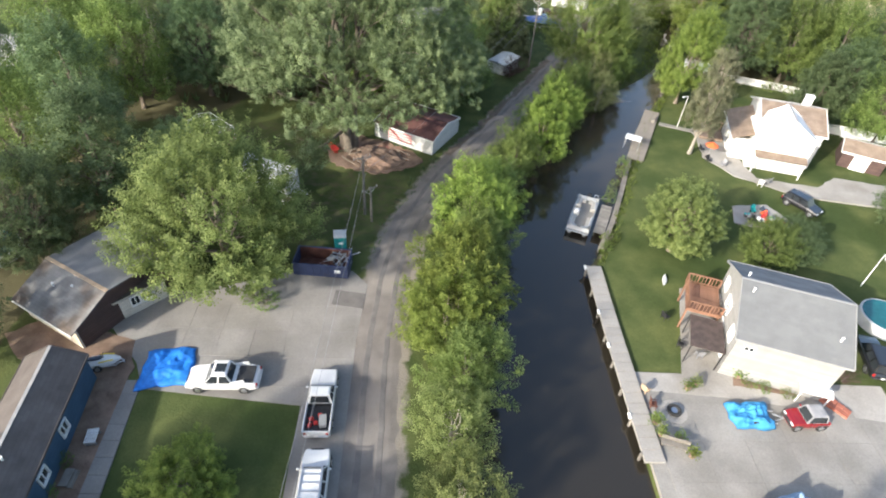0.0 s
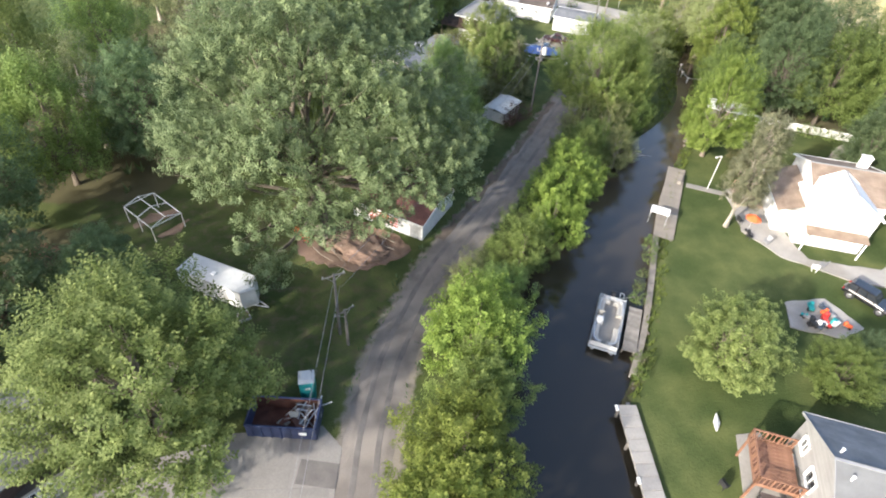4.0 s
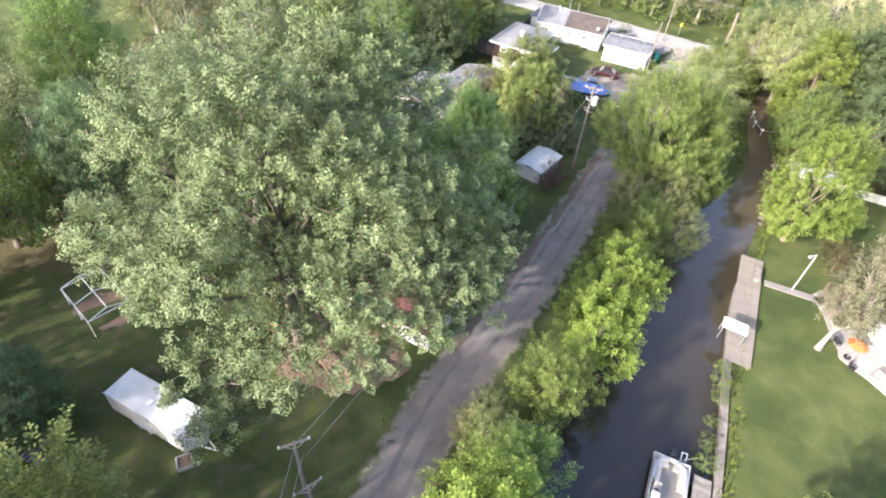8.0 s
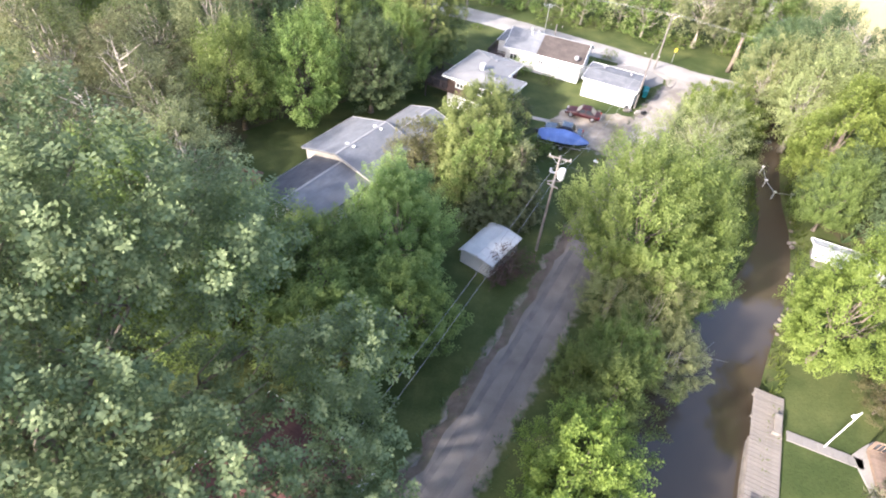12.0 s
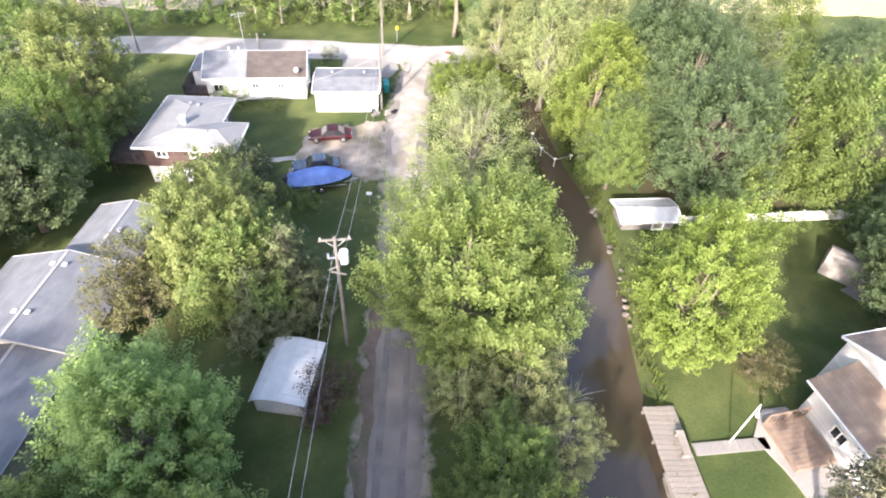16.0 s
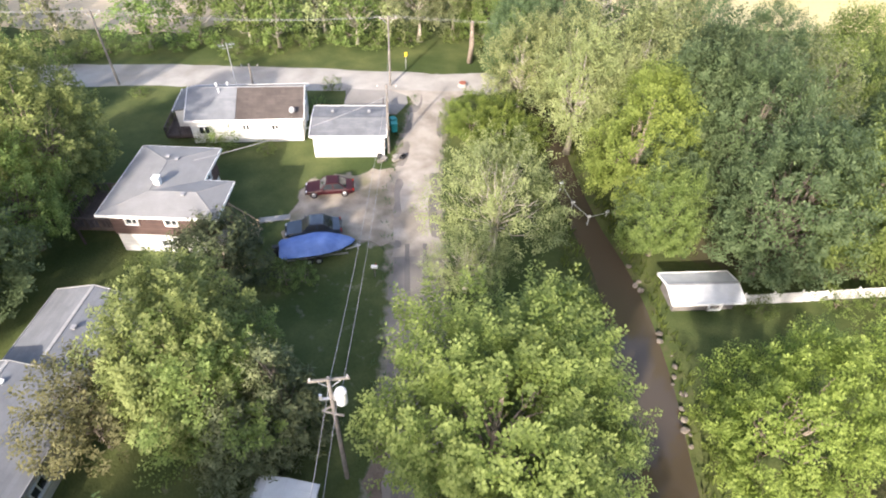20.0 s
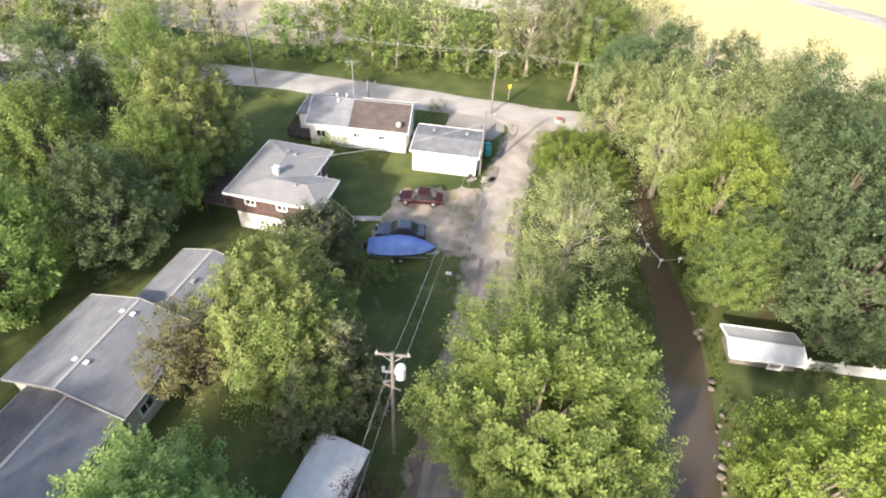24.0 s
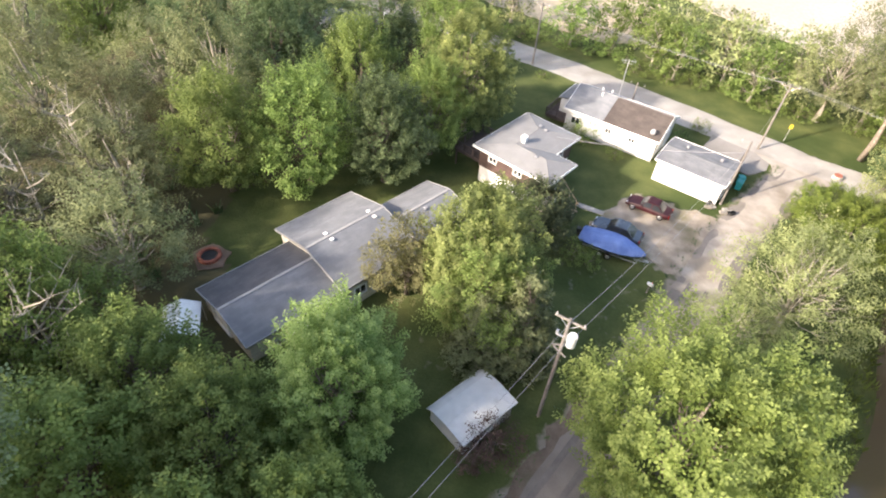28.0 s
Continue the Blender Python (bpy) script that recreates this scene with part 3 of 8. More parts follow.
def ribbon(line, half, z, seed, wob=0.2, cross=4, crown=0.03):
    """A strip along a plan line, with an uneven edge."""
    rnd = random.Random(seed)
    vs, fs = [], []
    for i, (x, y) in enumerate(line):
        a, b = line[max(0, i - 1)], line[min(len(line) - 1, i + 1)]
        d = math.hypot(b[0] - a[0], b[1] - a[1])
        nx, ny = (b[1] - a[1]) / d, -(b[0] - a[0]) / d
        h = half(i / (len(line) - 1)) if callable(half) else half
        lo, hi = -h + rnd.uniform(-wob, wob), h + rnd.uniform(-wob, wob)
        for k in range(cross + 1):
            u = lo + (hi - lo) * k / cross
            edge = k in (0, cross)
            vs.append((x + nx * u * (1.14 if edge else 1.0), y + ny * u * (1.14 if edge else 1.0), z - (0.055 if edge else 0.0) + crown * (1 - (2 * k / cross - 1) ** 2)))
    w = cross + 1
    for i in range(len(line) - 1):
        for k in range(cross):
            fs.append((i * w + k, i * w + k + 1, (i + 1) * w + k + 1, (i + 1) * w + k))
    return vs, fs


def fine_line(line, step=0.8):
    out = []
    for a, b in zip(line, line[1:]):
        n = max(1, int(math.hypot(b[0] - a[0], b[1] - a[1]) / step))
        out += [(a[0] + (b[0] - a[0]) * i / n, a[1] + (b[1] - a[1]) * i / n) for i in range(n)]
    return out + [line[-1]]


road_line = fine_line(ROAD)
vs, fs = ribbon(road_line, lambda f: 1.75 + 0.12 * f, 0.05, 3, 0.18, 8)
road = tagged(new("road", mesh_of("road", vs, fs, ASPHALT)), "narrow worn grey lane of broken asphalt and gravel", "road", kind="structure")


def shifted(line, off):
    out = []
    for i, (x, y) in enumerate(line):
        a, b = line[max(0, i - 1)], line[min(len(line) - 1, i + 1)]
        d = math.hypot(b[0] - a[0], b[1] - a[1])
        out.append((x + (b[1] - a[1]) / d * off, y - (b[0] - a[0]) / d * off))
    return out


for off in (-0.75, 0.7):
    vs, fs = ribbon(shifted([p for p in road_line if p[1] < 104], off), 0.34, 0.086, 7 + int(off), 0.05, 4, 0.002)
    t_ = new("wheel_track", mesh_of("wheel_track", vs, fs, TRACK))
    t_.parent = road
vs, fs = ribbon(shifted([p for p in road_line if 58 < p[1] < 90], -1.7), 0.55, 0.044, 21, 0.35, 6)
sd_ = new("shoulder", mesh_of("shoulder", vs, fs, SHOULDER))
sd_.parent = road
vs, fs = ribbon([p for p in road_line if p[1] > 101.5], 1.7, 0.058, 13, 0.25, 8)
tagged(new("road", mesh_of("road", vs, fs, GRAVEL)), "dusty pale gravel end of the lane", "road", kind="structure")
main_line = fine_line(MAIN, 1.5)
vs, fs = ribbon(main_line, 2.3, 0.05, 5, 0.15, 8)
tagged(new("road", mesh_of("road", vs, fs, material("pale_road", (0.28, 0.265, 0.245), (0.34, 0.325, 0.30), 0.5, 0.9, c3=(0.235, 0.22, 0.20), fine=12, bump=0.3))), "pale sun-bleached country road with a grassy verge", "road", kind="structure")
tagged(part("pavement", slab(ragged([(37.6, 118.4), (40.2, 118.8), (43.4, 122.6), (46.8, 123.6), (50.2, 123.4), (49.0, 125.6), (43.0, 128.4), (38.4, 130.8), (37.6, 128.8), (39.4, 125.6), (39.4, 121.8)], 0.9, 0.15, 2), -0.2, 0.056), GRAVEL), "dusty gravel apron where the lane meets the road", "gravel apron", kind="structure")
tagged(part("pavement", slab(ragged([(31.5, 125.4), (36.6, 122.6), (38.8, 124.2), (40.2, 128.4), (38.2, 131.8), (35.0, 133.0)], 0.9, 0.1, 2), -0.2, 0.045), CONCRETE), "grey concrete parking pad behind the garage", "parking pad", kind="structure")
tagged(part("driveway", slab(ragged(PARKING, 0.8, 0.6, 4), -0.2, 0.02), DIRT_GRAVEL), "dusty gravel parking place beside the lane", "driveway", kind="structure")
FIELD = material("ripe_field", (0.40, 0.35, 0.20), (0.46, 0.39, 0.16), 0.03, 0.95, c3=(0.44, 0.36, 0.16), bump=0.3, fine=2.0, stain=0.5)
tagged(part("field", slab(ragged([(70, 152), (78, 140), (88, 127), (100, 118), (150, 96), (240, 130), (170, 250), (80, 200)], 4, 0.8, 3), -0.2, 0.03), FIELD), "broad yellowing crop field beyond the trees", "field", kind="structure")
tagged(part("field", slab(ragged([(-80, 215), (-20, 172), (8, 159), (20, 152), (27, 154), (30, 172), (-10, 230)], 3, 0.8, 5), -0.2, 0.03), material("bare_field", (0.30, 0.25, 0.17), (0.37, 0.31, 0.22), 0.05, 0.95, bump=0.4, fine=1.5)), "pale bare field behind the roadside trees", "field", kind="structure")
tagged(part("field", slab(ragged([(32, 180), (40, 171), (50, 163), (60, 156), (69, 151), (79, 201), (90, 300), (0, 300)], 4, 0.8, 8), -0.2, 0.03), material("pale_stubble_field", (0.34, 0.30, 0.24), (0.41, 0.365, 0.295), 0.04, 0.95, c3=(0.42, 0.355, 0.17), bump=0.4, fine=1.5, stain=0.6)), "pale tan stubble field beyond the road", "field", kind="structure")
tagged(part("road", slab([(108, 170), (126, 134), (170, 100), (175, 104), (131, 138), (113, 172)], -0.2, 0.06), CONCRETE_PALE), "distant pale road along the field", "road", kind="structure")
# concrete yard by the lane, in poured slabs
YARD = [(-20.4, 24.7), (-8.3, 23.5), (-8.0, -4), (-4.6, -4), (-4.8, 30), (-4.4, 36.4), (-6.0, 38.2), (-12.4, 37.6), (-15.0, 36.4), (-20.5, 34.8), (-22.4, 35.8), (-25.4, 31.0), (-21.6, 27.0)]
yard = tagged(part("pavement", slab(YARD, -0.3, 0.03), CONCRETE), "worn grey concrete yard with joints and stains", "concrete yard", kind="structure")
rnd = random.Random(8)
for i in range(7):
    for j in range(4):
        x0, y0 = -21.5 + i * 2.75, 25.1 + j * 2.8
        if inside(np.array([x0 + 0.2, x0 + 2.5, x0 + 0.2, x0 + 2.5]), np.array([y0 + 0.2, y0 + 0.2, y0 + 2.5, y0 + 2.5]), YARD).all():
            p_ = part("slab", slab([(x0, y0), (x0 + 2.72, y0), (x0 + 2.72, y0 + 2.77), (x0, y0 + 2.77)], -0.1, 0.04 + rnd.uniform(0, 0.012)), CONCRETE, yard)
part("slab", slab([(-7.4, 33.8), (-4.6, 33.4), (-4.5, 35.2), (-7.2, 35.6)], 0.03, 0.06), TRACK, yard, "darker patched asphalt square")
for i in range(9):
    yy = 24.2 - i * 1.25
    part("slab", slab([(-21.7 + i * 0.07, yy + 1.2), (-20.6 + i * 0.1, yy + 1.2), (-20.5 + i * 0.1, yy - 0.02), (-21.63 + i * 0.07, yy - 0.02)], -0.1, 0.06 + rnd.uniform(0, 0.01)), CONCRETE, yard, "narrow walkway slab")
tagged(part("soil_bed", slab(ragged([(-25.6, 30.2), (-22.6, 29.2), (-21.7, 26.6), (-20.9, 13), (-23.2, 13), (-24.0, 25.6), (-29.5, 26.2), (-33, 29.5), (-30.5, 31.4)], 0.7, 0.15, 3), -0.1, 0.05), SOIL), "bare dark soil bed along the blue house", "soil bed", kind="structure")

# dirt heap and trampled soil before the red-roofed house
dirt = ragged([(-11.6, 59.4), (-9.8, 56.0), (-5.0, 54.6), (-0.4, 56.4), (0.4, 58.6), (-3.5, 61.6), (-7.8, 63.5)], 0.6, 0.4, 6)
tagged(part("soil_patch", slab(dirt, -0.2, 0.03), SOIL), "bare reddish-brown soil patch", "soil patch", kind="structure")
bm = bmesh.new()
bmesh.ops.create_icosphere(bm, subdivisions=5, radius=1.0)
for v in bm.verts:
    n_ = noise.fractal(v.co * 3.5, 0.7, 2.1, 5)
    v.co = Vector((v.co.x * 3.3, v.co.y * 2.2, max(v.co.z, -0.1) * 0.75)) * (1 + 0.22 * n_)
heap = tagged(part("earth_mound", bm, SOIL, smooth=True), "heap of loose reddish-brown earth and roots", "earth mound")
heap.matrix_basis = pose(-5.0, 58.0, 0.0, 0, 0, -25)
# weedy edges: short tufts on banks and verges, nobody could count them
def tufts(name, label, spots, mat, size, seed):
    r = np.random.RandomState(seed)
    n = len(spots)
    base = np.array(spots)
    k = 7
    p = np.repeat(base, k, 0)
    ang = r.rand(n * k) * 6.283
    s = size * (0.5 + r.rand(n * k))
    out = np.stack([np.cos(ang), np.sin(ang), np.zeros(n * k)], -1)
    side = np.stack([-np.sin(ang), np.cos(ang), np.zeros(n * k)], -1)
    p[:, :2] += out[:, :2] * (r.rand(n * k) * 0.35)[:, None]
    v = np.empty((n * k, 3, 3))
    v[:, 0] = p - side * (0.16 * s)[:, None]
    v[:, 1] = p + side * (0.16 * s)[:, None]
    v[:, 2] = p + out * (0.6 * s)[:, None] + np.array([0, 0, 1]) * s[:, None]
    me = bpy.data.meshes.new(name)
    me.from_pydata(v.reshape(-1, 3).tolist(), [], np.arange(n * k * 3).reshape(-1, 3).tolist())
    me.materials.append(mat)
    return tagged(new(name, me), label, "weeds", kind="stuff")


r_ = np.random.RandomState(5)
spots = []
for line, off0, off1, dens in ((LEFT_BANK, -2.6, -0.2, 9), (RIGHT_BANK, 0.1, 1.3, 4)):
    L = fine_line(line, 0.5)
    for i in range(len(L) - 1):
        if -5 < L[i][1] < 120:
            dx, dy = L[i + 1][0] - L[i][0], L[i + 1][1] - L[i][1]
            d = math.hypot(dx, dy)
            if line is RIGHT_BANK and L[i][1] < 41:
                continue
            for q in range(dens // 2):
                o = r_.uniform(off0, off1)
                spots.append((L[i][0] + dy / d * o, L[i][1] - dx / d * o, -0.25 if abs(o) < 0.6 else -0.08))
tufts("bank_weeds", "rank green weeds along the canal banks", spots, LEAF_BANK, 0.36, 3)
spots = []
for off in (-2.3, 2.35):
    for x, y in shifted(fine_line(ROAD, 0.45), off):
        if y > 40 and r_.rand() < 0.75:
            spots.append((x + r_.uniform(-0.5, 0.5), y + r_.uniform(-0.5, 0.5), -0.05))
tufts("verge_grass", "uneven grass along the lane's edges", spots, LEAF_WOODS, 0.3, 4)
r2_ = np.random.RandomState(11)
spots = []
for _ in range(2600):
    w = WOODS[r2_.randint(2)]
    x, y = r2_.uniform(-60, 92), r2_.uniform(62, 150)
    if inside(np.array([x]), np.array([y]), w)[0]:
        spots.append((x, y, -0.06))
tufts("undergrowth", "low green undergrowth on the woodland floor", spots, LEAF_WOODS, 0.9, 8)

# ---------------------------------------------------------------- buildings


def wall_run(parent, name, a, b, h, thick, mat, holes=(), z0=0.0, gable=0.0, label=""):
    """A wall from a to b (plan points), holes (from a: u, sill, width, height), with windows or doors set into them."""
    ax, ay = a
    L = math.hypot(b[0] - ax, b[1] - ay)
    ang = math.degrees(math.atan2(b[1] - ay, b[0] - ax))
    m = pose(ax, ay, z0, 0, 0, ang)
    bm = bmesh.new()
    cuts = sorted({0.0, L, *[v for u, s, w, hh, *_ in holes for v in (u, u + w)]})
    for u0, u1 in zip(cuts, cuts[1:]):
        mid, z = (u0 + u1) / 2, 0.0
        for u, s, w, hh, *_ in sorted((q for q in holes if q[0] < mid < q[0] + q[2]), key=lambda q: q[1]):
            if s > z + 1e-3:
                box(bm, mid, thick / 2, (z + s) / 2, u1 - u0, thick, s - z)
            z = s + hh
        if h > z + 1e-3:
            box(bm, mid, thick / 2, (z + h) / 2, u1 - u0, thick, h - z)
    if gable:
        vs = [bm.verts.new(p) for p in ((0, 0, h), (L, 0, h), (L / 2, 0, h + gable), (0, thick, h), (L, thick, h), (L / 2, thick, h + gable))]
        for f in ((0, 1, 2), (5, 4, 3), (0, 3, 4, 1), (1, 4, 5, 2), (2, 5, 3, 0)):
            bm.faces.new([vs[i] for i in f])
    bmesh.ops.remove_doubles(bm, verts=bm.verts, dist=1e-4)
    w_ = part(name, bm, mat, parent, label)
    uv_flat(w_, (1, 0, 0), (0, 0, 1))
    w_.matrix_basis = m
    for u, s, w, hh, *kind in holes:
        door = bool(kind) and kind[0] == "door"
        fw = 0.09
        f_ = part("door_frame" if door else "window_frame", boxes((u + w / 2, -0.01, s + hh - fw / 2, w + 0.08, thick + 0.05, fw), (u + w / 2, -0.01, s + fw / 2, w + 0.08, thick + 0.05, fw),
                  (u + fw / 2 - 0.04, -0.01, s + hh / 2, fw, thick + 0.05, hh), (u + w - fw / 2 + 0.04, -0.01, s + hh / 2, fw, thick + 0.05, hh),
                  *(() if door else ((u + w / 2, 0.0, s + hh / 2, 0.06, 0.08, hh),))), WHITE, parent)
        f_.matrix_basis = m
        if door:
            d_ = part("door", boxes((u + w / 2, 0.05, s + hh / 2, w - 0.1, 0.05, hh - 0.1), (u + w / 2, 0.02, s + hh * 0.7, w * 0.55, 0.04, hh * 0.3), (u + w * 0.85, 0.0, s + hh * 0.48, 0.05, 0.1, 0.05)), kind[1] if len(kind) > 1 else WHITE, parent)
            d_.matrix_basis = m
        else:
            for k in (0, 1):
                g_ = part("pane", boxes((u + w * (0.27 + 0.46 * k), 0.06, s + hh / 2, w * 0.43, 0.02, hh - 0.14)), GLASS, f_)
    return w_


def roof_slab(parent, corners, thick, mat, name="roof", label=""):
    """A sloping slab: corners go round its upper face, eave first; courses run along the eave."""
    c = [Vector(p) for p in corners]
    bm = bmesh.new()
    loft(bm, [[p - Vector((0, 0, thick)) for p in c], c])
    ob = part(name, bm, mat, parent, label)
    u = (c[1] - c[0]).normalized()
    n = u.cross(c[-1] - c[0]).normalized()
    uv_flat(ob, u, n.cross(u), c[0])
    return ob


def gable_house(name, label, cx, cy, rz, L, W, h, rise, walls, roofs, over=0.35, front=(), back=(), left=(), right=(), z0=0.0, ridge=True, fascia=WHITE):
    """A house whose ridge runs along its local x. front is the side at -y."""
    e = thing(name, label, "house", cx, cy, 0, rz)
    x, y = L / 2, W / 2
    wall_run(e, "wall", (-x, -y), (x, -y), h, 0.16, walls, front, z0)
    wall_run(e, "wall", (x, y), (-x, y), h, 0.16, walls, back, z0)
    wall_run(e, "wall", (x, -y + 0.16), (x, y - 0.16), h, 0.16, walls, right, z0, rise * 0.93)
    wall_run(e, "wall", (-x, y - 0.16), (-x, -y + 0.16), h, 0.16, walls, left, z0, rise * 0.93)
    k = rise / y
    X, Yo = x + over, y + over
    zt, ze = z0 + h + rise + 0.1, z0 + h + 0.1 - k * over
    roof_slab(e, [(-X, -Yo, ze), (X, -Yo, ze), (X, 0, zt), (-X, 0, zt)], 0.1, roofs[0])
    roof_slab(e, [(X, Yo, ze), (-X, Yo, ze), (-X, 0, zt), (X, 0, zt)], 0.1, roofs[1])
    if ridge:
        part("ridge_cap", boxes((0, 0, zt + 0.004, 2 * X, 0.22, 0.03)), SEAM if ridge is True else ridge, e)
    for s in (-1, 1):
        part("fascia", boxes((0, s * (Yo + 0.03), ze - 0.06, 2 * X, 0.05, 0.2)), fascia, e)
        for q in (-1, 1):
            a = math.atan2(rise, y)
            part("rake_board", boxes((s * (X + 0.03), q * Yo / 2, (zt + ze) / 2 - 0.05, 0.05, math.hypot(Yo, k * Yo), 0.2, pose(0, 0, 0, -q * math.degrees(a)))), fascia, e)
    return e


def vent(parent, x, y, z, kind=0):
    if kind == 1:
        return part("vent_pipe", rods(((x, y, z - 0.15), (x, y, z + 0.35), 0.07), ((x, y, z + 0.35), (x, y, z + 0.4), 0.11)), WHITE, parent)
    return part("roof_vent", boxes((x, y, z + 0.06, 0.22, 0.22, 0.16), (x, y, z + 0.15, 0.3, 0.3, 0.05)), WHITE if kind == 2 else GREY, parent)


def rail_deck(parent, x0, y0, x1, y1, z, mat, sides="lrfb", post=1.3, legs=True, boards=True):
    """A timber deck with its boards, posts and rails; local plan x0..x1, y0..y1."""
    if boards:
        n = max(2, int((y1 - y0) / 0.3))
        s = (y1 - y0) / n
        me = None
        for i in range(n):
            ob = part("board", boxes(((x0 + x1) / 2, 0, 0, x1 - x0, s - 0.02, 0.05)), mat, parent) if me is None else new("board", me)
            me = ob.data
            ob.parent = parent
            ob.location = (0, y0 + (i + 0.5) * s, z)
    part("joist_frame", boxes(((x0 + x1) / 2, y0 + 0.05, z - 0.14, x1 - x0, 0.06, 0.22), ((x0 + x1) / 2, y1 - 0.05, z - 0.14, x1 - x0, 0.06, 0.22), (x0 + 0.05, (y0 + y1) / 2, z - 0.14, 0.06, y1 - y0, 0.22), (x1 - 0.05, (y0 + y1) / 2, z - 0.14, 0.06, y1 - y0, 0.22)), mat, parent)
    runs = {"l": ((x0, y0), (x0, y1)), "r": ((x1, y0), (x1, y1)), "f": ((x0, y0), (x1, y0)), "b": ((x0, y1), (x1, y1))}
    for q in sides:
        (ax, ay), (bx, by) = runs[q]
        d = math.hypot(bx - ax, by - ay)
        n = max(1, round(d / post))
        for i in range(n + 1):
            f = i / n
            part("post", boxes((ax + (bx - ax) * f, ay + (by - ay) * f, z + 0.5, 0.1, 0.1, 1.04)), mat, parent)
        for zz, hh in ((1.0, 0.09), (0.14, 0.07)):
            part("rail", boxes(((ax + bx) / 2, (ay + by) / 2, z + zz, max(0.1, abs(bx - ax)), max(0.1, abs(by - ay)), hh)), mat, parent)
        m_ = max(2, int(d / 0.28))
        me = None
        for i in range(m_):
            f = (i + 0.5) / m_
            ob = part("baluster", boxes((0, 0, 0, 0.045, 0.045, 0.8)), mat, parent) if me is None else new("baluster", me)
            me = ob.data
            ob.parent = parent
            ob.location = (ax + (bx - ax) * f, ay + (by - ay) * f, z + 0.57)
    if legs and z > 0.6:
        for px in (x0 + 0.1, x1 - 0.1):
            for py in (y0 + 0.1, y1 - 0.1):
                part("leg", boxes((px, py, z / 2 - 0.12, 0.14, 0.14, z - 0.24)), mat, parent)


# blue single-wide home
bh = gable_house("blue_house", "long blue-sided home with brown shingle roof and white windows", -24.9, 15.6, -84.0, 19.6, 3.9, 2.7, 1.05, VINYL_BLUE, (SHINGLE_UMBER, SHINGLE_UMBER), 0.18, fascia=SHINGLE_UMBER,
                 back=((4.6, 0.0, 0.95, 2.05, "door"), (1.2, 0.95, 0.95, 1.1), (7.6, 0.95, 0.95, 1.1), (10.6, 0.95, 1.0, 1.1), (14.0, 0.95, 0.95, 1.1)), front=((3.0, 0.95, 1.0, 1.1), (12.0, 0.95, 1.0, 1.1)))
for x, y in ((-3.0, -0.5), (-1.4, 0.45), (1.6, 0.5), (4.0, -0.6)):
    vent(bh, x, y, 3.55, 1)
fl = thing("slatted_bench", "small white slatted bench against the blue wall", "bench", -22.0, 20.5, 0.05, 8)
for i in range(6):
    part("slat", boxes((-0.32 + 0.13 * i, 0, 0.45, 0.07, 1.1, 0.03)), WHITE, fl)
for y in (-0.45, 0.45):
    part("leg", boxes((0, y, 0.21, 0.7, 0.07, 0.42)), GREY, fl)
st = thing("steps", "low grey timber door steps beside the blue house", "steps", -22.6, 17.6, 0, 0)
for i, z in enumerate((0.36, 0.19)):
    part("tread", boxes((0.25 + 0.3 * i, 0, z - 0.03, 0.6 - 0.28 * i, 1.2, 0.06)), WOOD_GREY, st)
    part("riser", boxes((0.45 + 0.3 * i, 0, z / 2 - 0.03, 0.04, 1.2, z - 0.06)), WOOD_GREY, st)

# worn grey-roofed house behind it: a short mossy slope and a long pale one, with a low cream wing
gh = thing("grey_roofed_house", "low house with worn mossy grey shingles and cream siding", "house", -27.5, 32.8, 0, -29.5)
for a, b, h_ in (((-3.4, -3.3), (3.4, -3.3), 2.3), ((3.4, 6.3), (-3.4, 6.3), 3.2)):
    wall_run(gh, "wall", a, b, h_, 0.16, VINYL_TAN, ((2.6, 0.9, 1.1, 1.0),))
# gable walls coloured brown, not cream: the shaded end's tone put into the material
for x in (-3.4, 3.24):
    bm = bmesh.new()
    loft(bm, [[(x + dx, y, z) for y, z in ((-3.14, 0), (-3.14, 2.3), (0, 3.72), (6.14, 3.22), (6.14, 0))] for dx in (0, 0.16)])
    uv_flat(part("wall", bm, BOARD_BROWN, gh), (0, 1, 0), (0, 0, 1))
roof_slab(gh, [(-3.7, -3.75, 2.22), (3.7, -3.75, 2.22), (3.7, 0, 3.9), (-3.7, 0, 3.9)], 0.1, SHINGLE_WORN)
roof_slab(gh, [(3.7, 6.7, 3.4), (-3.7, 6.7, 3.4), (-3.7, 0, 3.9), (3.7, 0, 3.9)], 0.1, SHINGLE_WARM)
part("ridge_cap", boxes((0, 0, 3.9, 7.4, 0.3, 0.06)), WOOD_TAN, gh, "rusty brown ridge strip")
part("fascia", boxes((0, -3.79, 2.14, 7.4, 0.05, 0.2)), WHITE, gh)
for x, y in ((-1.0, -1.5), (0.6, -0.9), (0.2, 2.2)):
    vent(gh, x, y, 3.35 + 0.1 * y if y < 0 else 3.6, 1)
gwg = gable_house("house_wing", "low cream-sided wing with a brown roof and a double window", -24.25, 34.0, 45.0, 4.2, 3.4, 2.1, 0.35, VINYL_TAN, (SHINGLE_BROWN, SHINGLE_BROWN), 0.12, front=((1.2, 0.8, 0.75, 1.1), (2.1, 0.8, 0.75, 1.1)), fascia=VINYL_TAN)

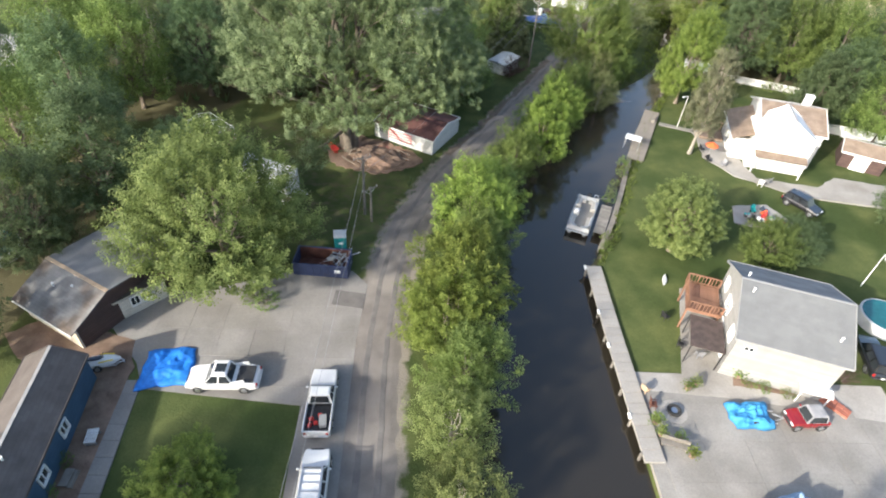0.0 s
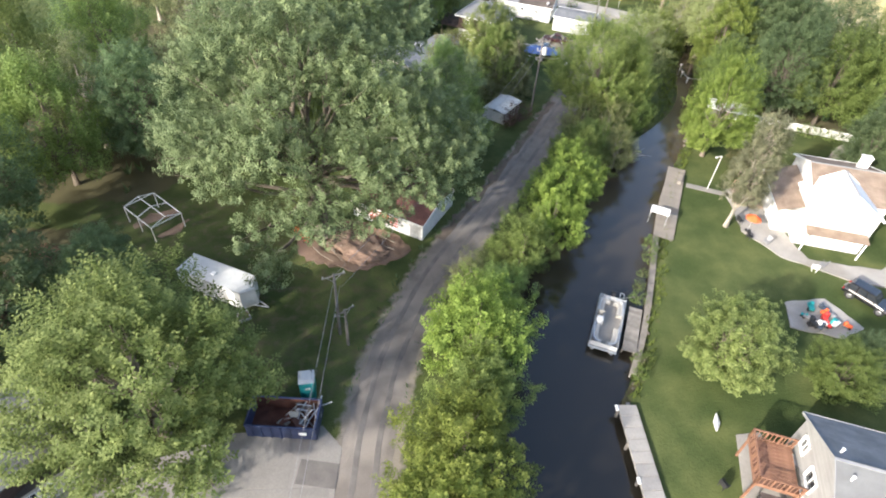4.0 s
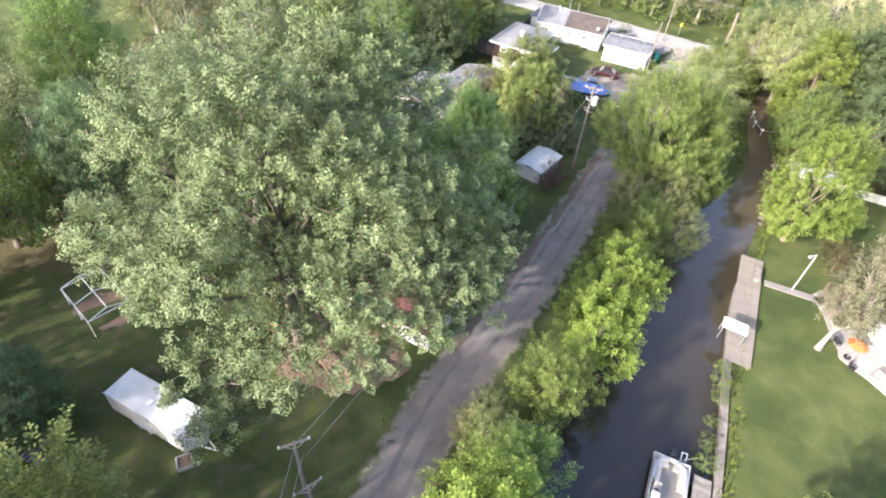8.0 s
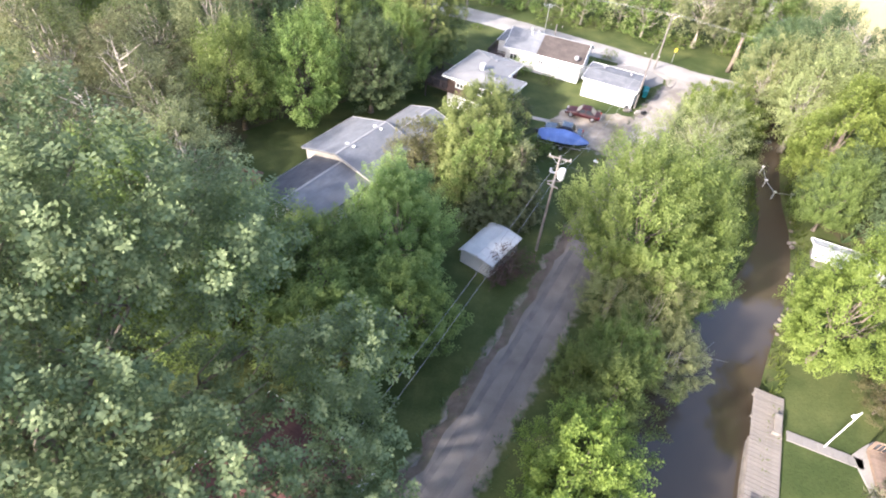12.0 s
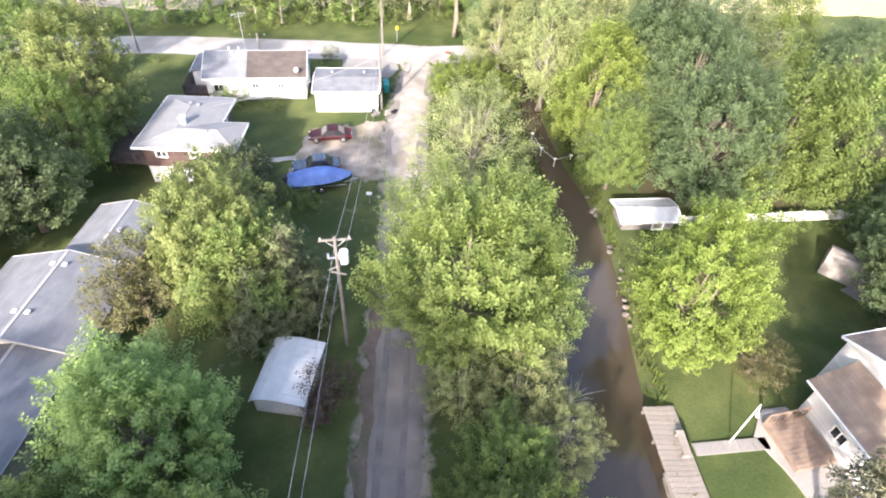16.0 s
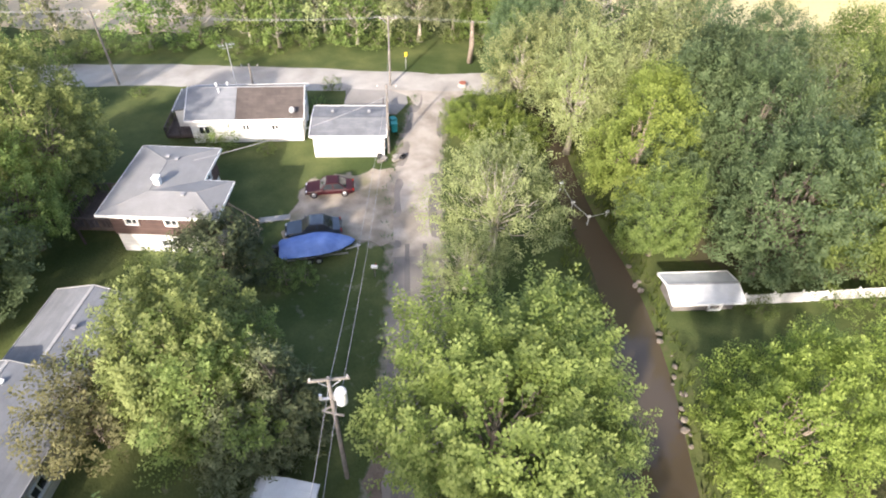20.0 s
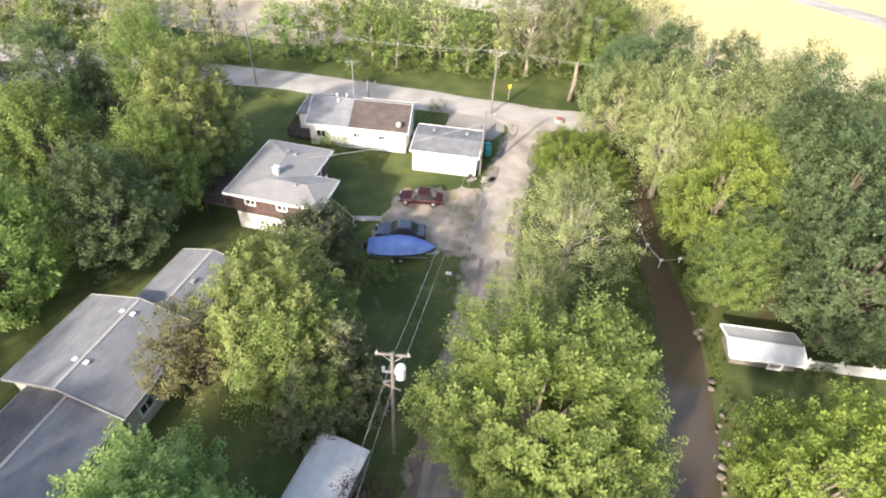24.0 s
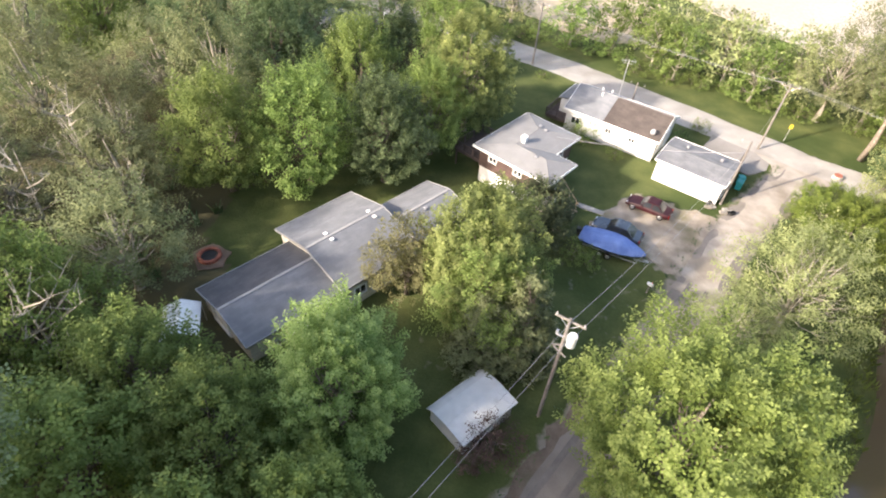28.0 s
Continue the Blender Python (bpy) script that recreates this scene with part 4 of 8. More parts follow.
# house with a maroon roof under the cottonwood
rh = gable_house("maroon_roofed_house", "low white house with maroon roof under the tall tree", -0.4, 64.3, -29.2, 8.4, 7.0, 1.95, 0.8, VINYL, (ROOF_RED, ROOF_RED), 0.12, front=((0.6, 0.8, 0.9, 0.8),), ridge=ROOF_RED)
bn = thing("striped_banner", "faded red and white striped cloth hung on the white wall", "banner", -2.45, 61.45, 0.0, -29.2)
for i in range(9):
    part("stripe", boxes((0, -0.06, 1.82 - i * 0.17, 3.4, 0.03, 0.16)), RED if i % 2 else WHITE, bn)

# shed with a curved white roof by the lane
sh = thing("metal_shed", "low shed with a pale curved metal roof", "shed", 12.8, 86.1, 0, -36)
for a, b in (((-1.6, -2.2), (1.6, -2.2)), ((1.6, -2.2), (1.6, 2.2)), ((1.6, 2.2), (-1.6, 2.2)), ((-1.6, 2.2), (-1.6, -2.2))):
    wall_run(sh, "wall", a, b, 1.5, 0.08, WHITE_METAL, (((1.0, 0.0, 1.2, 1.4, "door", WHITE_METAL),) if a == (1.6, 2.2) else ()))
prof = [(-1.8, 1.42), (-1.5, 1.66), (-1.05, 1.84), (0.1, 1.96), (1.8, 1.7)]
for i, (p, q) in enumerate(zip(prof, prof[1:])):
    roof_slab(sh, [(p[0], 2.45, p[1]), (p[0], -2.45, p[1]), (q[0], -2.45, q[1]), (q[0], 2.45, q[1])], 0.05, WHITE_METAL, "roof_panel")
for k in range(5):
    part("rib", boxes((0.95, -1.9 + 0.95 * k, 1.845, 1.7, 0.03, 0.03, pose(0, 0, 0, 0, 8.7))), WHITE_METAL, sh)

# long stepped house
AX = 57.5
lh = gable_house("long_house", "long grey-roofed house in three stepped wings", -0.19, 97.95, AX, 7.2, 8.6, 2.75, 1.1, VINYL_TAN, (SHINGLE_PALE, SHINGLE_PALE), 0.3, front=((0.9, 0.9, 1.2, 1.1), (4.6, 0.9, 1.2, 1.1)), fascia=SEAM)
for x in (-1.75, 2.55):
    for y in (-0.45, 0.4):
        vent(lh, x, y, 3.78, 2)
# front slope in pale grey, back slope in dark grey
la = gable_house("house_wing", "lower garage wing joined to the long house, one roof slope darker", -3.86, 91.3, AX, 7.6, 6.6, 2.25, 0.8, VINYL_TAN, (SHINGLE_PALE, SHINGLE_DARK), 0.3, left=((1.0, 0.0, 2.4, 2.0, "door"),), front=((3.4, 0.0, 0.95, 2.0, "door"), (5.4, 0.9, 1.2, 1.0)), fascia=SEAM)
lc = gable_house("house_wing", "pale grey-roofed far wing of the long house", 4.7, 103.2, AX, 6.4, 5.2, 2.5, 0.7, VINYL_TAN, (SHINGLE_PALE, SHINGLE_PALE), 0.3, fascia=SEAM)
vent(lc, 0.0, -0.6, 3.2)
fp = thing("fire_pit", "round brick fire pit in the back yard", "fire pit", -11.6, 95.1, 0)
for i in range(18):
    a = i * math.tau / 18
    part("brick", boxes((0.85 * math.cos(a), 0.85 * math.sin(a), 0.14, 0.28, 0.28, 0.32, pose(0, 0, 0, 0, 0, math.degrees(a))), bevel=0.03), BRICK, fp)
bm = bmesh.new()
bmesh.ops.create_cone(bm, cap_ends=True, segments=20, radius1=0.74, radius2=0.74, depth=0.16, matrix=Matrix.Translation((0, 0, 0.02)))
part("ash_bed", bm, BLACK, fp)
tagged(part("pavement", slab(ragged([(-13.2, 95.2), (-11.8, 93.5), (-10.0, 94.3), (-10.1, 96.2), (-12.2, 96.6)], 0.7, 0.15, 4), -0.1, 0.03), SOIL), "worn soil ring round the fire pit", "soil", kind="structure")
wc = thing("white_canopy", "white fabric canopy stretched over poles", "canopy", -8.7, 87.0, 0, 28)
bm = bmesh.new()
loft(bm, [[(-1.3, -1.6, 2.0), (-1.3, 1.6, 2.0)], [(0, -1.6, 2.6), (0, 1.6, 2.6)], [(1.3, -1.6, 2.0), (1.3, 1.6, 2.0)]], cap=False, closed=False)
bmesh.ops.solidify(bm, geom=bm.faces[:], thickness=0.03)
part("cloth", bm, WHITE, wc)
for x in (-1.25, 1.25):
    for y in (-1.5, 1.5):
        part("pole", rods(((x, y, 0), (x, y, 2.0), 0.03)), STEEL, wc)

# raised ranch with a pale low roof, brown above and white below
br = thing("raised_ranch_house", "low-roofed house, brown boards above a white base", "house", 0, 0, 0, 0)
RB = pose(7.5, 112.6, 0, 0, 0, -29.0)
br.matrix_basis = RB
for z0, h, mat, ins, nm in ((0.0, 1.9, VINYL, 0.08, "base_wall"), (1.9, 2.3, BOARD_BROWN, 0.0, "wall")):
    pts = [(0.5 + ins, 0.5 + ins), (8.4 - ins, 0.5 + ins), (8.4 - ins, 4.1 - ins), (6.1 - ins, 4.1 - ins), (6.1 - ins, 8.6 - ins), (0.5 + ins, 8.6 - ins)]
    win = {0: ((1.2, 1.0, 0.95, 0.75), (4.2, 1.0, 0.95, 0.75)), 1: ((1.2, 0.25, 0.95, 2.0, "door"),), 3: ((1.4, 0.8, 1.4, 1.0),)} if z0 else {0: ((3.2, 0.6, 1.0, 0.8),)}
    for i, (a, b) in enumerate(zip(pts, pts[1:] + pts[:1])):
        wall_run(br, nm, a, b, h, 0.14, mat, win.get(i, ()), z0)
# hipped roof in the shape of an L
HA, HB, HE, HI, HN, HW = (0.0, 0.0, 4.25), (9.0, 0.0, 4.25), (9.0, 4.6, 4.25), (6.6, 4.6, 4.25), (6.6, 9.1, 4.25), (0.0, 9.1, 4.25)
R0, R1, R2 = (3.3, 2.3, 4.85), (6.9, 2.3, 4.85), (3.3, 6.2, 4.85)
for face in ((HA, HB, R1, R0), (HB, HE, R1), (HE, HI, R0, R1), (HI, HN, R2, R0), (HN, HW, R2), (HW, HA, R0, R2)):
    roof_slab(br, face, 0.12, SHINGLE_WARM)
for a, b in ((HA, R0), (HB, R1), (HE, R1), (HN, R2), (HW, R2), (R0, R1), (R0, R2)):
    part("ridge_cap", rods(((a[0], a[1], a[2] - 0.03), (b[0], b[1], b[2] - 0.03), 0.06), n=6), SHINGLE_WARM, br)
for a, b in ((HA, HB), (HB, HE), (HE, HI), (HI, HN), (HN, HW), (HW, HA)):
    L_, m_ = math.hypot(b[0] - a[0], b[1] - a[1]), pose((a[0] + b[0]) / 2, (a[1] + b[1]) / 2, 4.13, 0, 0, math.degrees(math.atan2(b[1] - a[1], b[0] - a[0])))
    part("fascia", boxes((0, -0.03, 0, L_ + 0.1, 0.05, 0.22)), WHITE, br).matrix_basis = m_
part("soffit", slab([p[:2] for p in (HA, HB, HE, HI, HN, HW)], 4.06, 4.1), WHITE, br)
part("chimney", boxes((3.6, 3.3, 4.95, 0.45, 0.45, 0.9), (3.6, 3.3, 5.42, 0.56, 0.56, 0.1), bevel=0.02), WHITE, br)
vent(br, 6.0, 2.0, 4.75)
vent(br, 3.0, 7.0, 4.66)
vent(br, 3.9, 6.6, 4.7)
dk = thing("deck", "dark timber deck with railing beside the raised house", "deck", 0, 0, 0)
dk.matrix_basis = RB
rail_deck(dk, -3.0, 1.0, 0.42, 5.4, 1.9, WOOD_DARK, "lfb")
gr = thing("barbecue_grill", "small white-lidded grill on the dark deck", "grill", *(RB @ Vector((-0.6, 4.2, 1.93))), -26)
part("bowl", boxes((0, 0, 0.7, 0.7, 0.5, 0.3), bevel=0.08), BLACK, gr)
part("lid", boxes((0, 0, 0.95, 0.7, 0.5, 0.22), bevel=0.09), WHITE, gr)
for x in (-0.3, 0.3):
    part("leg", boxes((x, 0, 0.28, 0.05, 0.4, 0.56)), STEEL, gr)
sw = thing("stairway", "raw timber outdoor stairway up to the raised house", "stairs", 0, 0, 0)
sw.matrix_basis = RB
for i in range(9):
    part("tread", boxes((8.65 + 0.24 * i, 3.0, 1.85 - 0.2 * i, 0.26, 1.0, 0.05)), WOOD_TAN, sw)
for y in (2.47, 3.53):
    part("stringer", boxes((9.6, y, 0.95, 2.9, 0.06, 0.26, pose(0, 0, 0, 0, 39.8))), WOOD_TAN, sw)
    part("handrail", boxes((9.6, y, 1.9, 2.9, 0.07, 0.1, pose(0, 0, 0, 0, 39.8))), WOOD_TAN, sw)
    for k in range(3):
        part("post", boxes((8.6 + 0.95 * k, y, 2.2 - 0.79 * k, 0.09, 0.09, 1.2)), WOOD_TAN, sw)
tagged(part("pavement", slab([(18.7, 112.1), (18.5, 111.5), (21.1, 110.8), (21.3, 111.4)], -0.1, 0.05), CONCRETE_PALE), "short pale concrete path", "path", kind="structure")

# white bungalow by the road, half its roof brown and half grey
wb = gable_house("white_bungalow", "white bungalow with a half brown, half grey shingle roof", 22.3, 126.9, -22.5, 10.7, 6.4, 2.75, 1.5, VINYL, (SHINGLE_BROWN, SHINGLE_BROWN), 0.3,
                 front=((0.7, 1.0, 1.1, 1.0), (4.9, 1.3, 0.7, 0.8), (7.7, 1.3, 0.7, 0.7)), right=((1.3, 0.9, 1.2, 1.1), (3.6, 0.0, 0.95, 2.05, "door")))
# the end nearest the deck is re-covered in grey
for q in (-1, 1):
    roof_slab(wb, [(-5.68, q * 3.53, 2.735), (-0.9, q * 3.53, 2.735), (-0.9, 0, 4.395), (-5.68, 0, 4.395)][::-q], 0.04, SHINGLE_PALE, "roof_section", "pale grey shingle section")
part("porch_roof", boxes((-6.45, 1.2, 2.5, 2.0, 4.4, 0.12, pose(0, 0, 0, 0, -8))), SHINGLE_GREY, wb)
part("fascia", boxes((-7.46, 1.2, 2.34, 0.05, 4.4, 0.18)), WHITE, wb)
for y in (3.3, -0.9):
    part("porch_wall", boxes((-6.3, y, 1.2, 1.8, 0.1, 2.38)), VINYL, wb)
for x, y in ((-3.3, 1.4), (-3.0, 0.4), (-2.6, -0.6), (-2.4, 2.2)):
    vent(wb, x, y, 4.36 - 0.469 * abs(y), 1)
part("satellite_dish", rods(((4.6, -2.9, 2.8), (4.6, -3.0, 3.4), 0.03), ((4.6, -3.0, 3.4), (4.55, -3.1, 3.5), 0.33, 0.28), n=14), GREY, wb)
wd = thing("deck", "dark railed deck at the end of the white bungalow", "deck", 22.3, 126.9, 0, -22.5)
rail_deck(wd, -8.1, -2.6, -5.4, 1.6, 0.5, WOOD_DARK, "lfb")
an = thing("television_mast", "tall thin television mast with a small aerial", "aerial", 21.9, 131.0, 0)
part("mast", rods(((0, 0, 0), (0, 0, 7.2), 0.045)), STEEL, an)
part("aerial", boxes((0, 0, 7.0, 1.6, 0.04, 0.04), (0, 0, 6.7, 1.1, 0.04, 0.04), *[(x, 0, 7.0, 0.03, 0.9, 0.03) for x in (-0.7, -0.35, 0, 0.35, 0.7)]), STEEL, an)
ga = gable_house("garage", "white garage with a low grey shingle roof", 30.2, 119.55, -24.5, 6.8, 5.1, 2.5, 0.34, VINYL, (SHINGLE_GREY, SHINGLE_GREY), 0.25, ridge=SHINGLE_GREY, right=((1.2, 0.0, 0.95, 2.05, "door"),), back=((1.0, 0.0, 4.6, 2.1, "door"),))
for x in (-1.7, 1.9):
    vent(ga, x, 1.0, 2.95)
fn = thing("board_fence", "short dark board fence behind the garage", "fence", 35.0, 122.4, 0, -24.5)
for i in range(9):
    part("board", boxes((0, -1.6 + i * 0.42, 0.85, 0.05, 0.4, 1.7)), WOOD_DARK, fn)
bins = thing("wheelie_bin", "teal wheeled rubbish bin with lid beside the garage", "bin", 35.0, 119.6, 0, -20)
part("body", boxes((0, 0, 0.5, 0.6, 0.6, 0.95), bevel=0.05), TEAL, bins)
part("lid", boxes((0, 0.02, 1.01, 0.66, 0.68, 0.08), bevel=0.03), TEAL, bins)
for x in (-0.25, 0.25):
    part("wheel", rods(((x - 0.04, 0.32, 0.12), (x + 0.04, 0.32, 0.12), 0.12)), RUBBER, bins)
b2 = copy_thing(bins, pose(35.3, 120.5, 0, 0, 0, 10))
junk = thing("scrap_pile", "small pile of pale scrap blocks by the garage wall", "scrap pile", 32.6, 115.1, 0, -20)
rj = random.Random(3)
for i in range(9):
    part("block", boxes((rj.uniform(-1.2, 1.2), rj.uniform(-0.4, 0.4), 0.12 + 0.1 * (i % 3), rj.uniform(0.3, 0.8), rj.uniform(0.25, 0.5), 0.25, pose(0, 0, 0, 0, 0, rj.uniform(0, 90))), bevel=0.02), (CONCRETE_PALE, WOOD_GREY, BLACK)[i % 3], junk)

# two-storey grey-roofed house on the far bank, with its deck
GR = -18.9
gy_ = gable_house("two_storey_house", "large white-sided house with a pale grey shingle roof", 30.4, 30.4, GR, 7.8, 9.0, 4.7, 2.1, VINYL_GREY, (SHINGLE_SMOOTH, SHINGLE_GREY), 0.3, fascia=SEAM,
                  left=((0.9, 2.9, 1.0, 1.2), (3.2, 2.7, 1.4, 1.3), (6.8, 2.7, 1.0, 1.3), (1.2, 0.8, 1.0, 1.2), (4.0, 0.0, 1.5, 2.1, "door"), (6.8, 0.8, 1.0, 1.2)), front=((0.7, 3.3, 0.8, 0.7),))
for x, y in ((-3.5, 0.9), (3.2, -3.0), (-3.3, -0.9)):
    vent(gy_, x, y, 6.9 - abs(y) * 0.47, 1)
de = thing("deck", "red-stained upper deck with railing on tall posts", "deck", 25.5, 33.3, 0, GR)
rail_deck(de, -1.6, -1.6, 1.25, 2.0, 2.5, WOOD_RED, "lfb", 1.0)
d2 = thing("pergola_roof", "dark flat porch roof under the deck", "porch roof", 24.6, 29.6, 0, GR)
part("panel", boxes((-0.2, 0, 2.3, 2.7, 3.6, 0.1)), WOOD_DARK, d2)
for x in (-1.45, 1.05):
    for y in (-1.7, 1.7):
        part("post", boxes((x, y, 1.12, 0.08, 0.08, 2.24)), BLACK, d2)
tagged(part("terrace", slab([(25.4, 37.2), (27.4, 37.4), (27.0, 26.6), (38.8, 26.4), (38.4, 22.8), (26, 24.9), (17.4, 25.6), (17.4, 27.3), (22.2, 27.2)], -0.3, 0.06), CONCRETE_PALE), "pale concrete terrace round the house", "terrace", kind="structure")
fore = tagged(part("pavement", slab([(17.3, 25.6), (26, 24.9), (38.4, 22.8), (44, 22), (44, -8), (17.3, -8)], -0.3, 0.045), CONCRETE_DUSTY), "broad dusty concrete forecourt by the canal", "forecourt", kind="structure")
for i in range(7):
    for j in range(5):
        x0, y0 = 18.4 + i * 3.3, 21.2 - j * 3.2
        part("slab", slab([(x0, y0), (x0 + 3.26, y0), (x0 + 3.26, y0 + 3.16), (x0, y0 + 3.16)], 0.0, 0.053 + rnd.uniform(0, 0.012)), CONCRETE_DUSTY, fore)
tagged(part("flower_bed", slab(ragged([(26.1, 26.2), (30.9, 25.3), (31.3, 25.6), (26.4, 27.1)], 0.6, 0.1, 3), 0.0, 0.1), SOIL), "narrow planted soil bed along the house", "flower bed", kind="structure")
po = thing("brick_porch", "low red brick steps and walk at the house corner", "porch", 33.4, 24.7, 0, GR - 32)
for i in range(6):
    for j in range(2):
        part("brick_course", boxes((i * 0.55 - 1.5, -0.25 + 0.5 * j, 0.12 + 0.02 * (5 - i), 0.53, 0.48, 0.24 + 0.04 * (5 - i)), bevel=0.02), BRICK, po)
pr = thing("porch_roof", "small white gabled porch roof", "porch roof", 31.6, 25.0, 0, GR + 90)
roof_slab(pr, [(-0.6, -1.3, 1.5), (-0.6, 1.1, 1.5), (0, 1.1, 1.75), (0, -1.3, 1.75)], 0.06, WHITE)
roof_slab(pr, [(0.6, 1.1, 1.5), (0.6, -1.3, 1.5), (0, -1.3, 1.75), (0, 1.1, 1.75)], 0.06, WHITE)
for x in (-0.5, 0.5):
    for y in (-1.1, 0.9):
        part("post", boxes((x, y, 0.73, 0.08, 0.08, 1.46)), WHITE, pr)

# tall white gabled house further along the far bank
WR = -16.0
wh = gable_house("white_gabled_house", "tall white house with gables and tan shingle roofs", 47.55, 64.85, WR, 7.2, 8.4, 4.7, 1.6, VINYL, (SHINGLE_TAN, SHINGLE_TAN), 0.3,
                 left=((1.5, 2.9, 1.2, 1.2), (5.0, 2.9, 1.2, 1.2)))
gw = gable_house("gable_wing", "white front gable wing with a white metal roof", 45.3, 61.0, WR + 90, 4.4, 6.6, 4.7, 2.2, VINYL, (WHITE, WHITE), 0.25)
ww = thing("house_wing", "low white wing with a broad brown-tan lean-to roof", "house", 46.3, 65.2, 0, WR)
wall_run(ww, "wall", (-5.0, 2.4), (-5.0, -4.8), 2.85, 0.16, VINYL, ((2.2, 0.9, 1.1, 1.1), (4.6, 0.0, 0.95, 2.05, "door")))
wall_run(ww, "wall", (-4.84, -4.8), (-2.4, -4.8), 2.85, 0.16, VINYL)
wall_run(ww, "wall", (-2.4, 2.4), (-4.84, 2.4), 2.85, 0.16, VINYL)
roof_slab(ww, [(-5.5, 2.9, 2.95), (-5.5, -5.2, 2.95), (-2.4, -5.2, 4.2), (-2.4, 2.9, 4.2)], 0.1, SHINGLE_TAN)
part("gutter", boxes((-5.55, -1.15, 2.88, 0.1, 8.1, 0.12)), WHITE, ww)
lp = thing("lean_to_porch", "low tan porch roof on white posts", "porch roof", 44.4, 57.6, 0, WR)
roof_slab(lp, [(-3.0, 0.1, 2.3), (3.0, 0.1, 2.3), (3.0, 1.3, 2.6), (-3.0, 1.3, 2.6)], 0.1, SHINGLE_TAN)
for x in (-2.8, 2.8):
    part("post", boxes((x, 0.25, 1.1, 0.12, 0.12, 2.2)), WHITE, lp)
ch = part("chimney", boxes((2.1, 1.8, 5.9, 0.9, 0.7, 2.2), (2.1, 1.8, 7.05, 1.05, 0.85, 0.12), bevel=0.02), WHITE, wh)
wdk = thing("deck", "raised brown timber deck at the white house's side", "deck", 39.75, 67.3, 0, WR)
rail_deck(wdk, -1.5, -1.7, 1.5, 1.5, 0.5, WOOD_BROWN, "b", 1.2)
tagged(part("terrace", slab(ragged([(37.6, 66.6), (37.8, 69.0), (39.8, 70.0), (41.6, 69.4), (41.6, 60), (42, 57), (49, 55.6), (52.4, 57.8), (60, 56), (62, 50.4), (52, 52.4), (45.6, 53.6), (39.2, 57.4), (36.8, 61.5)], 1.0, 0.12, 3), -0.2, 0.05), CONCRETE_PALE), "pale concrete terrace and drive round the white house", "terrace", kind="structure")
bs = gable_house("brown_shed", "small shed with a tan roof beside the drive", 57.6, 61.6, -28, 5.0, 4.0, 2.2, 0.8, BOARD_BROWN, (SHINGLE_TAN, SHINGLE_TAN), 0.3, front=((1.4, 0.0, 1.8, 2.0, "door", WHITE),))
nb = gable_house("far_shed", "low shed with a bright white metal roof under the trees", 46.3, 88.3, -23.9, 4.8, 2.4, 1.25, 0.35, WOOD_POLE, (WHITE_METAL, WHITE_METAL), 0.4, front=((2.8, 0.0, 1.0, 1.1, "door", WOOD_POLE),))
n3 = gable_house("hidden_house", "pale-roofed house glimpsed deep in the trees", -62.0, 80.0, 20, 7, 5, 2.5, 1.0, VINYL, (WHITE_METAL, WHITE_METAL), 0.3)
n4 = gable_house("hidden_house", "pale house far off between the trees", -15.4, 142.0, 10, 8, 5, 2.5, 1.0, VINYL, (SHINGLE_PALE, SHINGLE_PALE), 0.3)
hut = thing("garden_hut", "small round-roofed grey canvas hut with a white end", "hut", 57.2, 75.6, 0, 22)
for i in range(8):
    a0, a1 = math.pi * i / 8, math.pi * (i + 1) / 8
    roof_slab(hut, [(-1.45 * math.cos(a0), -1.7, 1.9 * math.sin(a0)), (-1.45 * math.cos(a0), 1.7, 1.9 * math.sin(a0)), (-1.45 * math.cos(a1), 1.7, 1.9 * math.sin(a1)), (-1.45 * math.cos(a1), -1.7, 1.9 * math.sin(a1))], 0.04, WOOD_GREY, "panel")
for y, mt in ((-1.66, WHITE), (1.62, WOOD_GREY)):
    bm = bmesh.new()
    loft(bm, [[(-1.42 * math.cos(math.pi * k / 12), y + dy, max(0.0, 1.86 * math.sin(math.pi * k / 12))) for k in range(13)] for dy in (0, 0.05)])
    part("end_panel", bm, mt, hut, "white end sheet" if mt is WHITE else "")
tagged(part("pad", slab(ragged([(55.0, 74.4), (55.4, 73.0), (57.6, 71.8), (59.0, 72.8), (58.6, 74.4)], 0.6, 0.12, 6), -0.1, 0.03), CONCRETE), "grey gravel pad before the hut", "pad", kind="structure")

pool = thing("garden_pool", "round pool of teal water behind the grey-roofed house", "pool", -39.0, 39.0, 0)
part("wall", rods(((0, 0, -0.1), (0, 0, 0.9), 2.3), n=28), WHITE_METAL, pool)
part("water", rods(((0, 0, 0.9), (0, 0, 0.93), 2.15), n=28), POOL, pool, "still teal water")
pool2 = thing("garden_pool", "round teal pool behind the two-storey house", "pool", 43.2, 33.4, 0)
part("wall", rods(((0, 0, -0.1), (0, 0, 1.1), 2.2), n=28), WHITE_METAL, pool2)
part("water", rods(((0, 0, 1.1), (0, 0, 1.13), 2.05), n=28), POOL, pool2, "still teal water")

# ---------------------------------------------------------------- trees


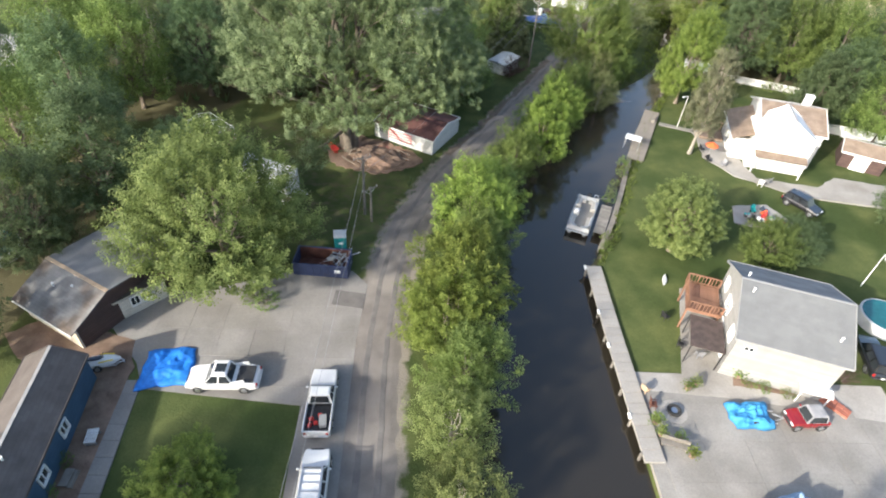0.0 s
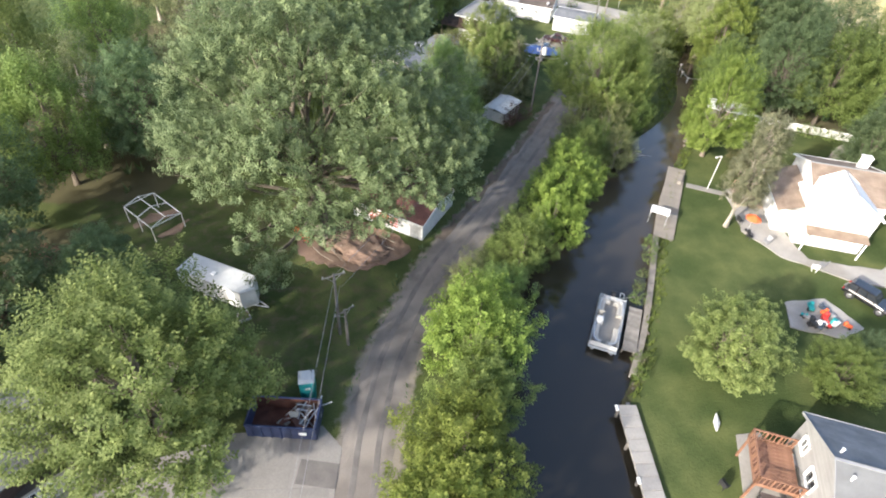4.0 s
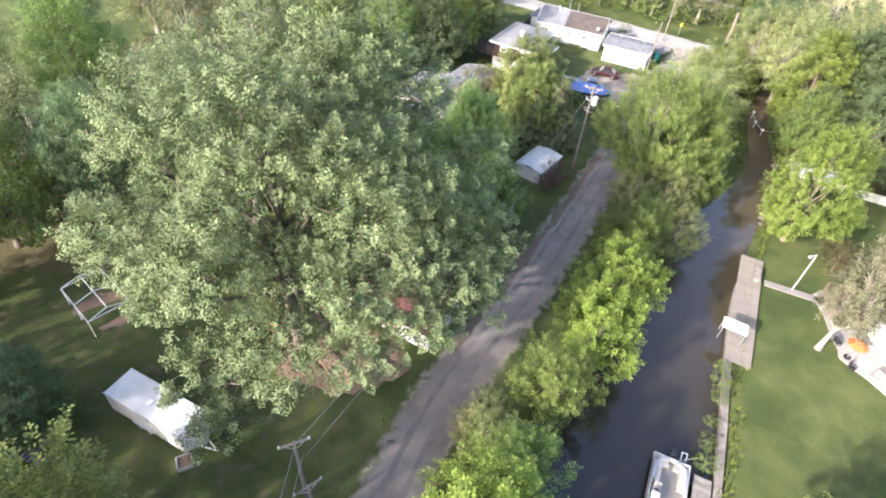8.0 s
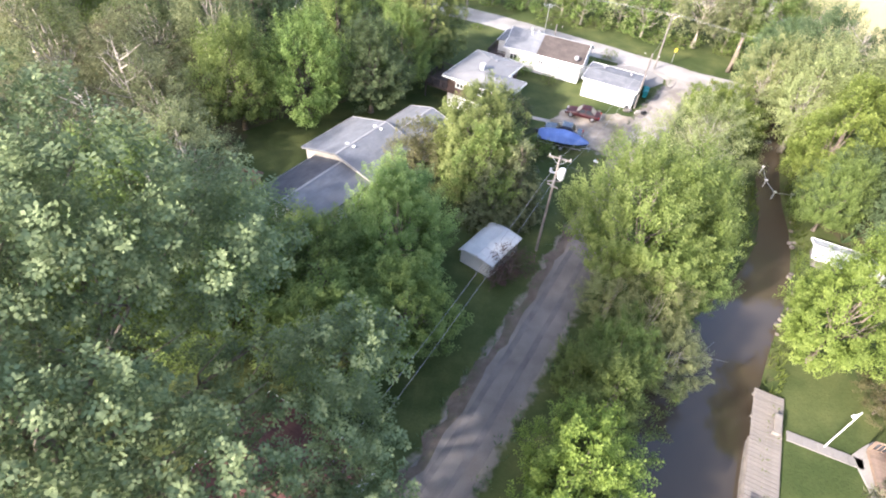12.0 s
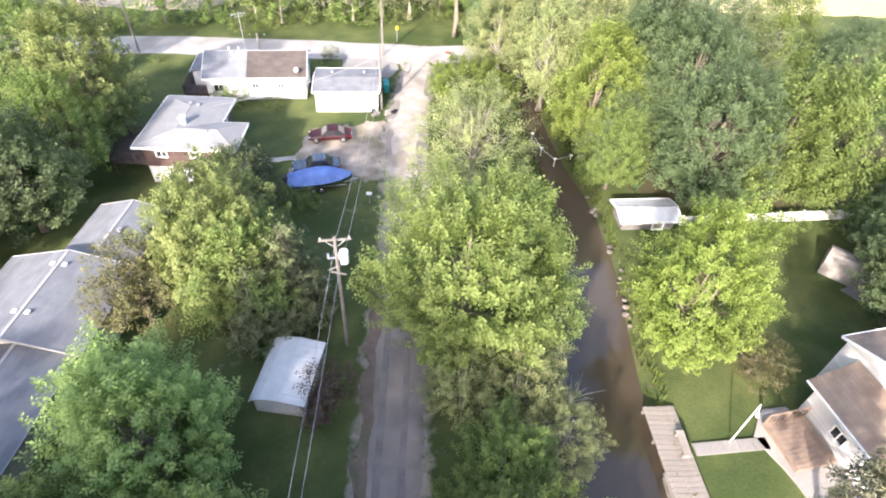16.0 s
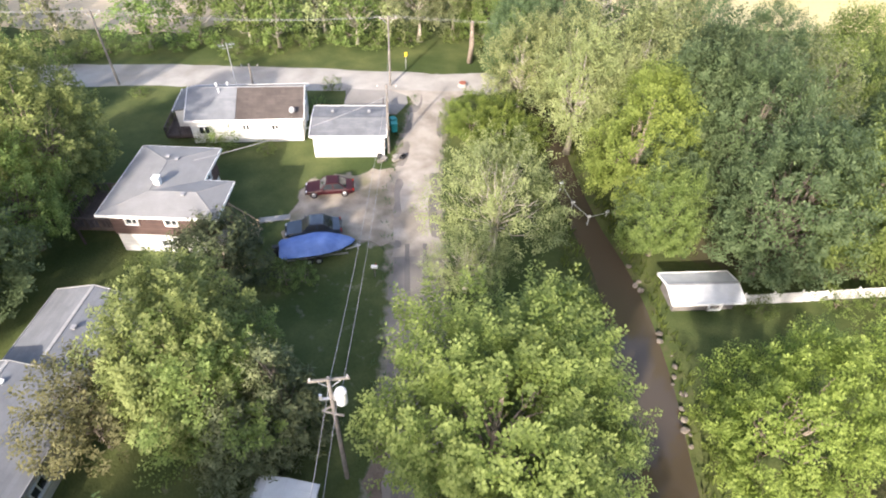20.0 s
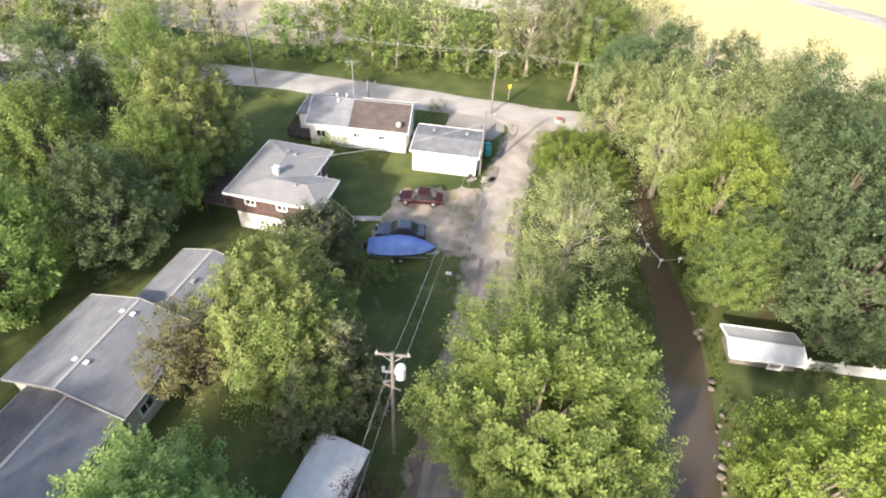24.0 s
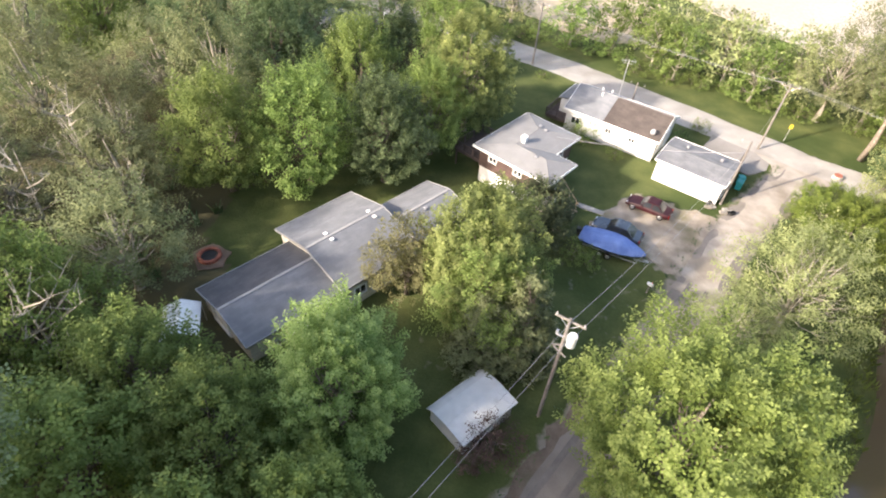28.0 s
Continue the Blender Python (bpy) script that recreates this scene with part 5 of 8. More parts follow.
def leaf_mesh(name, pos, out, n_leaf, leaf, width, droop, mat, rs, shoot=0.5, girth=0.2):
    """Shoots at pos along out; each carries n_leaf folded leaves round its axis, the youngest at its tip."""
    n = len(pos)
    d = out / np.linalg.norm(out, axis=1, keepdims=True)
    ref = rs.randn(n, 3)
    e1 = np.cross(d, ref)
    e1 /= np.linalg.norm(e1, axis=1, keepdims=True)
    e2 = np.cross(d, e1)
    N = n * n_leaf
    k = np.tile(np.arange(n_leaf), n)
    f = (k + rs.rand(N)) / n_leaf
    ang = k * 2.4 + np.repeat(rs.rand(n) * 6.28, n_leaf)
    D, E1, E2 = (np.repeat(v, n_leaf, 0) for v in (d, e1, e2))
    long = np.repeat(shoot * (0.6 + 0.8 * rs.rand(n)), n_leaf)
    side = E1 * np.cos(ang)[:, None] + E2 * np.sin(ang)[:, None]
    s = leaf * (0.7 + 0.6 * rs.rand(N))
    base = np.repeat(pos, n_leaf, 0) + D * (long * (f - 0.35))[:, None] + side * (girth * (1.05 - 0.8 * f) * rs.rand(N) ** 0.6)[:, None]
    way = D * 0.55 + side * 0.85 + rs.randn(N, 3) * 0.25
    way[:, 2] -= droop * rs.rand(N)
    way /= np.linalg.norm(way, axis=1, keepdims=True)
    nrm = D * 0.8 + np.array([-0.12, -0.10, 0.45]) + rs.randn(N, 3) * 0.15
    acr = np.cross(way, nrm)
    acr /= np.linalg.norm(acr, axis=1, keepdims=True) + 1e-9
    up = np.cross(acr, way)
    w = s * width
    v = np.empty((N, 4, 3))
    v[:, 0] = base
    v[:, 1] = base + way * (s * 0.45)[:, None] + acr * (w * 0.5)[:, None] + up * (0.10 * s)[:, None]
    v[:, 2] = base + way * s[:, None] - up * (0.06 * s)[:, None]
    v[:, 3] = base + way * (s * 0.45)[:, None] - acr * (w * 0.5)[:, None] + up * (0.10 * s)[:, None]
    me = bpy.data.meshes.new(name)
    me.vertices.add(N * 4)
    me.vertices.foreach_set("co", v.astype(np.float32).ravel())
    me.loops.add(N * 4)
    me.loops.foreach_set("vertex_index", np.arange(N * 4, dtype=np.int32))
    me.polygons.add(N)
    me.polygons.foreach_set("loop_start", np.arange(0, N * 4, 4, dtype=np.int32))
    me.materials.append(mat)
    me.update(calc_edges=True)
    young = me.attributes.new("young", "FLOAT", "POINT")
    young.data.foreach_set("value", np.repeat(f, 4).astype(np.float32))
    tone = me.attributes.new("tone", "FLOAT", "POINT")
    tone.data.foreach_set("value", np.repeat(rs.rand(n), n_leaf * 4).astype(np.float32))
    return me


def shell(blobs, per_m2, rs, lumps=0.12, inner=0.18):
    """Points spread over the outside of many overlapping clumps, with the way out."""
    P, O = [], []
    B = np.array(blobs)
    for c in B:
        area = 4 * math.pi * ((c[3] * c[4]) ** 1.6 / 3 + 2 * (c[3] * c[5]) ** 1.6 / 3) ** (1 / 1.6)
        n = int(area * per_m2)
        u = rs.randn(n, 3)
        u /= np.linalg.norm(u, axis=1, keepdims=True)
        rr = 1 + lumps * rs.randn(n)
        deep = rs.rand(n) < inner
        rr[deep] *= 0.55 + 0.35 * rs.rand(deep.sum())
        p = c[:3] + u * c[3:6] * rr[:, None]
        o = u / c[3:6]
        keep = np.ones(n, bool)
        for q in B:
            if q is not c:
                keep &= (((p - q[:3]) / q[3:6]) ** 2).sum(1) > 0.62
        keep &= (u[:, 2] > -0.75)
        P.append(p[keep])
        O.append(o[keep] / np.linalg.norm(o[keep], axis=1, keepdims=True))
    return np.concatenate(P), np.concatenate(O)


def tube(bm, pts, radii, n=7):
    rings = []
    for i, p in enumerate(pts):
        a, b = Vector(pts[max(0, i - 1)]), Vector(pts[min(len(pts) - 1, i + 1)])
        q = (b - a).to_track_quat("Z", "Y")
        rings.append([Vector(p) + q @ Vector((radii[i] * math.cos(k * math.tau / n), radii[i] * math.sin(k * math.tau / n), 0)) for k in range(n)])
    loft(bm, rings)


def woodwork(name, h, blobs, r0, bark, rnd, lean=0.3, fork=0.3, stems=1):
    """Trunk that splits into limbs which reach the clumps."""
    bm = bmesh.new()
    for s in range(stems):
        ox, oy = (0, 0) if stems == 1 else (r0 * 1.3 * math.cos(s * 2.4), r0 * 1.3 * math.sin(s * 2.4))
        tip = Vector((ox * 3 + rnd.uniform(-lean, lean), oy * 3 + rnd.uniform(-lean, lean), h * 0.8))
        pts = [Vector((ox, oy, -0.3)), Vector((ox, oy, 0.25)), Vector((ox * 1.2, oy * 1.2, h * fork)), Vector((ox * 2, oy * 2, h * 0.55)) + Vector((rnd.uniform(-lean, lean), rnd.uniform(-lean, lean), 0)), tip]
        tube(bm, pts, [r0 * 1.5, r0 * 1.05, r0 * 0.8, r0 * 0.5, r0 * 0.12], 9)
    for c in blobs:
        to = Vector(c[:3])
        z = max(h * 0.12, min(h * 0.62, to.z * rnd.uniform(0.45, 0.7)))
        f = z / (h * 0.8)
        st_ = Vector((0, 0, z))
        mid = st_.lerp(to, 0.55) + Vector((rnd.uniform(-0.4, 0.4), rnd.uniform(-0.4, 0.4), -0.08 * (to - st_).length))
        r = r0 * 0.5 * (1 - 0.5 * f)
        tube(bm, [st_, st_.lerp(mid, 0.5) + Vector((0, 0, 0.1)), mid, mid.lerp(to, 0.6), to], [r, r * 0.8, r * 0.6, r * 0.35, r * 0.12], 6)
        for _ in range(3):
            e = to + Vector((rnd.uniform(-1, 1) * c[3], rnd.uniform(-1, 1) * c[4], rnd.uniform(-0.5, 1) * c[5])) * 0.9
            tube(bm, [mid.lerp(to, 0.4), mid.lerp(e, 0.6), e], [r * 0.35, r * 0.2, r * 0.05], 5)
    me = bpy.data.meshes.new(name)
    bm.to_mesh(me)
    bm.free()
    me.materials.append(bark)
    me.shade_smooth()
    return me


def clumps(form, h, r, rnd, n):
    """Clump centres and radii for a crown of height h and radius r."""
    out = []
    for i in range(n):
        a = i * 2.399 + rnd.uniform(-0.4, 0.4)
        f = (i + 0.5) / n
        if form == "round":
            z = h * (0.30 + 0.60 * f)
            env = math.sqrt(max(0.02, 1 - ((f - 0.36) / 0.70) ** 2))
            q = r * env * rnd.uniform(0.35, 0.72)
            s = r * rnd.uniform(0.30, 0.44) * (0.75 + 0.35 * env)
            out.append((q * math.cos(a), q * math.sin(a), z, s, s, s * rnd.uniform(0.75, 1.0)))
        elif form == "oval":
            z = h * (0.16 + 0.76 * f)
            env = math.sin(math.pi * min(1, 0.20 + 0.84 * (1 - f))) ** 0.8 if f > 0.4 else 0.75 + 0.6 * f
            env = max(0.12, min(1.0, env))
            q = r * env * rnd.uniform(0.35, 0.68)
            s = r * (0.22 + 0.24 * env) * rnd.uniform(0.85, 1.15)
            out.append((q * math.cos(a), q * math.sin(a), z, s, s, s * 1.15))
        elif form == "cone":
            z = h * (0.08 + 0.88 * f)
            env = 1 - 0.92 * f
            q = r * env * rnd.uniform(0.4, 0.6)
            s = r * (0.10 + 0.36 * env)
            out.append((q * math.cos(a), q * math.sin(a), z, s, s, s * 0.8))
        elif form == "column":
            z = h * (0.30 + 0.66 * f)
            env = 1 - 0.62 * f if f > 0.12 else 0.7 + 2 * f
            q = r * env * rnd.uniform(0.35, 0.6)
            s = r * (0.16 + 0.32 * env)
            out.append((q * math.cos(a), q * math.sin(a), z, s, s, s * 0.8))
        elif form == "spread":
            z = h * (0.35 + 0.5 * f)
            q = r * rnd.uniform(0.3, 0.75) * (1.1 - 0.5 * f)
            s = r * rnd.uniform(0.24, 0.38)
            out.append((q * math.cos(a), q * math.sin(a), z, s * 1.1, s * 1.1, s * 0.8))
        else:
            z = h * (0.25 + 0.5 * f)
            q = r * rnd.uniform(0.1, 0.65)
            s = r * rnd.uniform(0.35, 0.5)
            out.append((q * math.cos(a), q * math.sin(a), z, s, s, s * 0.8))
    return out


PROTO = {}


def proto(key, form, h, r, n, per, leaf, width, mat, bark=BARK, seed=1, droop=0.3, trunk=None, n_leaf=24, shoot=0.9, girth=0.32, stems=1, lumps=0.10, inner=0.2, up=0.4):
    rnd, rs = random.Random(seed), np.random.RandomState(seed)
    bl = clumps(form, h, r, rnd, n)
    p, o = shell(bl, per, rs, lumps, inner)
    o = o * 0.75 + np.array([0, 0, up]) + rs.randn(len(o), 3) * 0.16
    PROTO[key] = (h, r, woodwork("trunk", h, bl, trunk or 0.02 * h + 0.05, bark, rnd, stems=stems), leaf_mesh("crown", p, o, n_leaf, leaf, width, droop, mat, rs, shoot, girth))
    return len(p) * n_leaf


def lobed_crown(h, r, low, wide, lobes, sigma, amp, per, rs, point=0.0):
    """Shoots over a dense crown: many swelling lobes with creases between them. low: where the crown begins, wide: its widest height, point: how far the top tapers."""
    k = np.arange(lobes) + 0.5
    uz = 1 - 1.75 * k / lobes
    an = k * 2.39996 + rs.randn(lobes) * 0.25
    ro = np.sqrt(np.clip(1 - uz ** 2, 0, 1))
    D = np.stack([ro * np.cos(an), ro * np.sin(an), uz], -1) + rs.randn(lobes, 3) * 0.10
    D /= np.linalg.norm(D, axis=1, keepdims=True)
    A = amp * (0.35 + 0.9 * rs.rand(lobes))
    S = sigma * (0.75 + 0.5 * rs.rand(lobes))
    zu, zd = h - wide, wide - low
    area = 4 * math.pi * ((r * r) ** 1.6 / 3 + 2 * (r * (zu + zd) / 2) ** 1.6 / 3) ** (1 / 1.6)
    n = int(area * per)
    u = rs.randn(n, 3)
    u /= np.linalg.norm(u, axis=1, keepdims=True)
    u = u[u[:, 2] > -0.8]
    n = len(u)
    ang = np.arccos(np.clip(u @ D.T, -1, 1))
    val = A * (1 - (ang / S) ** 2)
    j = val.argmax(1)
    sw = np.clip(val[np.arange(n), j], -0.18, None)
    deep = rs.rand(n) < 0.30
    R_ = 0.70 + sw + 0.03 * rs.randn(n)
    R_[deep] *= 0.70 + 0.24 * rs.rand(deep.sum())
    away = u - D[j] * (u * D[j]).sum(1, keepdims=True)
    out = u * 0.8 + away / S[j][:, None] * 0.55
    taper = 1 - point * np.clip(u[:, 2], 0, 1) ** 1.5
    p = np.stack([u[:, 0] * r * R_ * taper, u[:, 1] * r * R_ * taper, wide + np.where(u[:, 2] > 0, zu, zd) * u[:, 2] * (R_ + (1 - R_) * 0.3)], -1)
    ends = np.stack([D[:, 0] * r * 0.44, D[:, 1] * r * 0.44, wide + np.where(D[:, 2] > 0, zu, zd) * D[:, 2] * 0.44], -1)
    return p, out / np.linalg.norm(out, axis=1, keepdims=True), ends


def full_tree(key, h, r, low, wide, lobes, sigma, amp, per, leaf, width, mat, bark=BARK, seed=1, droop=0.3, trunk=None, n_leaf=14, shoot=0.9, girth=0.26, stems=1, up=0.4, point=0.0):
    rnd, rs = random.Random(seed), np.random.RandomState(seed)
    p, o, ends = lobed_crown(h, r, low, wide, lobes, sigma, amp, per, rs, point)
    o = o * 0.75 + np.array([0, 0, up]) + rs.randn(len(o), 3) * 0.16
    bl = [(*e, r * 0.16, r * 0.16, r * 0.16) for e in ends[::3]]
    PROTO[key] = (h, r, woodwork("trunk", h, bl, trunk or 0.02 * h + 0.05, bark, rnd, stems=stems), leaf_mesh("crown", p, o, n_leaf, leaf, width, droop, mat, rs, shoot, girth))


def tree(key, x, y, h, r, label, rz=0.0, name="tree", category="tree", z=-0.05, group=""):
    h0, r0, wood, crown = PROTO[key]
    e = thing(name, label, category, x, y, z, rz, group)
    e.scale = (r / r0, r / r0, h / h0)
    for nm, me in (("trunk", wood), ("crown", crown)):
        o = new(nm, me)
        o.parent = e
    return e



# ---------------------------------------------------------------- vehicles


def ring_box(x0, x1, y0, y1, z):
    return [(x0, y0, z), (x1, y0, z), (x1, y1, z), (x0, y1, z)]


def wheel(parent, x, y, r, w, side):
    bm = bmesh.new()
    m = Matrix.Translation((x, y, r)) @ pose(0, 0, 0, 90)
    bmesh.ops.create_cone(bm, cap_ends=True, segments=18, radius1=r, radius2=r, depth=w, matrix=m)
    t_ = part("wheel", bm, RUBBER, parent, "black rubber tyre")
    bm = bmesh.new()
    bmesh.ops.create_cone(bm, cap_ends=True, segments=14, radius1=r * 0.62, radius2=r * 0.5, depth=0.03, matrix=Matrix.Translation((x, y + side * (w / 2 + 0.012), r)) @ pose(0, 0, 0, 90 if side < 0 else -90))
    part("rim", bm, CHROME, t_, "silver alloy rim")


def car(name, label, x, y, rz, L, W, H, paint, kind="sedan", roofmat=None, z=0.05):
    """A car that faces its local +x: shaped body, cabin, panes, lamps, wheels."""
    e = thing(name, label, "car" if kind != "pickup" else "truck", x, y, z, rz)
    w = W / 2
    hb = 0.56 * H if kind in ("sedan",) else 0.58 * H
    g = 0.24 if kind == "sedan" else 0.34
    # lower body, as cross-sections from tail to nose
    bed = kind == "pickup"
    stations = [(-L / 2, 0.86, hb * 0.72), (-L / 2 + 0.12, 0.95, hb * 0.92), (-L * 0.38, 1.0, hb), (-L * 0.1, 1.0, hb), (L * 0.18, 1.0, hb * 0.99), (L * 0.36, 0.98, hb * 0.90), (L / 2 - 0.15, 0.90, hb * 0.80), (L / 2, 0.80, hb * 0.60)]
    if bed:
        stations = [(-L * 0.05, 1.0, hb), (L * 0.18, 1.0, hb * 0.99), (L * 0.36, 0.98, hb * 0.93), (L / 2 - 0.15, 0.92, hb * 0.86), (L / 2, 0.84, hb * 0.62)]
    bm = bmesh.new()
    loft(bm, [[(sx, -w * k, g + 0.12), (sx, -w * k, g + 0.3), (sx, -w * k * 0.985, zt - 0.12), (sx, -w * k * 0.9, zt), (sx, w * k * 0.9, zt), (sx, w * k * 0.985, zt - 0.12), (sx, w * k, g + 0.3), (sx, w * k, g + 0.12), (sx, w * k * 0.8, g), (sx, -w * k * 0.8, g)] for sx, k, zt in stations])
    part("body", bm, paint, e)
    # cabin
    c0, c1, t0, t1 = {"sedan": (-L * 0.36, L * 0.20, -L * 0.20, L * 0.05), "suv": (-L * 0.47, L * 0.22, -L * 0.42, L * 0.10), "pickup": (-L * 0.08, L * 0.21, -L * 0.05, L * 0.10), "avalanche": (-L * 0.16, L * 0.22, -L * 0.10, L * 0.11), "open": (-L * 0.40, L * 0.16, -L * 0.36, L * 0.06)}[kind]
    wb_, wt = w * 0.90, w * 0.72
    zb, zt = hb - 0.02, H
    bm = bmesh.new()
    loft(bm, [ring_box(c0, c1, -wb_, wb_, zb), ring_box(t0 + 0.02, t1 - 0.02, -wt, wt, zt - 0.05), ring_box(t0 + 0.12, t1 - 0.14, -wt + 0.1, wt - 0.1, zt)])
    part("cabin", bm, roofmat or paint, e)

    def pane(a, b, c, d, inset=0.86, nm="window"):
        p = [Vector(q) for q in (a, b, c, d)]
        mid = sum(p, Vector()) / 4
        n = (p[1] - p[0]).cross(p[3] - p[0]).normalized()
        if n.dot(mid - Vector(((c0 + c1) / 2, 0, (zb + zt) / 2))) < 0:
            n = -n
        q = [mid + (v - mid) * inset + n * 0.012 for v in p]
        b_ = bmesh.new()
        loft(b_, [[v - n * 0.02 for v in q], q])
        part(nm, b_, GLASS, e)

    zk = zt - 0.06
    pane((c1, -wb_, zb), (c1, wb_, zb), (t1, wt, zk), (t1, -wt, zk), 0.88, "windscreen")
    pane((c0, -wb_, zb), (c0, wb_, zb), (t0, wt, zk), (t0, -wt, zk), 0.82, "rear_window")
    n = {"suv": 3, "sedan": 2, "pickup": 2, "avalanche": 2, "open": 1}[kind]
    for s in (-1, 1):
        for i in range(n):
            fa, fb = i / n, (i + 1) / n
            pane((c0 + (c1 - c0) * fa, s * wb_, zb), (c0 + (c1 - c0) * fb, s * wb_, zb), (t0 + (t1 - t0) * fb, s * wt, zk), (t0 + (t1 - t0) * fa, s * wt, zk), 0.84)
        part("mirror", boxes((c1 - 0.3, s * (w + 0.08), hb + 0.1, 0.12, 0.2, 0.16), bevel=0.03), paint, e)
        part("headlamp", boxes((L / 2 - 0.09, s * w * 0.64, hb * 0.66, 0.14, 0.34, 0.16), bevel=0.03), LAMP_CLEAR, e)
        part("tail_lamp", boxes((-L / 2 + 0.03, s * w * 0.78, hb * 0.78, 0.1, 0.2, 0.26), bevel=0.03), LAMP_RED, e)
    part("bumper", boxes((L / 2 - 0.02, 0, g + 0.16, 0.14, W * 0.84, 0.2), bevel=0.04), BLACK if kind in ("pickup", "open") else paint, e)
    part("rear_bumper", boxes((-L / 2 + 0.0, 0, g + 0.16, 0.14, W * 0.86, 0.2), bevel=0.04), CHROME if bed else paint, e)
    part("number_plate", boxes((-L / 2 - 0.075, 0, g + 0.3, 0.015, 0.3, 0.15)), WHITE, e)
    part("grille", boxes((L / 2 - 0.005, 0, hb * 0.62, 0.06, W * 0.42, 0.18)), BLACK, e)
    if bed or kind == "avalanche":
        b0, b1 = -L / 2 + 0.06, (c0 if not bed else -L * 0.06)
        if bed:
            for s in (-1, 1):
                part("bed_side", boxes(((b0 + b1) / 2, s * (w - 0.06), (g + hb) / 2 + 0.04, b1 - b0, 0.12, hb - g), bevel=0.03), paint, e)
            part("tailgate", boxes((b0, 0, (g + hb) / 2 + 0.06, 0.1, W - 0.16, hb - g - 0.05), bevel=0.02), paint, e)
            part("bed_floor", boxes(((b0 + b1) / 2, 0, g + 0.3, b1 - b0, W - 0.2, 0.08)), BLACK, e)
            part("bed_liner", boxes((b1 - 0.05, 0, hb - 0.2, 0.06, W - 0.25, 0.4)), BLACK, e)
        else:
            part("bed_cover", boxes((-L * 0.33, 0, hb + 0.012, L * 0.24, W * 0.78, 0.03)), BLACK, e)
            for s in (-1, 1):
                part("sail_pillar", boxes((-L * 0.24, s * w * 0.86, hb + 0.12, L * 0.2, 0.1, 0.26, pose(0, 0, 0, 0, 12))), paint, e)
            part("sunroof", boxes((0.0, 0, H + 0.005, 0.8, 0.75, 0.02)), GLASS, e)
    r = 0.36 if kind != "sedan" else 0.31
    for fx in (-0.31, 0.33):
        for s in (-1, 1):
            part("wheel_arch", boxes((L * fx, s * (w * 0.99), r + 0.05, r * 2.3, 0.04, r * 1.3), bevel=0.01), BLACK, e) if kind in ("suv", "open") else None
            wheel(e, L * fx, s * (w - 0.09), r, 0.22, s)
    return e


car("utility_truck", "white sport utility truck with a short dark-covered bed", -14.3, 25.4, 181, 5.3, 2.0, 1.85, PAINT_WHITE, "avalanche")
tk = car("pickup_truck", "white pickup truck with red cans in its bed", -6.7, 23.5, 91, 5.6, 2.0, 1.8, PAINT_WHITE, "pickup")
sv = car("sport_utility_vehicle", "white sport utility vehicle with roof rails", -6.3, 17.2, 91, 4.9, 1.95, 1.85, PAINT_WHITE, "suv")
for i in range(5):
    part("roof_rail", boxes((-1.6 + i * 0.55, 0, 1.9, 0.07, 1.35, 0.05)), CHROME, sv)
for s in (-0.62, 0.62):
    part("roof_rail", boxes((-0.5, s, 1.9, 2.6, 0.06, 0.06)), CHROME, sv)
rcan = random.Random(7)
for i, (x, y) in enumerate(((-7.15, 21.9), (-6.8, 21.6), (-7.2, 21.4), (-6.55, 22.2))):
    c_ = thing("fuel_can", "red plastic fuel can in the truck bed", "fuel can", x, y, 0.70, rcan.uniform(0, 90), "fuel cans")
    part("body", boxes((0, 0, 0.16, 0.34, 0.22, 0.32), bevel=0.04), RED, c_)
    part("handle", boxes((0, 0, 0.36, 0.2, 0.05, 0.06)), RED, c_)
    part("spout", rods(((0.12, 0, 0.32), (0.2, 0, 0.44), 0.03)), BLACK, c_)
bx = thing("tool_box", "pale tool box in the truck bed", "tool box", -6.3, 21.7, 0.70, 8)
part("case", boxes((0, 0, 0.18, 0.5, 0.9, 0.34), bevel=0.03), GREY, bx)
part("lid", boxes((0, 0, 0.37, 0.52, 0.92, 0.06), bevel=0.02), CREAM, bx)
car("parked_sedan", "dark red sedan parked on the gravel", 25.5, 112.9, 160, 4.3, 1.75, 1.4, PAINT_RED)
car("parked_sedan", "dark blue-grey sedan beside the covered boat", 22.4, 108.3, 162, 4.6, 1.8, 1.45, PAINT_NAVY)
car("small_jeep", "small red open jeep with a dark soft top", 30.25, 22.9, 182, 3.0, 1.55, 1.65, PAINT_BRIGHT, "open", GREY)
car("parked_vehicle", "black vehicle parked beside the grey-roofed house", 39.4, 29.0, 75, 4.7, 1.9, 1.75, PAINT_BLACK, "suv")
car("sport_utility_vehicle", "black sport utility vehicle on the pale drive", 44.4, 51.0, -55, 4.3, 1.8, 1.65, PAINT_BLACK, "suv")


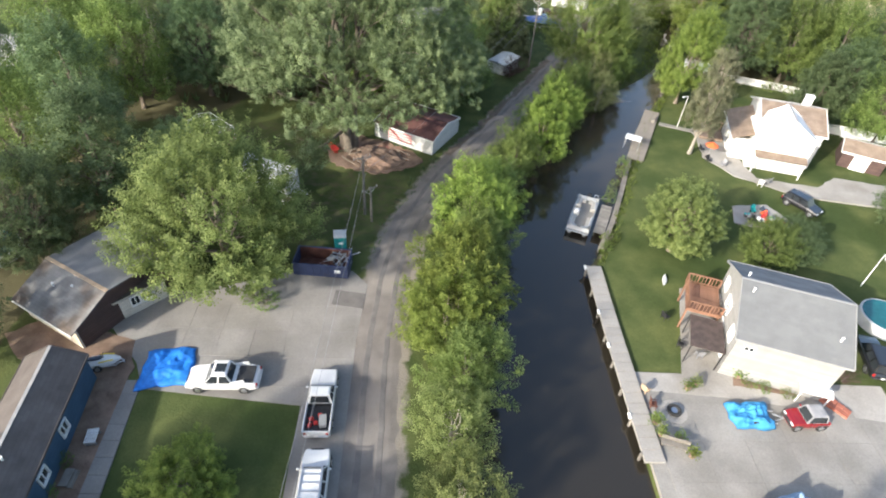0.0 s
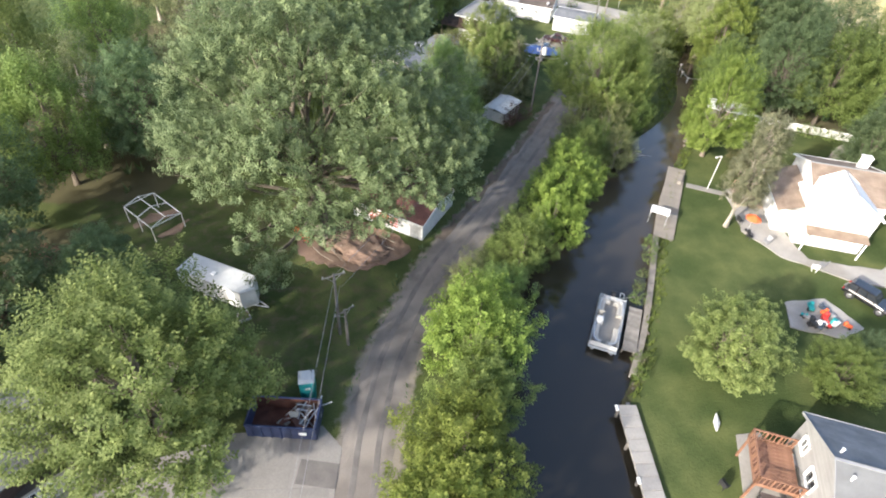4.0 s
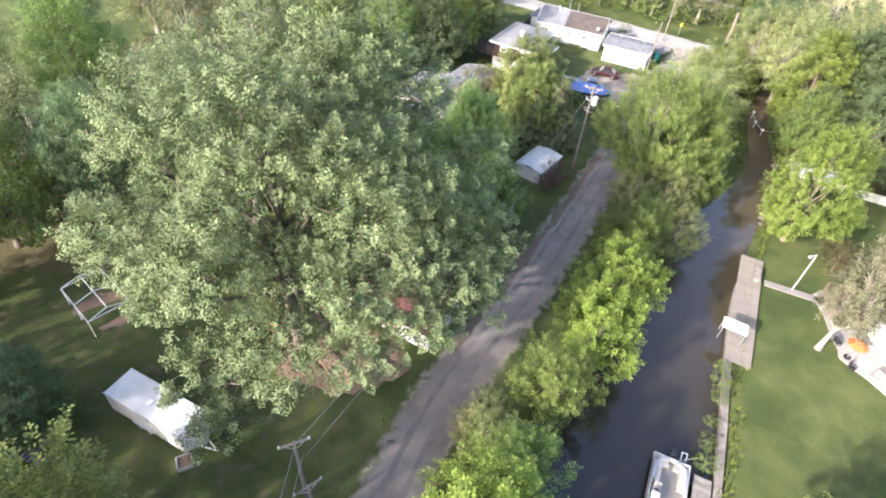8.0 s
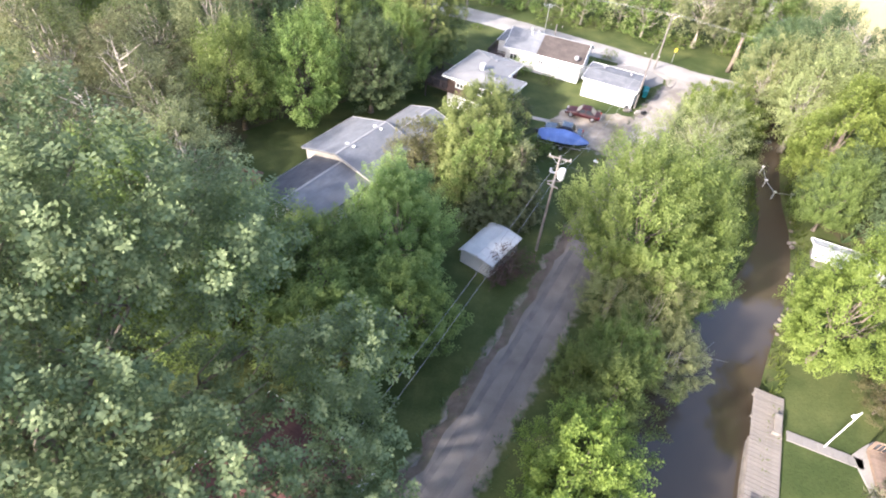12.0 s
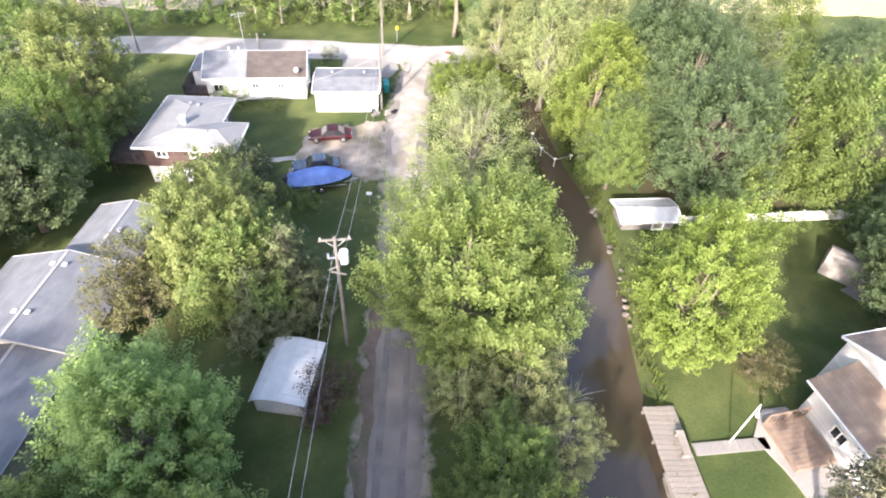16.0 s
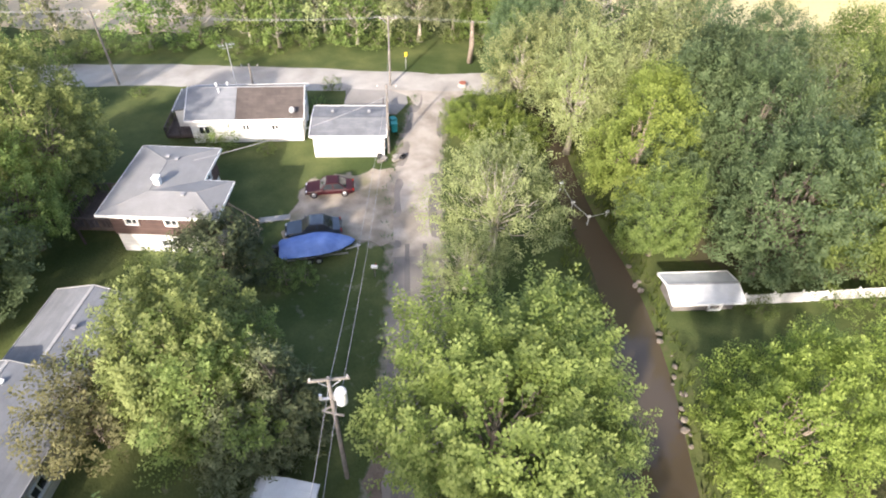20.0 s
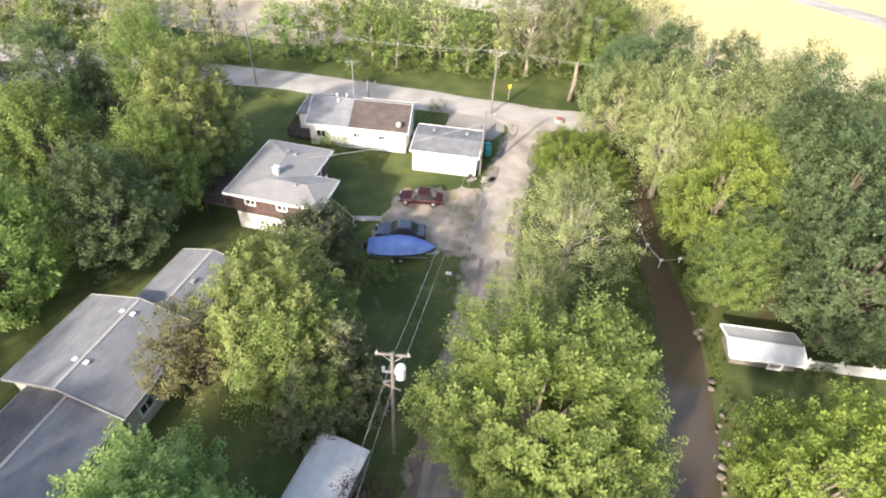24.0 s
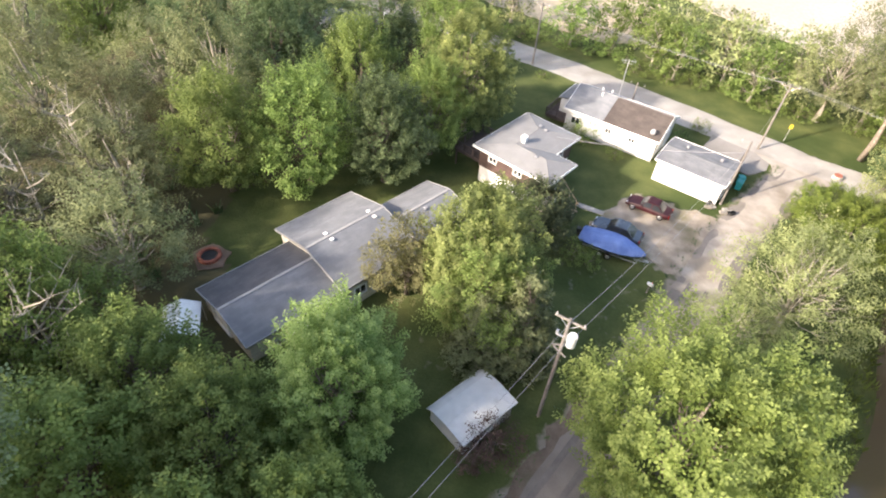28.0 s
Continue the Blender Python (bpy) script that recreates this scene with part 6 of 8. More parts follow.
def draped(name, label, x, y, rz, lx, ly, h, mat, seed, cat="tarpaulin", fold=0.12, peak=0.5):
    """A cloth that lies over something: folds, sagging edges."""
    e = thing(name, label, cat, x, y, 0.06, rz)
    rd = random.Random(seed)
    N = 34
    vs, fs = [], []
    for j in range(N + 1):
        for i in range(N + 1):
            u, v = i / N * 2 - 1, j / N * 2 - 1
            edge = max(abs(u), abs(v))
            a = math.atan2(v, u)
            rr = 1 + 0.06 * math.sin(3 * a + seed) + 0.04 * math.sin(7 * a + 2 * seed)
            q = noise.fractal(Vector((u * 1.6 + seed, v * 1.6, 0.3)), 0.8, 2.0, 4)
            z = h * (1 - edge ** 2.6) ** peak * (0.75 + 0.5 * q) + 0.03 + fold * 0.35 * abs(math.sin(9 * a + 5 * q)) * edge
            vs.append((u * lx / 2 * rr, v * ly / 2 * rr, max(0.02, z)))
    for j in range(N):
        for i in range(N):
            k = j * (N + 1) + i
            fs.append((k, k + 1, k + N + 2, k + N + 1))
    ob = new("cloth", mesh_of("cloth", vs, fs, mat, True))
    ob.parent = e
    sm = ob.modifiers.new("thickness", "SOLIDIFY")
    sm.thickness = 0.02
    return e


draped("blue_tarp", "crumpled bright blue tarpaulin over a heap on the concrete", -19.0, 26.6, 8, 3.9, 3.7, 0.5, TARP, 3, fold=0.06)
draped("boat_tarp", "bright blue tarpaulin drawn over a small boat", 26.2, 23.3, 2, 3.2, 2.3, 0.85, TARP_CYAN, 5, "boat cover", 0.08, 0.3)
draped("covered_load", "faded pale blue sheet over a tall load on the forecourt", 25.4, 15.0, 20, 4.6, 3.4, 2.1, TARP_PALE, 9, "tarpaulin", 0.1, 0.3)


def trailer_frame(e, L, W, z, wheels=1):
    for s in (-1, 1):
        part("frame_rail", boxes((0, s * W * 0.36, z, L * 0.85, 0.08, 0.1)), STEEL, e)
        for k in range(wheels):
            wheel(e, -0.25 * (wheels > 1) - L * 0.08 + k * 0.75, s * (W / 2), 0.3, 0.2, s)
    part("drawbar", rods(((L * 0.4, 0.3, z), (L * 0.62, 0, z), 0.05), ((L * 0.4, -0.3, z), (L * 0.62, 0, z), 0.05)), STEEL, e)
    part("jockey_wheel", rods(((L * 0.58, 0, 0.0), (L * 0.58, 0, z + 0.2), 0.04)), STEEL, e)


tb = thing("boat_trailer", "steel boat trailer with its drawbar under the blue cover", "trailer", 26.6, 23.2, 0.05, -4)
trailer_frame(tb, 3.4, 1.5, 0.3)
# long covered boat on its trailer by the parked cars
bt = thing("covered_boat", "long motor boat under a taut blue cover", "boat", 21.8, 105.6, 0.05, -15)
rings = []
for u, wd_, hh in ((-2.9, 0.85, 1.25), (-2.7, 1.12, 1.5), (-1.5, 1.2, 1.75), (0.0, 1.2, 1.95), (1.0, 1.1, 1.85), (2.0, 0.8, 1.6), (2.7, 0.42, 1.4), (3.05, 0.08, 1.25)):
    rings.append([(u, -wd_ * 0.45, 0.62), (u, -wd_ * 0.92, 0.85), (u, -wd_, 1.1), (u, -wd_ * 0.6, hh * 0.93), (u, 0, hh), (u, wd_ * 0.6, hh * 0.93), (u, wd_, 1.1), (u, wd_ * 0.92, 0.85), (u, wd_ * 0.45, 0.62)])
bm = bmesh.new()
loft(bm, [[(x, y * 1.015, z) for x, y, z in r[2:7]] for r in rings], cap=False, closed=False)
part("cover", bm, COVER, bt, "taut blue canvas cover", True)
bm = bmesh.new()
loft(bm, [[r[i] for i in (2, 1, 0, 8, 7, 6)] for r in rings], cap=False, closed=False)
part("hull", bm, PAINT_NAVY, bt, "dark blue hull", True)
trailer_frame(bt, 5.6, 2.0, 0.45, 2)
part("outboard_motor", boxes((-3.1, 0, 1.2, 0.5, 0.4, 0.7), (-3.1, 0, 0.7, 0.16, 0.16, 0.7), bevel=0.06), BLACK, bt)

# jet ski on a small trailer
js = thing("jet_ski", "white and blue jet ski with yellow trim on a trailer", "jet ski", -24.0, 26.7, 0.05, 12)
bm = bmesh.new()
loft(bm, [[(u, -w_, z0), (u, -w_ * 1.0, z1), (u, -w_ * 0.5, z2), (u, w_ * 0.5, z2), (u, w_, z1), (u, w_, z0)] for u, w_, z0, z1, z2 in ((-1.3, 0.42, 0.4, 0.6, 0.72), (-0.6, 0.5, 0.38, 0.65, 0.8), (0.3, 0.5, 0.38, 0.7, 0.95), (0.9, 0.36, 0.42, 0.75, 0.9), (1.45, 0.08, 0.55, 0.72, 0.76))])
part("hull", bm, PAINT_WHITE, js, smooth=False)
part("seat", boxes((-0.45, 0, 0.92, 1.1, 0.34, 0.22), bevel=0.06), PAINT_NAVY, js)
part("handlebar", rods(((0.25, -0.35, 1.15), (0.25, 0.35, 1.15), 0.03), ((0.25, 0, 0.9), (0.25, 0, 1.15), 0.05)), BLACK, js)
for s in (-1, 1):
    part("trim_stripe", boxes((0.5, s * 0.36, 0.86, 1.0, 0.1, 0.06, pose(0, 0, 0, 0, 0, -s * 8))), YELLOW, js)
trailer_frame(js, 2.6, 1.1, 0.32)

# portable toilet, waste container
pt = thing("portable_toilet", "teal plastic portable toilet with a pale roof", "portable toilet", -7.4, 41.0, 0.0, 8)
part("cabin", boxes((0, 0, 1.08, 1.12, 1.12, 2.05), bevel=0.05), TEAL, pt)
part("roof", boxes((0, 0, 2.16, 1.2, 1.2, 0.14), (0, 0, 2.26, 0.9, 0.9, 0.1), bevel=0.05), WHITE_METAL, pt)
part("door", boxes((0, -0.58, 1.1, 0.8, 0.04, 1.8), bevel=0.015), TEAL, pt)
part("door_sign", boxes((0.05, -0.61, 1.45, 0.4, 0.02, 0.22)), WHITE, pt)
part("vent_pipe", rods(((0.4, 0.4, 2.0), (0.4, 0.4, 2.6), 0.05)), BLACK, pt)
part("skid", boxes((-0.4, 0, 0.05, 0.12, 1.2, 0.1), (0.4, 0, 0.05, 0.12, 1.2, 0.1)), BLACK, pt)
ds = thing("waste_container", "large open navy steel waste container, rusty inside", "dumpster", -8.7, 38.4, 0.04, -4)
for nm, r in (("side_wall", (0, -1.2, 0.8, 5.0, 0.08, 1.4)), ("side_wall", (0, 1.2, 0.8, 5.0, 0.08, 1.4)), ("end_wall", (-2.5, 0, 0.8, 0.08, 2.4, 1.4)), ("end_gate", (2.5, 0, 0.8, 0.08, 2.4, 1.4))):
    part(nm, boxes(r, bevel=0.015), NAVY, ds)
part("floor", boxes((0, 0, 0.14, 4.9, 2.3, 0.1)), RUST, ds)
for s in (-1, 1):
    part("lining", boxes((0, s * 1.15, 0.82, 4.85, 0.02, 1.3)), RUST, ds)
    part("top_rail", boxes((0, s * 1.2, 1.52, 5.1, 0.14, 0.1), bevel=0.02), NAVY, ds)
    for k in range(7):
        part("rib", boxes((-2.1 + 0.7 * k, s * 1.27, 0.8, 0.1, 0.08, 1.35)), NAVY, ds)
for k in (-2.5, 2.5):
    part("top_rail", boxes((k, 0, 1.52, 0.14, 2.4, 0.1), bevel=0.02), NAVY, ds)
part("container_label", boxes((1.6, -1.325, 0.95, 0.55, 0.015, 0.35)), WHITE, ds)
rj = random.Random(12)
for i in range(15):
    a = thing("scrap_bar", "grey bent scrap metal bar in the container", "scrap metal", -7.0 + rj.uniform(-1.1, 0.9), 38.4 + rj.uniform(-0.8, 0.8), 0.25, rj.uniform(0, 180), "scrap bars")
    l = rj.uniform(0.6, 1.1)
    bm = bmesh.new()
    tube(bm, [Vector((-l, 0, rj.uniform(0.1, 0.9))), Vector((0, 0.1, rj.uniform(0.6, 1.4))), Vector((l, 0, rj.uniform(0.5, 1.4)))], [0.05] * 3, 5)
    part("bar", bm, STEEL if i % 3 else WOOD_GREY, a)
for i in range(6):
    a = thing("metal_sheet", "torn pale panel in the waste container", "scrap metal", -8.0 + rj.uniform(-1.2, 1.6), 38.3 + rj.uniform(-0.7, 0.7), 0.2, rj.uniform(0, 180), "scrap panels")
    part("sheet", boxes((0, 0, rj.uniform(0.4, 1.2), rj.uniform(0.5, 1.0), rj.uniform(0.3, 0.6), 0.04, pose(0, 0, 0, rj.uniform(-50, 50), rj.uniform(-40, 40)))), (GREY, CREAM, RUST)[i % 3], a)

# white box trailer, picnic table, frame on the lawn
tr = thing("cargo_trailer", "long white enclosed cargo trailer on twin axles", "trailer", -16.6, 51.6, 0.0, -25)
bm = bmesh.new()
loft(bm, [[(x0, -1.15, 0.5), (x1, -1.15, 0.5), (x2, 0, 0.5), (x1, 1.15, 0.5), (x0, 1.15, 0.5)] if z == 0 else [(x0 + 0.02, -1.13, z), (x1, -1.13, z), (x2, 0, z), (x1, 1.13, z), (x0 + 0.02, 1.13, z)] for z, x0, x1, x2 in ((0, -3.6, 3.2, 4.0), (2.45, -3.6, 3.2, 3.95), (2.58, -3.5, 3.1, 3.75))])
part("box_body", bm, WHITE_METAL, tr)
for s in (-1, 1):
    part("roof_edge", boxes((-0.2, s * 1.14, 2.5, 6.8, 0.05, 0.1)), STEEL, tr)
    part("fender", boxes((-0.4, s * 1.2, 0.82, 1.8, 0.2, 0.08)), STEEL, tr)
    for k in (-0.85, 0.0):
        wheel(tr, k, s * 1.1, 0.36, 0.22, s)
part("side_door", boxes((2.2, -1.16, 1.4, 0.8, 0.03, 1.7), bevel=0.01), WHITE, tr)
part("roof_hatch", boxes((-0.2, -0.2, 2.64, 0.4, 0.4, 0.1)), WHITE, tr)
part("drawbar", rods(((3.4, -0.4, 0.5), (5.0, 0, 0.48), 0.06), ((3.4, 0.4, 0.5), (5.0, 0, 0.48), 0.06)), STEEL, tr)
sq = thing("planter_box", "pale square wooden planter box on the grass", "planter", -14.1, 48.7, 0, 28)
for i in range(4):
    a = i * math.pi / 2
    part("side_board", boxes((0.48 * math.cos(a), 0.48 * math.sin(a), 0.16, 0.08 + 0.95 * abs(math.sin(a)), 0.08 + 0.95 * abs(math.cos(a)), 0.32)), CREAM, sq)
part("soil", boxes((0, 0, 0.12, 0.85, 0.85, 0.2)), SOIL, sq)
pc = thing("picnic_table", "weathered dark green picnic table with benches", "picnic table", -23.6, 48.7, 0, 70)
for i in range(5):
    part("board", boxes((0, -0.32 + 0.16 * i, 0.74, 1.8, 0.15, 0.04)), GREY if i % 2 else NAVY, pc)
for s in (-1, 1):
    part("bench", boxes((0, s * 0.72, 0.45, 1.8, 0.26, 0.05)), GREY, pc)
    part("leg", boxes((s * 0.6, 0, 0.38, 0.08, 1.5, 0.08), (s * 0.6, -0.3, 0.36, 0.07, 0.07, 0.8, pose(0, 0, 0, 25)), (s * 0.6, 0.3, 0.36, 0.07, 0.07, 0.8, pose(0, 0, 0, -25))), GREY, pc)
fr = thing("tent_frame", "bare white metal frame of a collapsed canopy", "canopy frame", -25.6, 61.2, 0, -40)
for a, b in (((-2.4, -1.6, 1.9), (2.4, -1.6, 1.8)), ((-2.4, 1.6, 1.9), (2.4, 1.6, 1.75)), ((-2.4, -1.6, 1.9), (-2.4, 1.6, 1.9)), ((2.4, -1.6, 1.8), (2.4, 1.6, 1.75)), ((-2.4, 0, 2.3), (2.4, 0, 2.3)), ((0, -1.6, 1.85), (0, 0, 2.3)), ((0, 1.6, 1.85), (0, 0, 2.3)), ((-2.4, -1.6, 1.9), (-2.4, 0, 2.3)), ((-2.4, 1.6, 1.9), (-2.4, 0, 2.3)), ((2.4, -1.6, 1.8), (2.4, 0, 2.3)), ((2.4, 1.6, 1.75), (2.4, 0, 2.3)),
             ((-2.4, -1.6, 0), (-2.4, -1.6, 1.9)), ((-2.4, 1.6, 0), (-2.4, 1.6, 1.9)), ((2.4, -1.6, 0), (2.4, -1.6, 1.8)), ((2.4, 1.6, 0), (2.4, 1.6, 1.75)), ((0, -1.6, 0), (0, -1.6, 1.85))):
    part("pole", rods((a, b, 0.045), n=6), WHITE, fr)
tagged(part("soil_patch", slab(ragged([(-28, 61), (-26.4, 58.8), (-23.4, 59.6), (-22.6, 62), (-24.8, 63.6), (-27, 63)], 0.6, 0.3, 9), -0.2, 0.0), SOIL), "bare trampled soil under the frame", "soil patch", kind="structure")
for i, (x, y, c) in enumerate(((-10.6, 59.6, RED), (-10.2, 59.0, RED), (-11.2, 60.2, ORANGE))):
    q_ = thing("plastic_tub", "red plastic tub by the tree foot", "tub", x, y, 0.03, 30 * i, "red tubs")
    part("shell", rods(((0, 0, 0), (0, 0, 0.42), 0.28, 0.36), n=12), c, q_)
    part("rim", rods(((0, 0, 0.42), (0, 0, 0.46), 0.39), n=12), c, q_)
bp_ = thing("brush_pile", "heap of cut reddish-brown branches on the lawn", "brush pile", -34.8, 56.5, 0, 15)
rp_ = random.Random(61)
for i in range(34):
    a, l = rp_.uniform(0, 360), rp_.uniform(0.6, 1.5)
    ca, sa, ox, oy, oz = math.cos(radians(a)), math.sin(radians(a)), rp_.uniform(-0.9, 0.9), rp_.uniform(-0.7, 0.7), rp_.uniform(0.05, 0.7)
    bm = bmesh.new()
    tube(bm, [Vector((ox - ca * l, oy - sa * l, max(0.04, oz - 0.35))), Vector((ox, oy, oz + 0.1)), Vector((ox + ca * l, oy + sa * l, max(0.04, oz - rp_.uniform(0, 0.4))))], [0.06, 0.045, 0.015], 5)
    part("branch", bm, WOOD_RED if i % 3 else BARK, bp_)
rb = random.Random(44)
for i in range(26):
    a = thing("broken_branch", "broken brown branch lying on the soil", "branch", -5.0 + rb.uniform(-3.4, 3.2), 57.8 + rb.uniform(-1.6, 1.8), rb.uniform(0.1, 0.5), rb.uniform(0, 360), "broken branches")
    bm = bmesh.new()
    l = rb.uniform(0.7, 1.6)
    tube(bm, [Vector((-l, 0, 0)), Vector((0, rb.uniform(-0.2, 0.2), rb.uniform(0.1, 0.4))), Vector((l, rb.uniform(-0.4, 0.4), 0.1))], [0.09, 0.06, 0.03], 6)
    part("stem", bm, BARK, a)

# ---------------------------------------------------------------- waterside
# concrete dock in planks along the far bank
dock = thing("dock", "long pale concrete dock along the canal wall", "dock", 0, 0, 0)
me = None
n_ = 21
for i in range(n_):
    f = i / n_
    y0 = 19.6 + f * 20.4
    ob = part("slab", boxes((0, 0, 0, 1.5, 20.4 / n_ - 0.03, 0.22), bevel=0.02), CONCRETE_PALE, dock) if me is None else new("slab", me)
    me = ob.data
    ob.parent = dock
    ob.matrix_basis = pose(17.5 - 0.12 * math.sin(f * 3.1), y0 + 0.18, 0.2, 0, 0, rnd.uniform(-0.5, 0.5))
for i in range(8):
    part("pile", rods(((16.72, 20.0 + i * 2.75, -1.6), (16.72, 20.0 + i * 2.75, 0.3), 0.12)), WOOD_GREY, dock)
for y in (23.0, 29.8, 33.6, 39.4):
    part("fender_buoy", rods(((16.6, y - 0.22, 0.3), (16.6, y + 0.22, 0.34), 0.13), n=10), WHITE, dock, "white fender")
part("seawall", boxes((17.75, 29.8, -0.6, 0.3, 20.6, 1.2)), CONCRETE, dock)
wall_ = thing("seawall", "timber-capped bank wall along the far shore", "sea wall", 0, 0, 0, kind="structure")
L = [p for p in RIGHT_BANK if 42 < p[1] < 70]
for a, b in zip(L, L[1:]):
    d = math.hypot(b[0] - a[0], b[1] - a[1])
    part("cap_board", boxes(((a[0] + b[0]) / 2, (a[1] + b[1]) / 2, -0.12, 0.55, d + 0.05, 0.14, pose(0, 0, 0, 0, 0, math.degrees(math.atan2(b[1] - a[1], b[0] - a[0])) - 90))), WOOD_DOCK, wall_)
    part("wall_board", boxes(((a[0] + b[0]) / 2 - 0.2, (a[1] + b[1]) / 2, -0.6, 0.1, d + 0.05, 0.9, pose(0, 0, 0, 0, 0, math.degrees(math.atan2(b[1] - a[1], b[0] - a[0])) - 90))), WOOD_GREY, wall_)
rp = random.Random(66)
stone_meshes = []
for k in range(5):
    bm = bmesh.new()
    bmesh.ops.create_icosphere(bm, subdivisions=2, radius=1.0)
    for v in bm.verts:
        v.co *= 1 + 0.28 * noise.fractal(v.co * 1.5 + Vector((k * 7, 0, 0)), 1, 2, 3)
        v.co.z *= 0.65
    me = bpy.data.meshes.new("stone")
    bm.to_mesh(me)
    bm.free()
    me.materials.append(STONE)
    stone_meshes.append(me)
for a in [p for p in fine_line(RIGHT_BANK, 0.9) if 40.5 < p[1] < 60 or 79 < p[1] < 97]:
    for q in range(2):
        if rp.random() < 0.6:
            continue
        s = new("stone", rp.choice(stone_meshes))
        tagged(s, "rough grey stone at the water's edge", "stone", "bank stones")
        k = rp.uniform(0.10, 0.27)
        s.matrix_basis = Matrix.LocRotScale((a[0] + rp.uniform(-0.3, 0.7), a[1] + rp.uniform(-0.4, 0.4), WATER_Z + 0.32 + rp.uniform(-0.1, 0.2)), Euler((rp.uniform(-0.3, 0.3), rp.uniform(-0.3, 0.3), rp.uniform(0, 6))), (k, k * 1.2, k))
# pontoon boat
pb = thing("pontoon_boat", "white and grey pontoon boat with cream seats, moored", "boat", 18.3, 48.4, WATER_Z, 67)
for s in (-1, 1):
    bm = bmesh.new()
    tube(bm, [Vector((-3.3, s * 0.82, 0.08)), Vector((2.4, s * 0.82, 0.08)), Vector((3.0, s * 0.82, 0.2)), Vector((3.4, s * 0.82, 0.4))], [0.33, 0.33, 0.24, 0.06], 12)
    part("float_tube", bm, STEEL, pb, "silver float tube", True)
part("floor", boxes((0, 0, 0.5, 6.6, 2.45, 0.1), bevel=0.02), PAINT_SILVER, pb)
part("carpet", boxes((0.0, 0, 0.556, 6.3, 2.2, 0.02)), CONCRETE_DUSTY, pb, "pale grey deck carpet")
for s in (-1, 1):
    part("fence_panel", boxes((0.1, s * 1.18, 0.86, 5.9, 0.05, 0.5), bevel=0.01), PAINT_WHITE, pb)
    part("fence_stripe", boxes((0.1, s * 1.212, 0.8, 5.6, 0.01, 0.12)), PAINT_NAVY, pb)
    part("top_rail", rods(((-2.9, s * 1.18, 1.18), (3.1, s * 1.18, 1.18), 0.03)), STEEL, pb)
for x in (-2.9, 3.1):
    part("gate", boxes((x, 0, 0.86, 0.05, 2.3, 0.5), bevel=0.01), PAINT_WHITE, pb)


def padded(parent, name, path, w, z, h, back=0.28, label="white padded bench"):
    """A bench along a plan line, with a raised rounded back on its outer side."""
    n = len(path)
    rings, backs = [], []
    for k, (x, y) in enumerate(path):
        a, b = path[max(0, k - 1)], path[min(n - 1, k + 1)]
        d = math.hypot(b[0] - a[0], b[1] - a[1])
        nx, ny = -(b[1] - a[1]) / d, (b[0] - a[0]) / d
        rings.append([(x, y, z), (x, y, z + h), (x + nx * w * 0.1, y + ny * w * 0.1, z + h + 0.05), (x + nx * w * 0.9, y + ny * w * 0.9, z + h + 0.05), (x + nx * w, y + ny * w, z + h), (x + nx * w, y + ny * w, z)])
        backs.append([(x, y, z + h), (x - nx * 0.02, y - ny * 0.02, z + h + back), (x + nx * 0.08, y + ny * 0.08, z + h + back + 0.03), (x + nx * 0.17, y + ny * 0.17, z + h + 0.04)])
    bm = bmesh.new()
    loft(bm, rings)
    seat = part(name, bm, CREAM, parent, label)
    bm = bmesh.new()
    loft(bm, backs)
    part("cushion", bm, PAINT_SILVER, seat, "pale grey back cushion")


for s in (-1, 1):
    bow = [(0.75, 1.1), (1.9, 1.1), (2.5, 1.02), (2.85, 0.75), (2.98, 0.35)]
    aft = [(-0.9, 1.1), (-1.9, 1.1), (-2.4, 1.02), (-2.72, 0.75), (-2.82, 0.25)]
    padded(pb, "bow_bench", [(x, s * y) for x, y in (bow if s < 0 else bow[::-1])], 0.52, 0.57, 0.3)
    padded(pb, "aft_bench", [(x, s * y) for x, y in (aft[::-1] if s < 0 else aft)], 0.52, 0.57, 0.3)
part("helm", boxes((0.35, -0.75, 0.95, 0.55, 0.6, 0.8), bevel=0.08), PAINT_WHITE, pb)
part("helm_seat", boxes((-0.35, -0.7, 0.9, 0.5, 0.5, 0.3), (-0.55, -0.7, 1.2, 0.12, 0.5, 0.4), bevel=0.06), CREAM, pb)
part("steering_wheel", rods(((0.02, -0.75, 1.25), (0.06, -0.75, 1.28), 0.2), n=12), BLACK, pb)
part("outboard_motor", boxes((-3.55, 0, 0.75, 0.55, 0.45, 0.6), (-3.5, 0, 0.2, 0.2, 0.16, 0.8), bevel=0.08), BLACK, pb)
pb.matrix_basis = pose(18.3, 48.4, WATER_Z, 0, 0, 67) @ pose(0, 0, 0, 0, 0, 180)
part("ladder", rods(((-3.3, 0.6, 0.5), (-3.9, 0.6, 0.9), 0.03), ((-3.3, 0.95, 0.5), (-3.9, 0.95, 0.9), 0.03), ((-3.9, 0.6, 0.9), (-3.9, 0.95, 0.9), 0.03)), STEEL, pb)
bd = thing("boat_dock", "short weathered timber boat dock", "dock", 20.3, 47.5, 0.0, -23)
for i in range(15):
    part("board", boxes((0, -2.5 + i * 0.36, 0.08, 1.2, 0.34, 0.06)), WOOD_GREY, bd)
for x in (-0.5, 0.5):
    for y in (-2.3, 0, 2.3):
        part("pile", rods(((x, y, -1.5), (x, y, 0.05), 0.08)), WOOD_GREY, bd)
ln = thing("mooring_line", "pale mooring rope to the bank", "rope", 0, 0, 0)
part("strand", rods(((20.2, 51.2, 0.1), (21.8, 51.6, -0.05), 0.03), n=5), CREAM, ln)
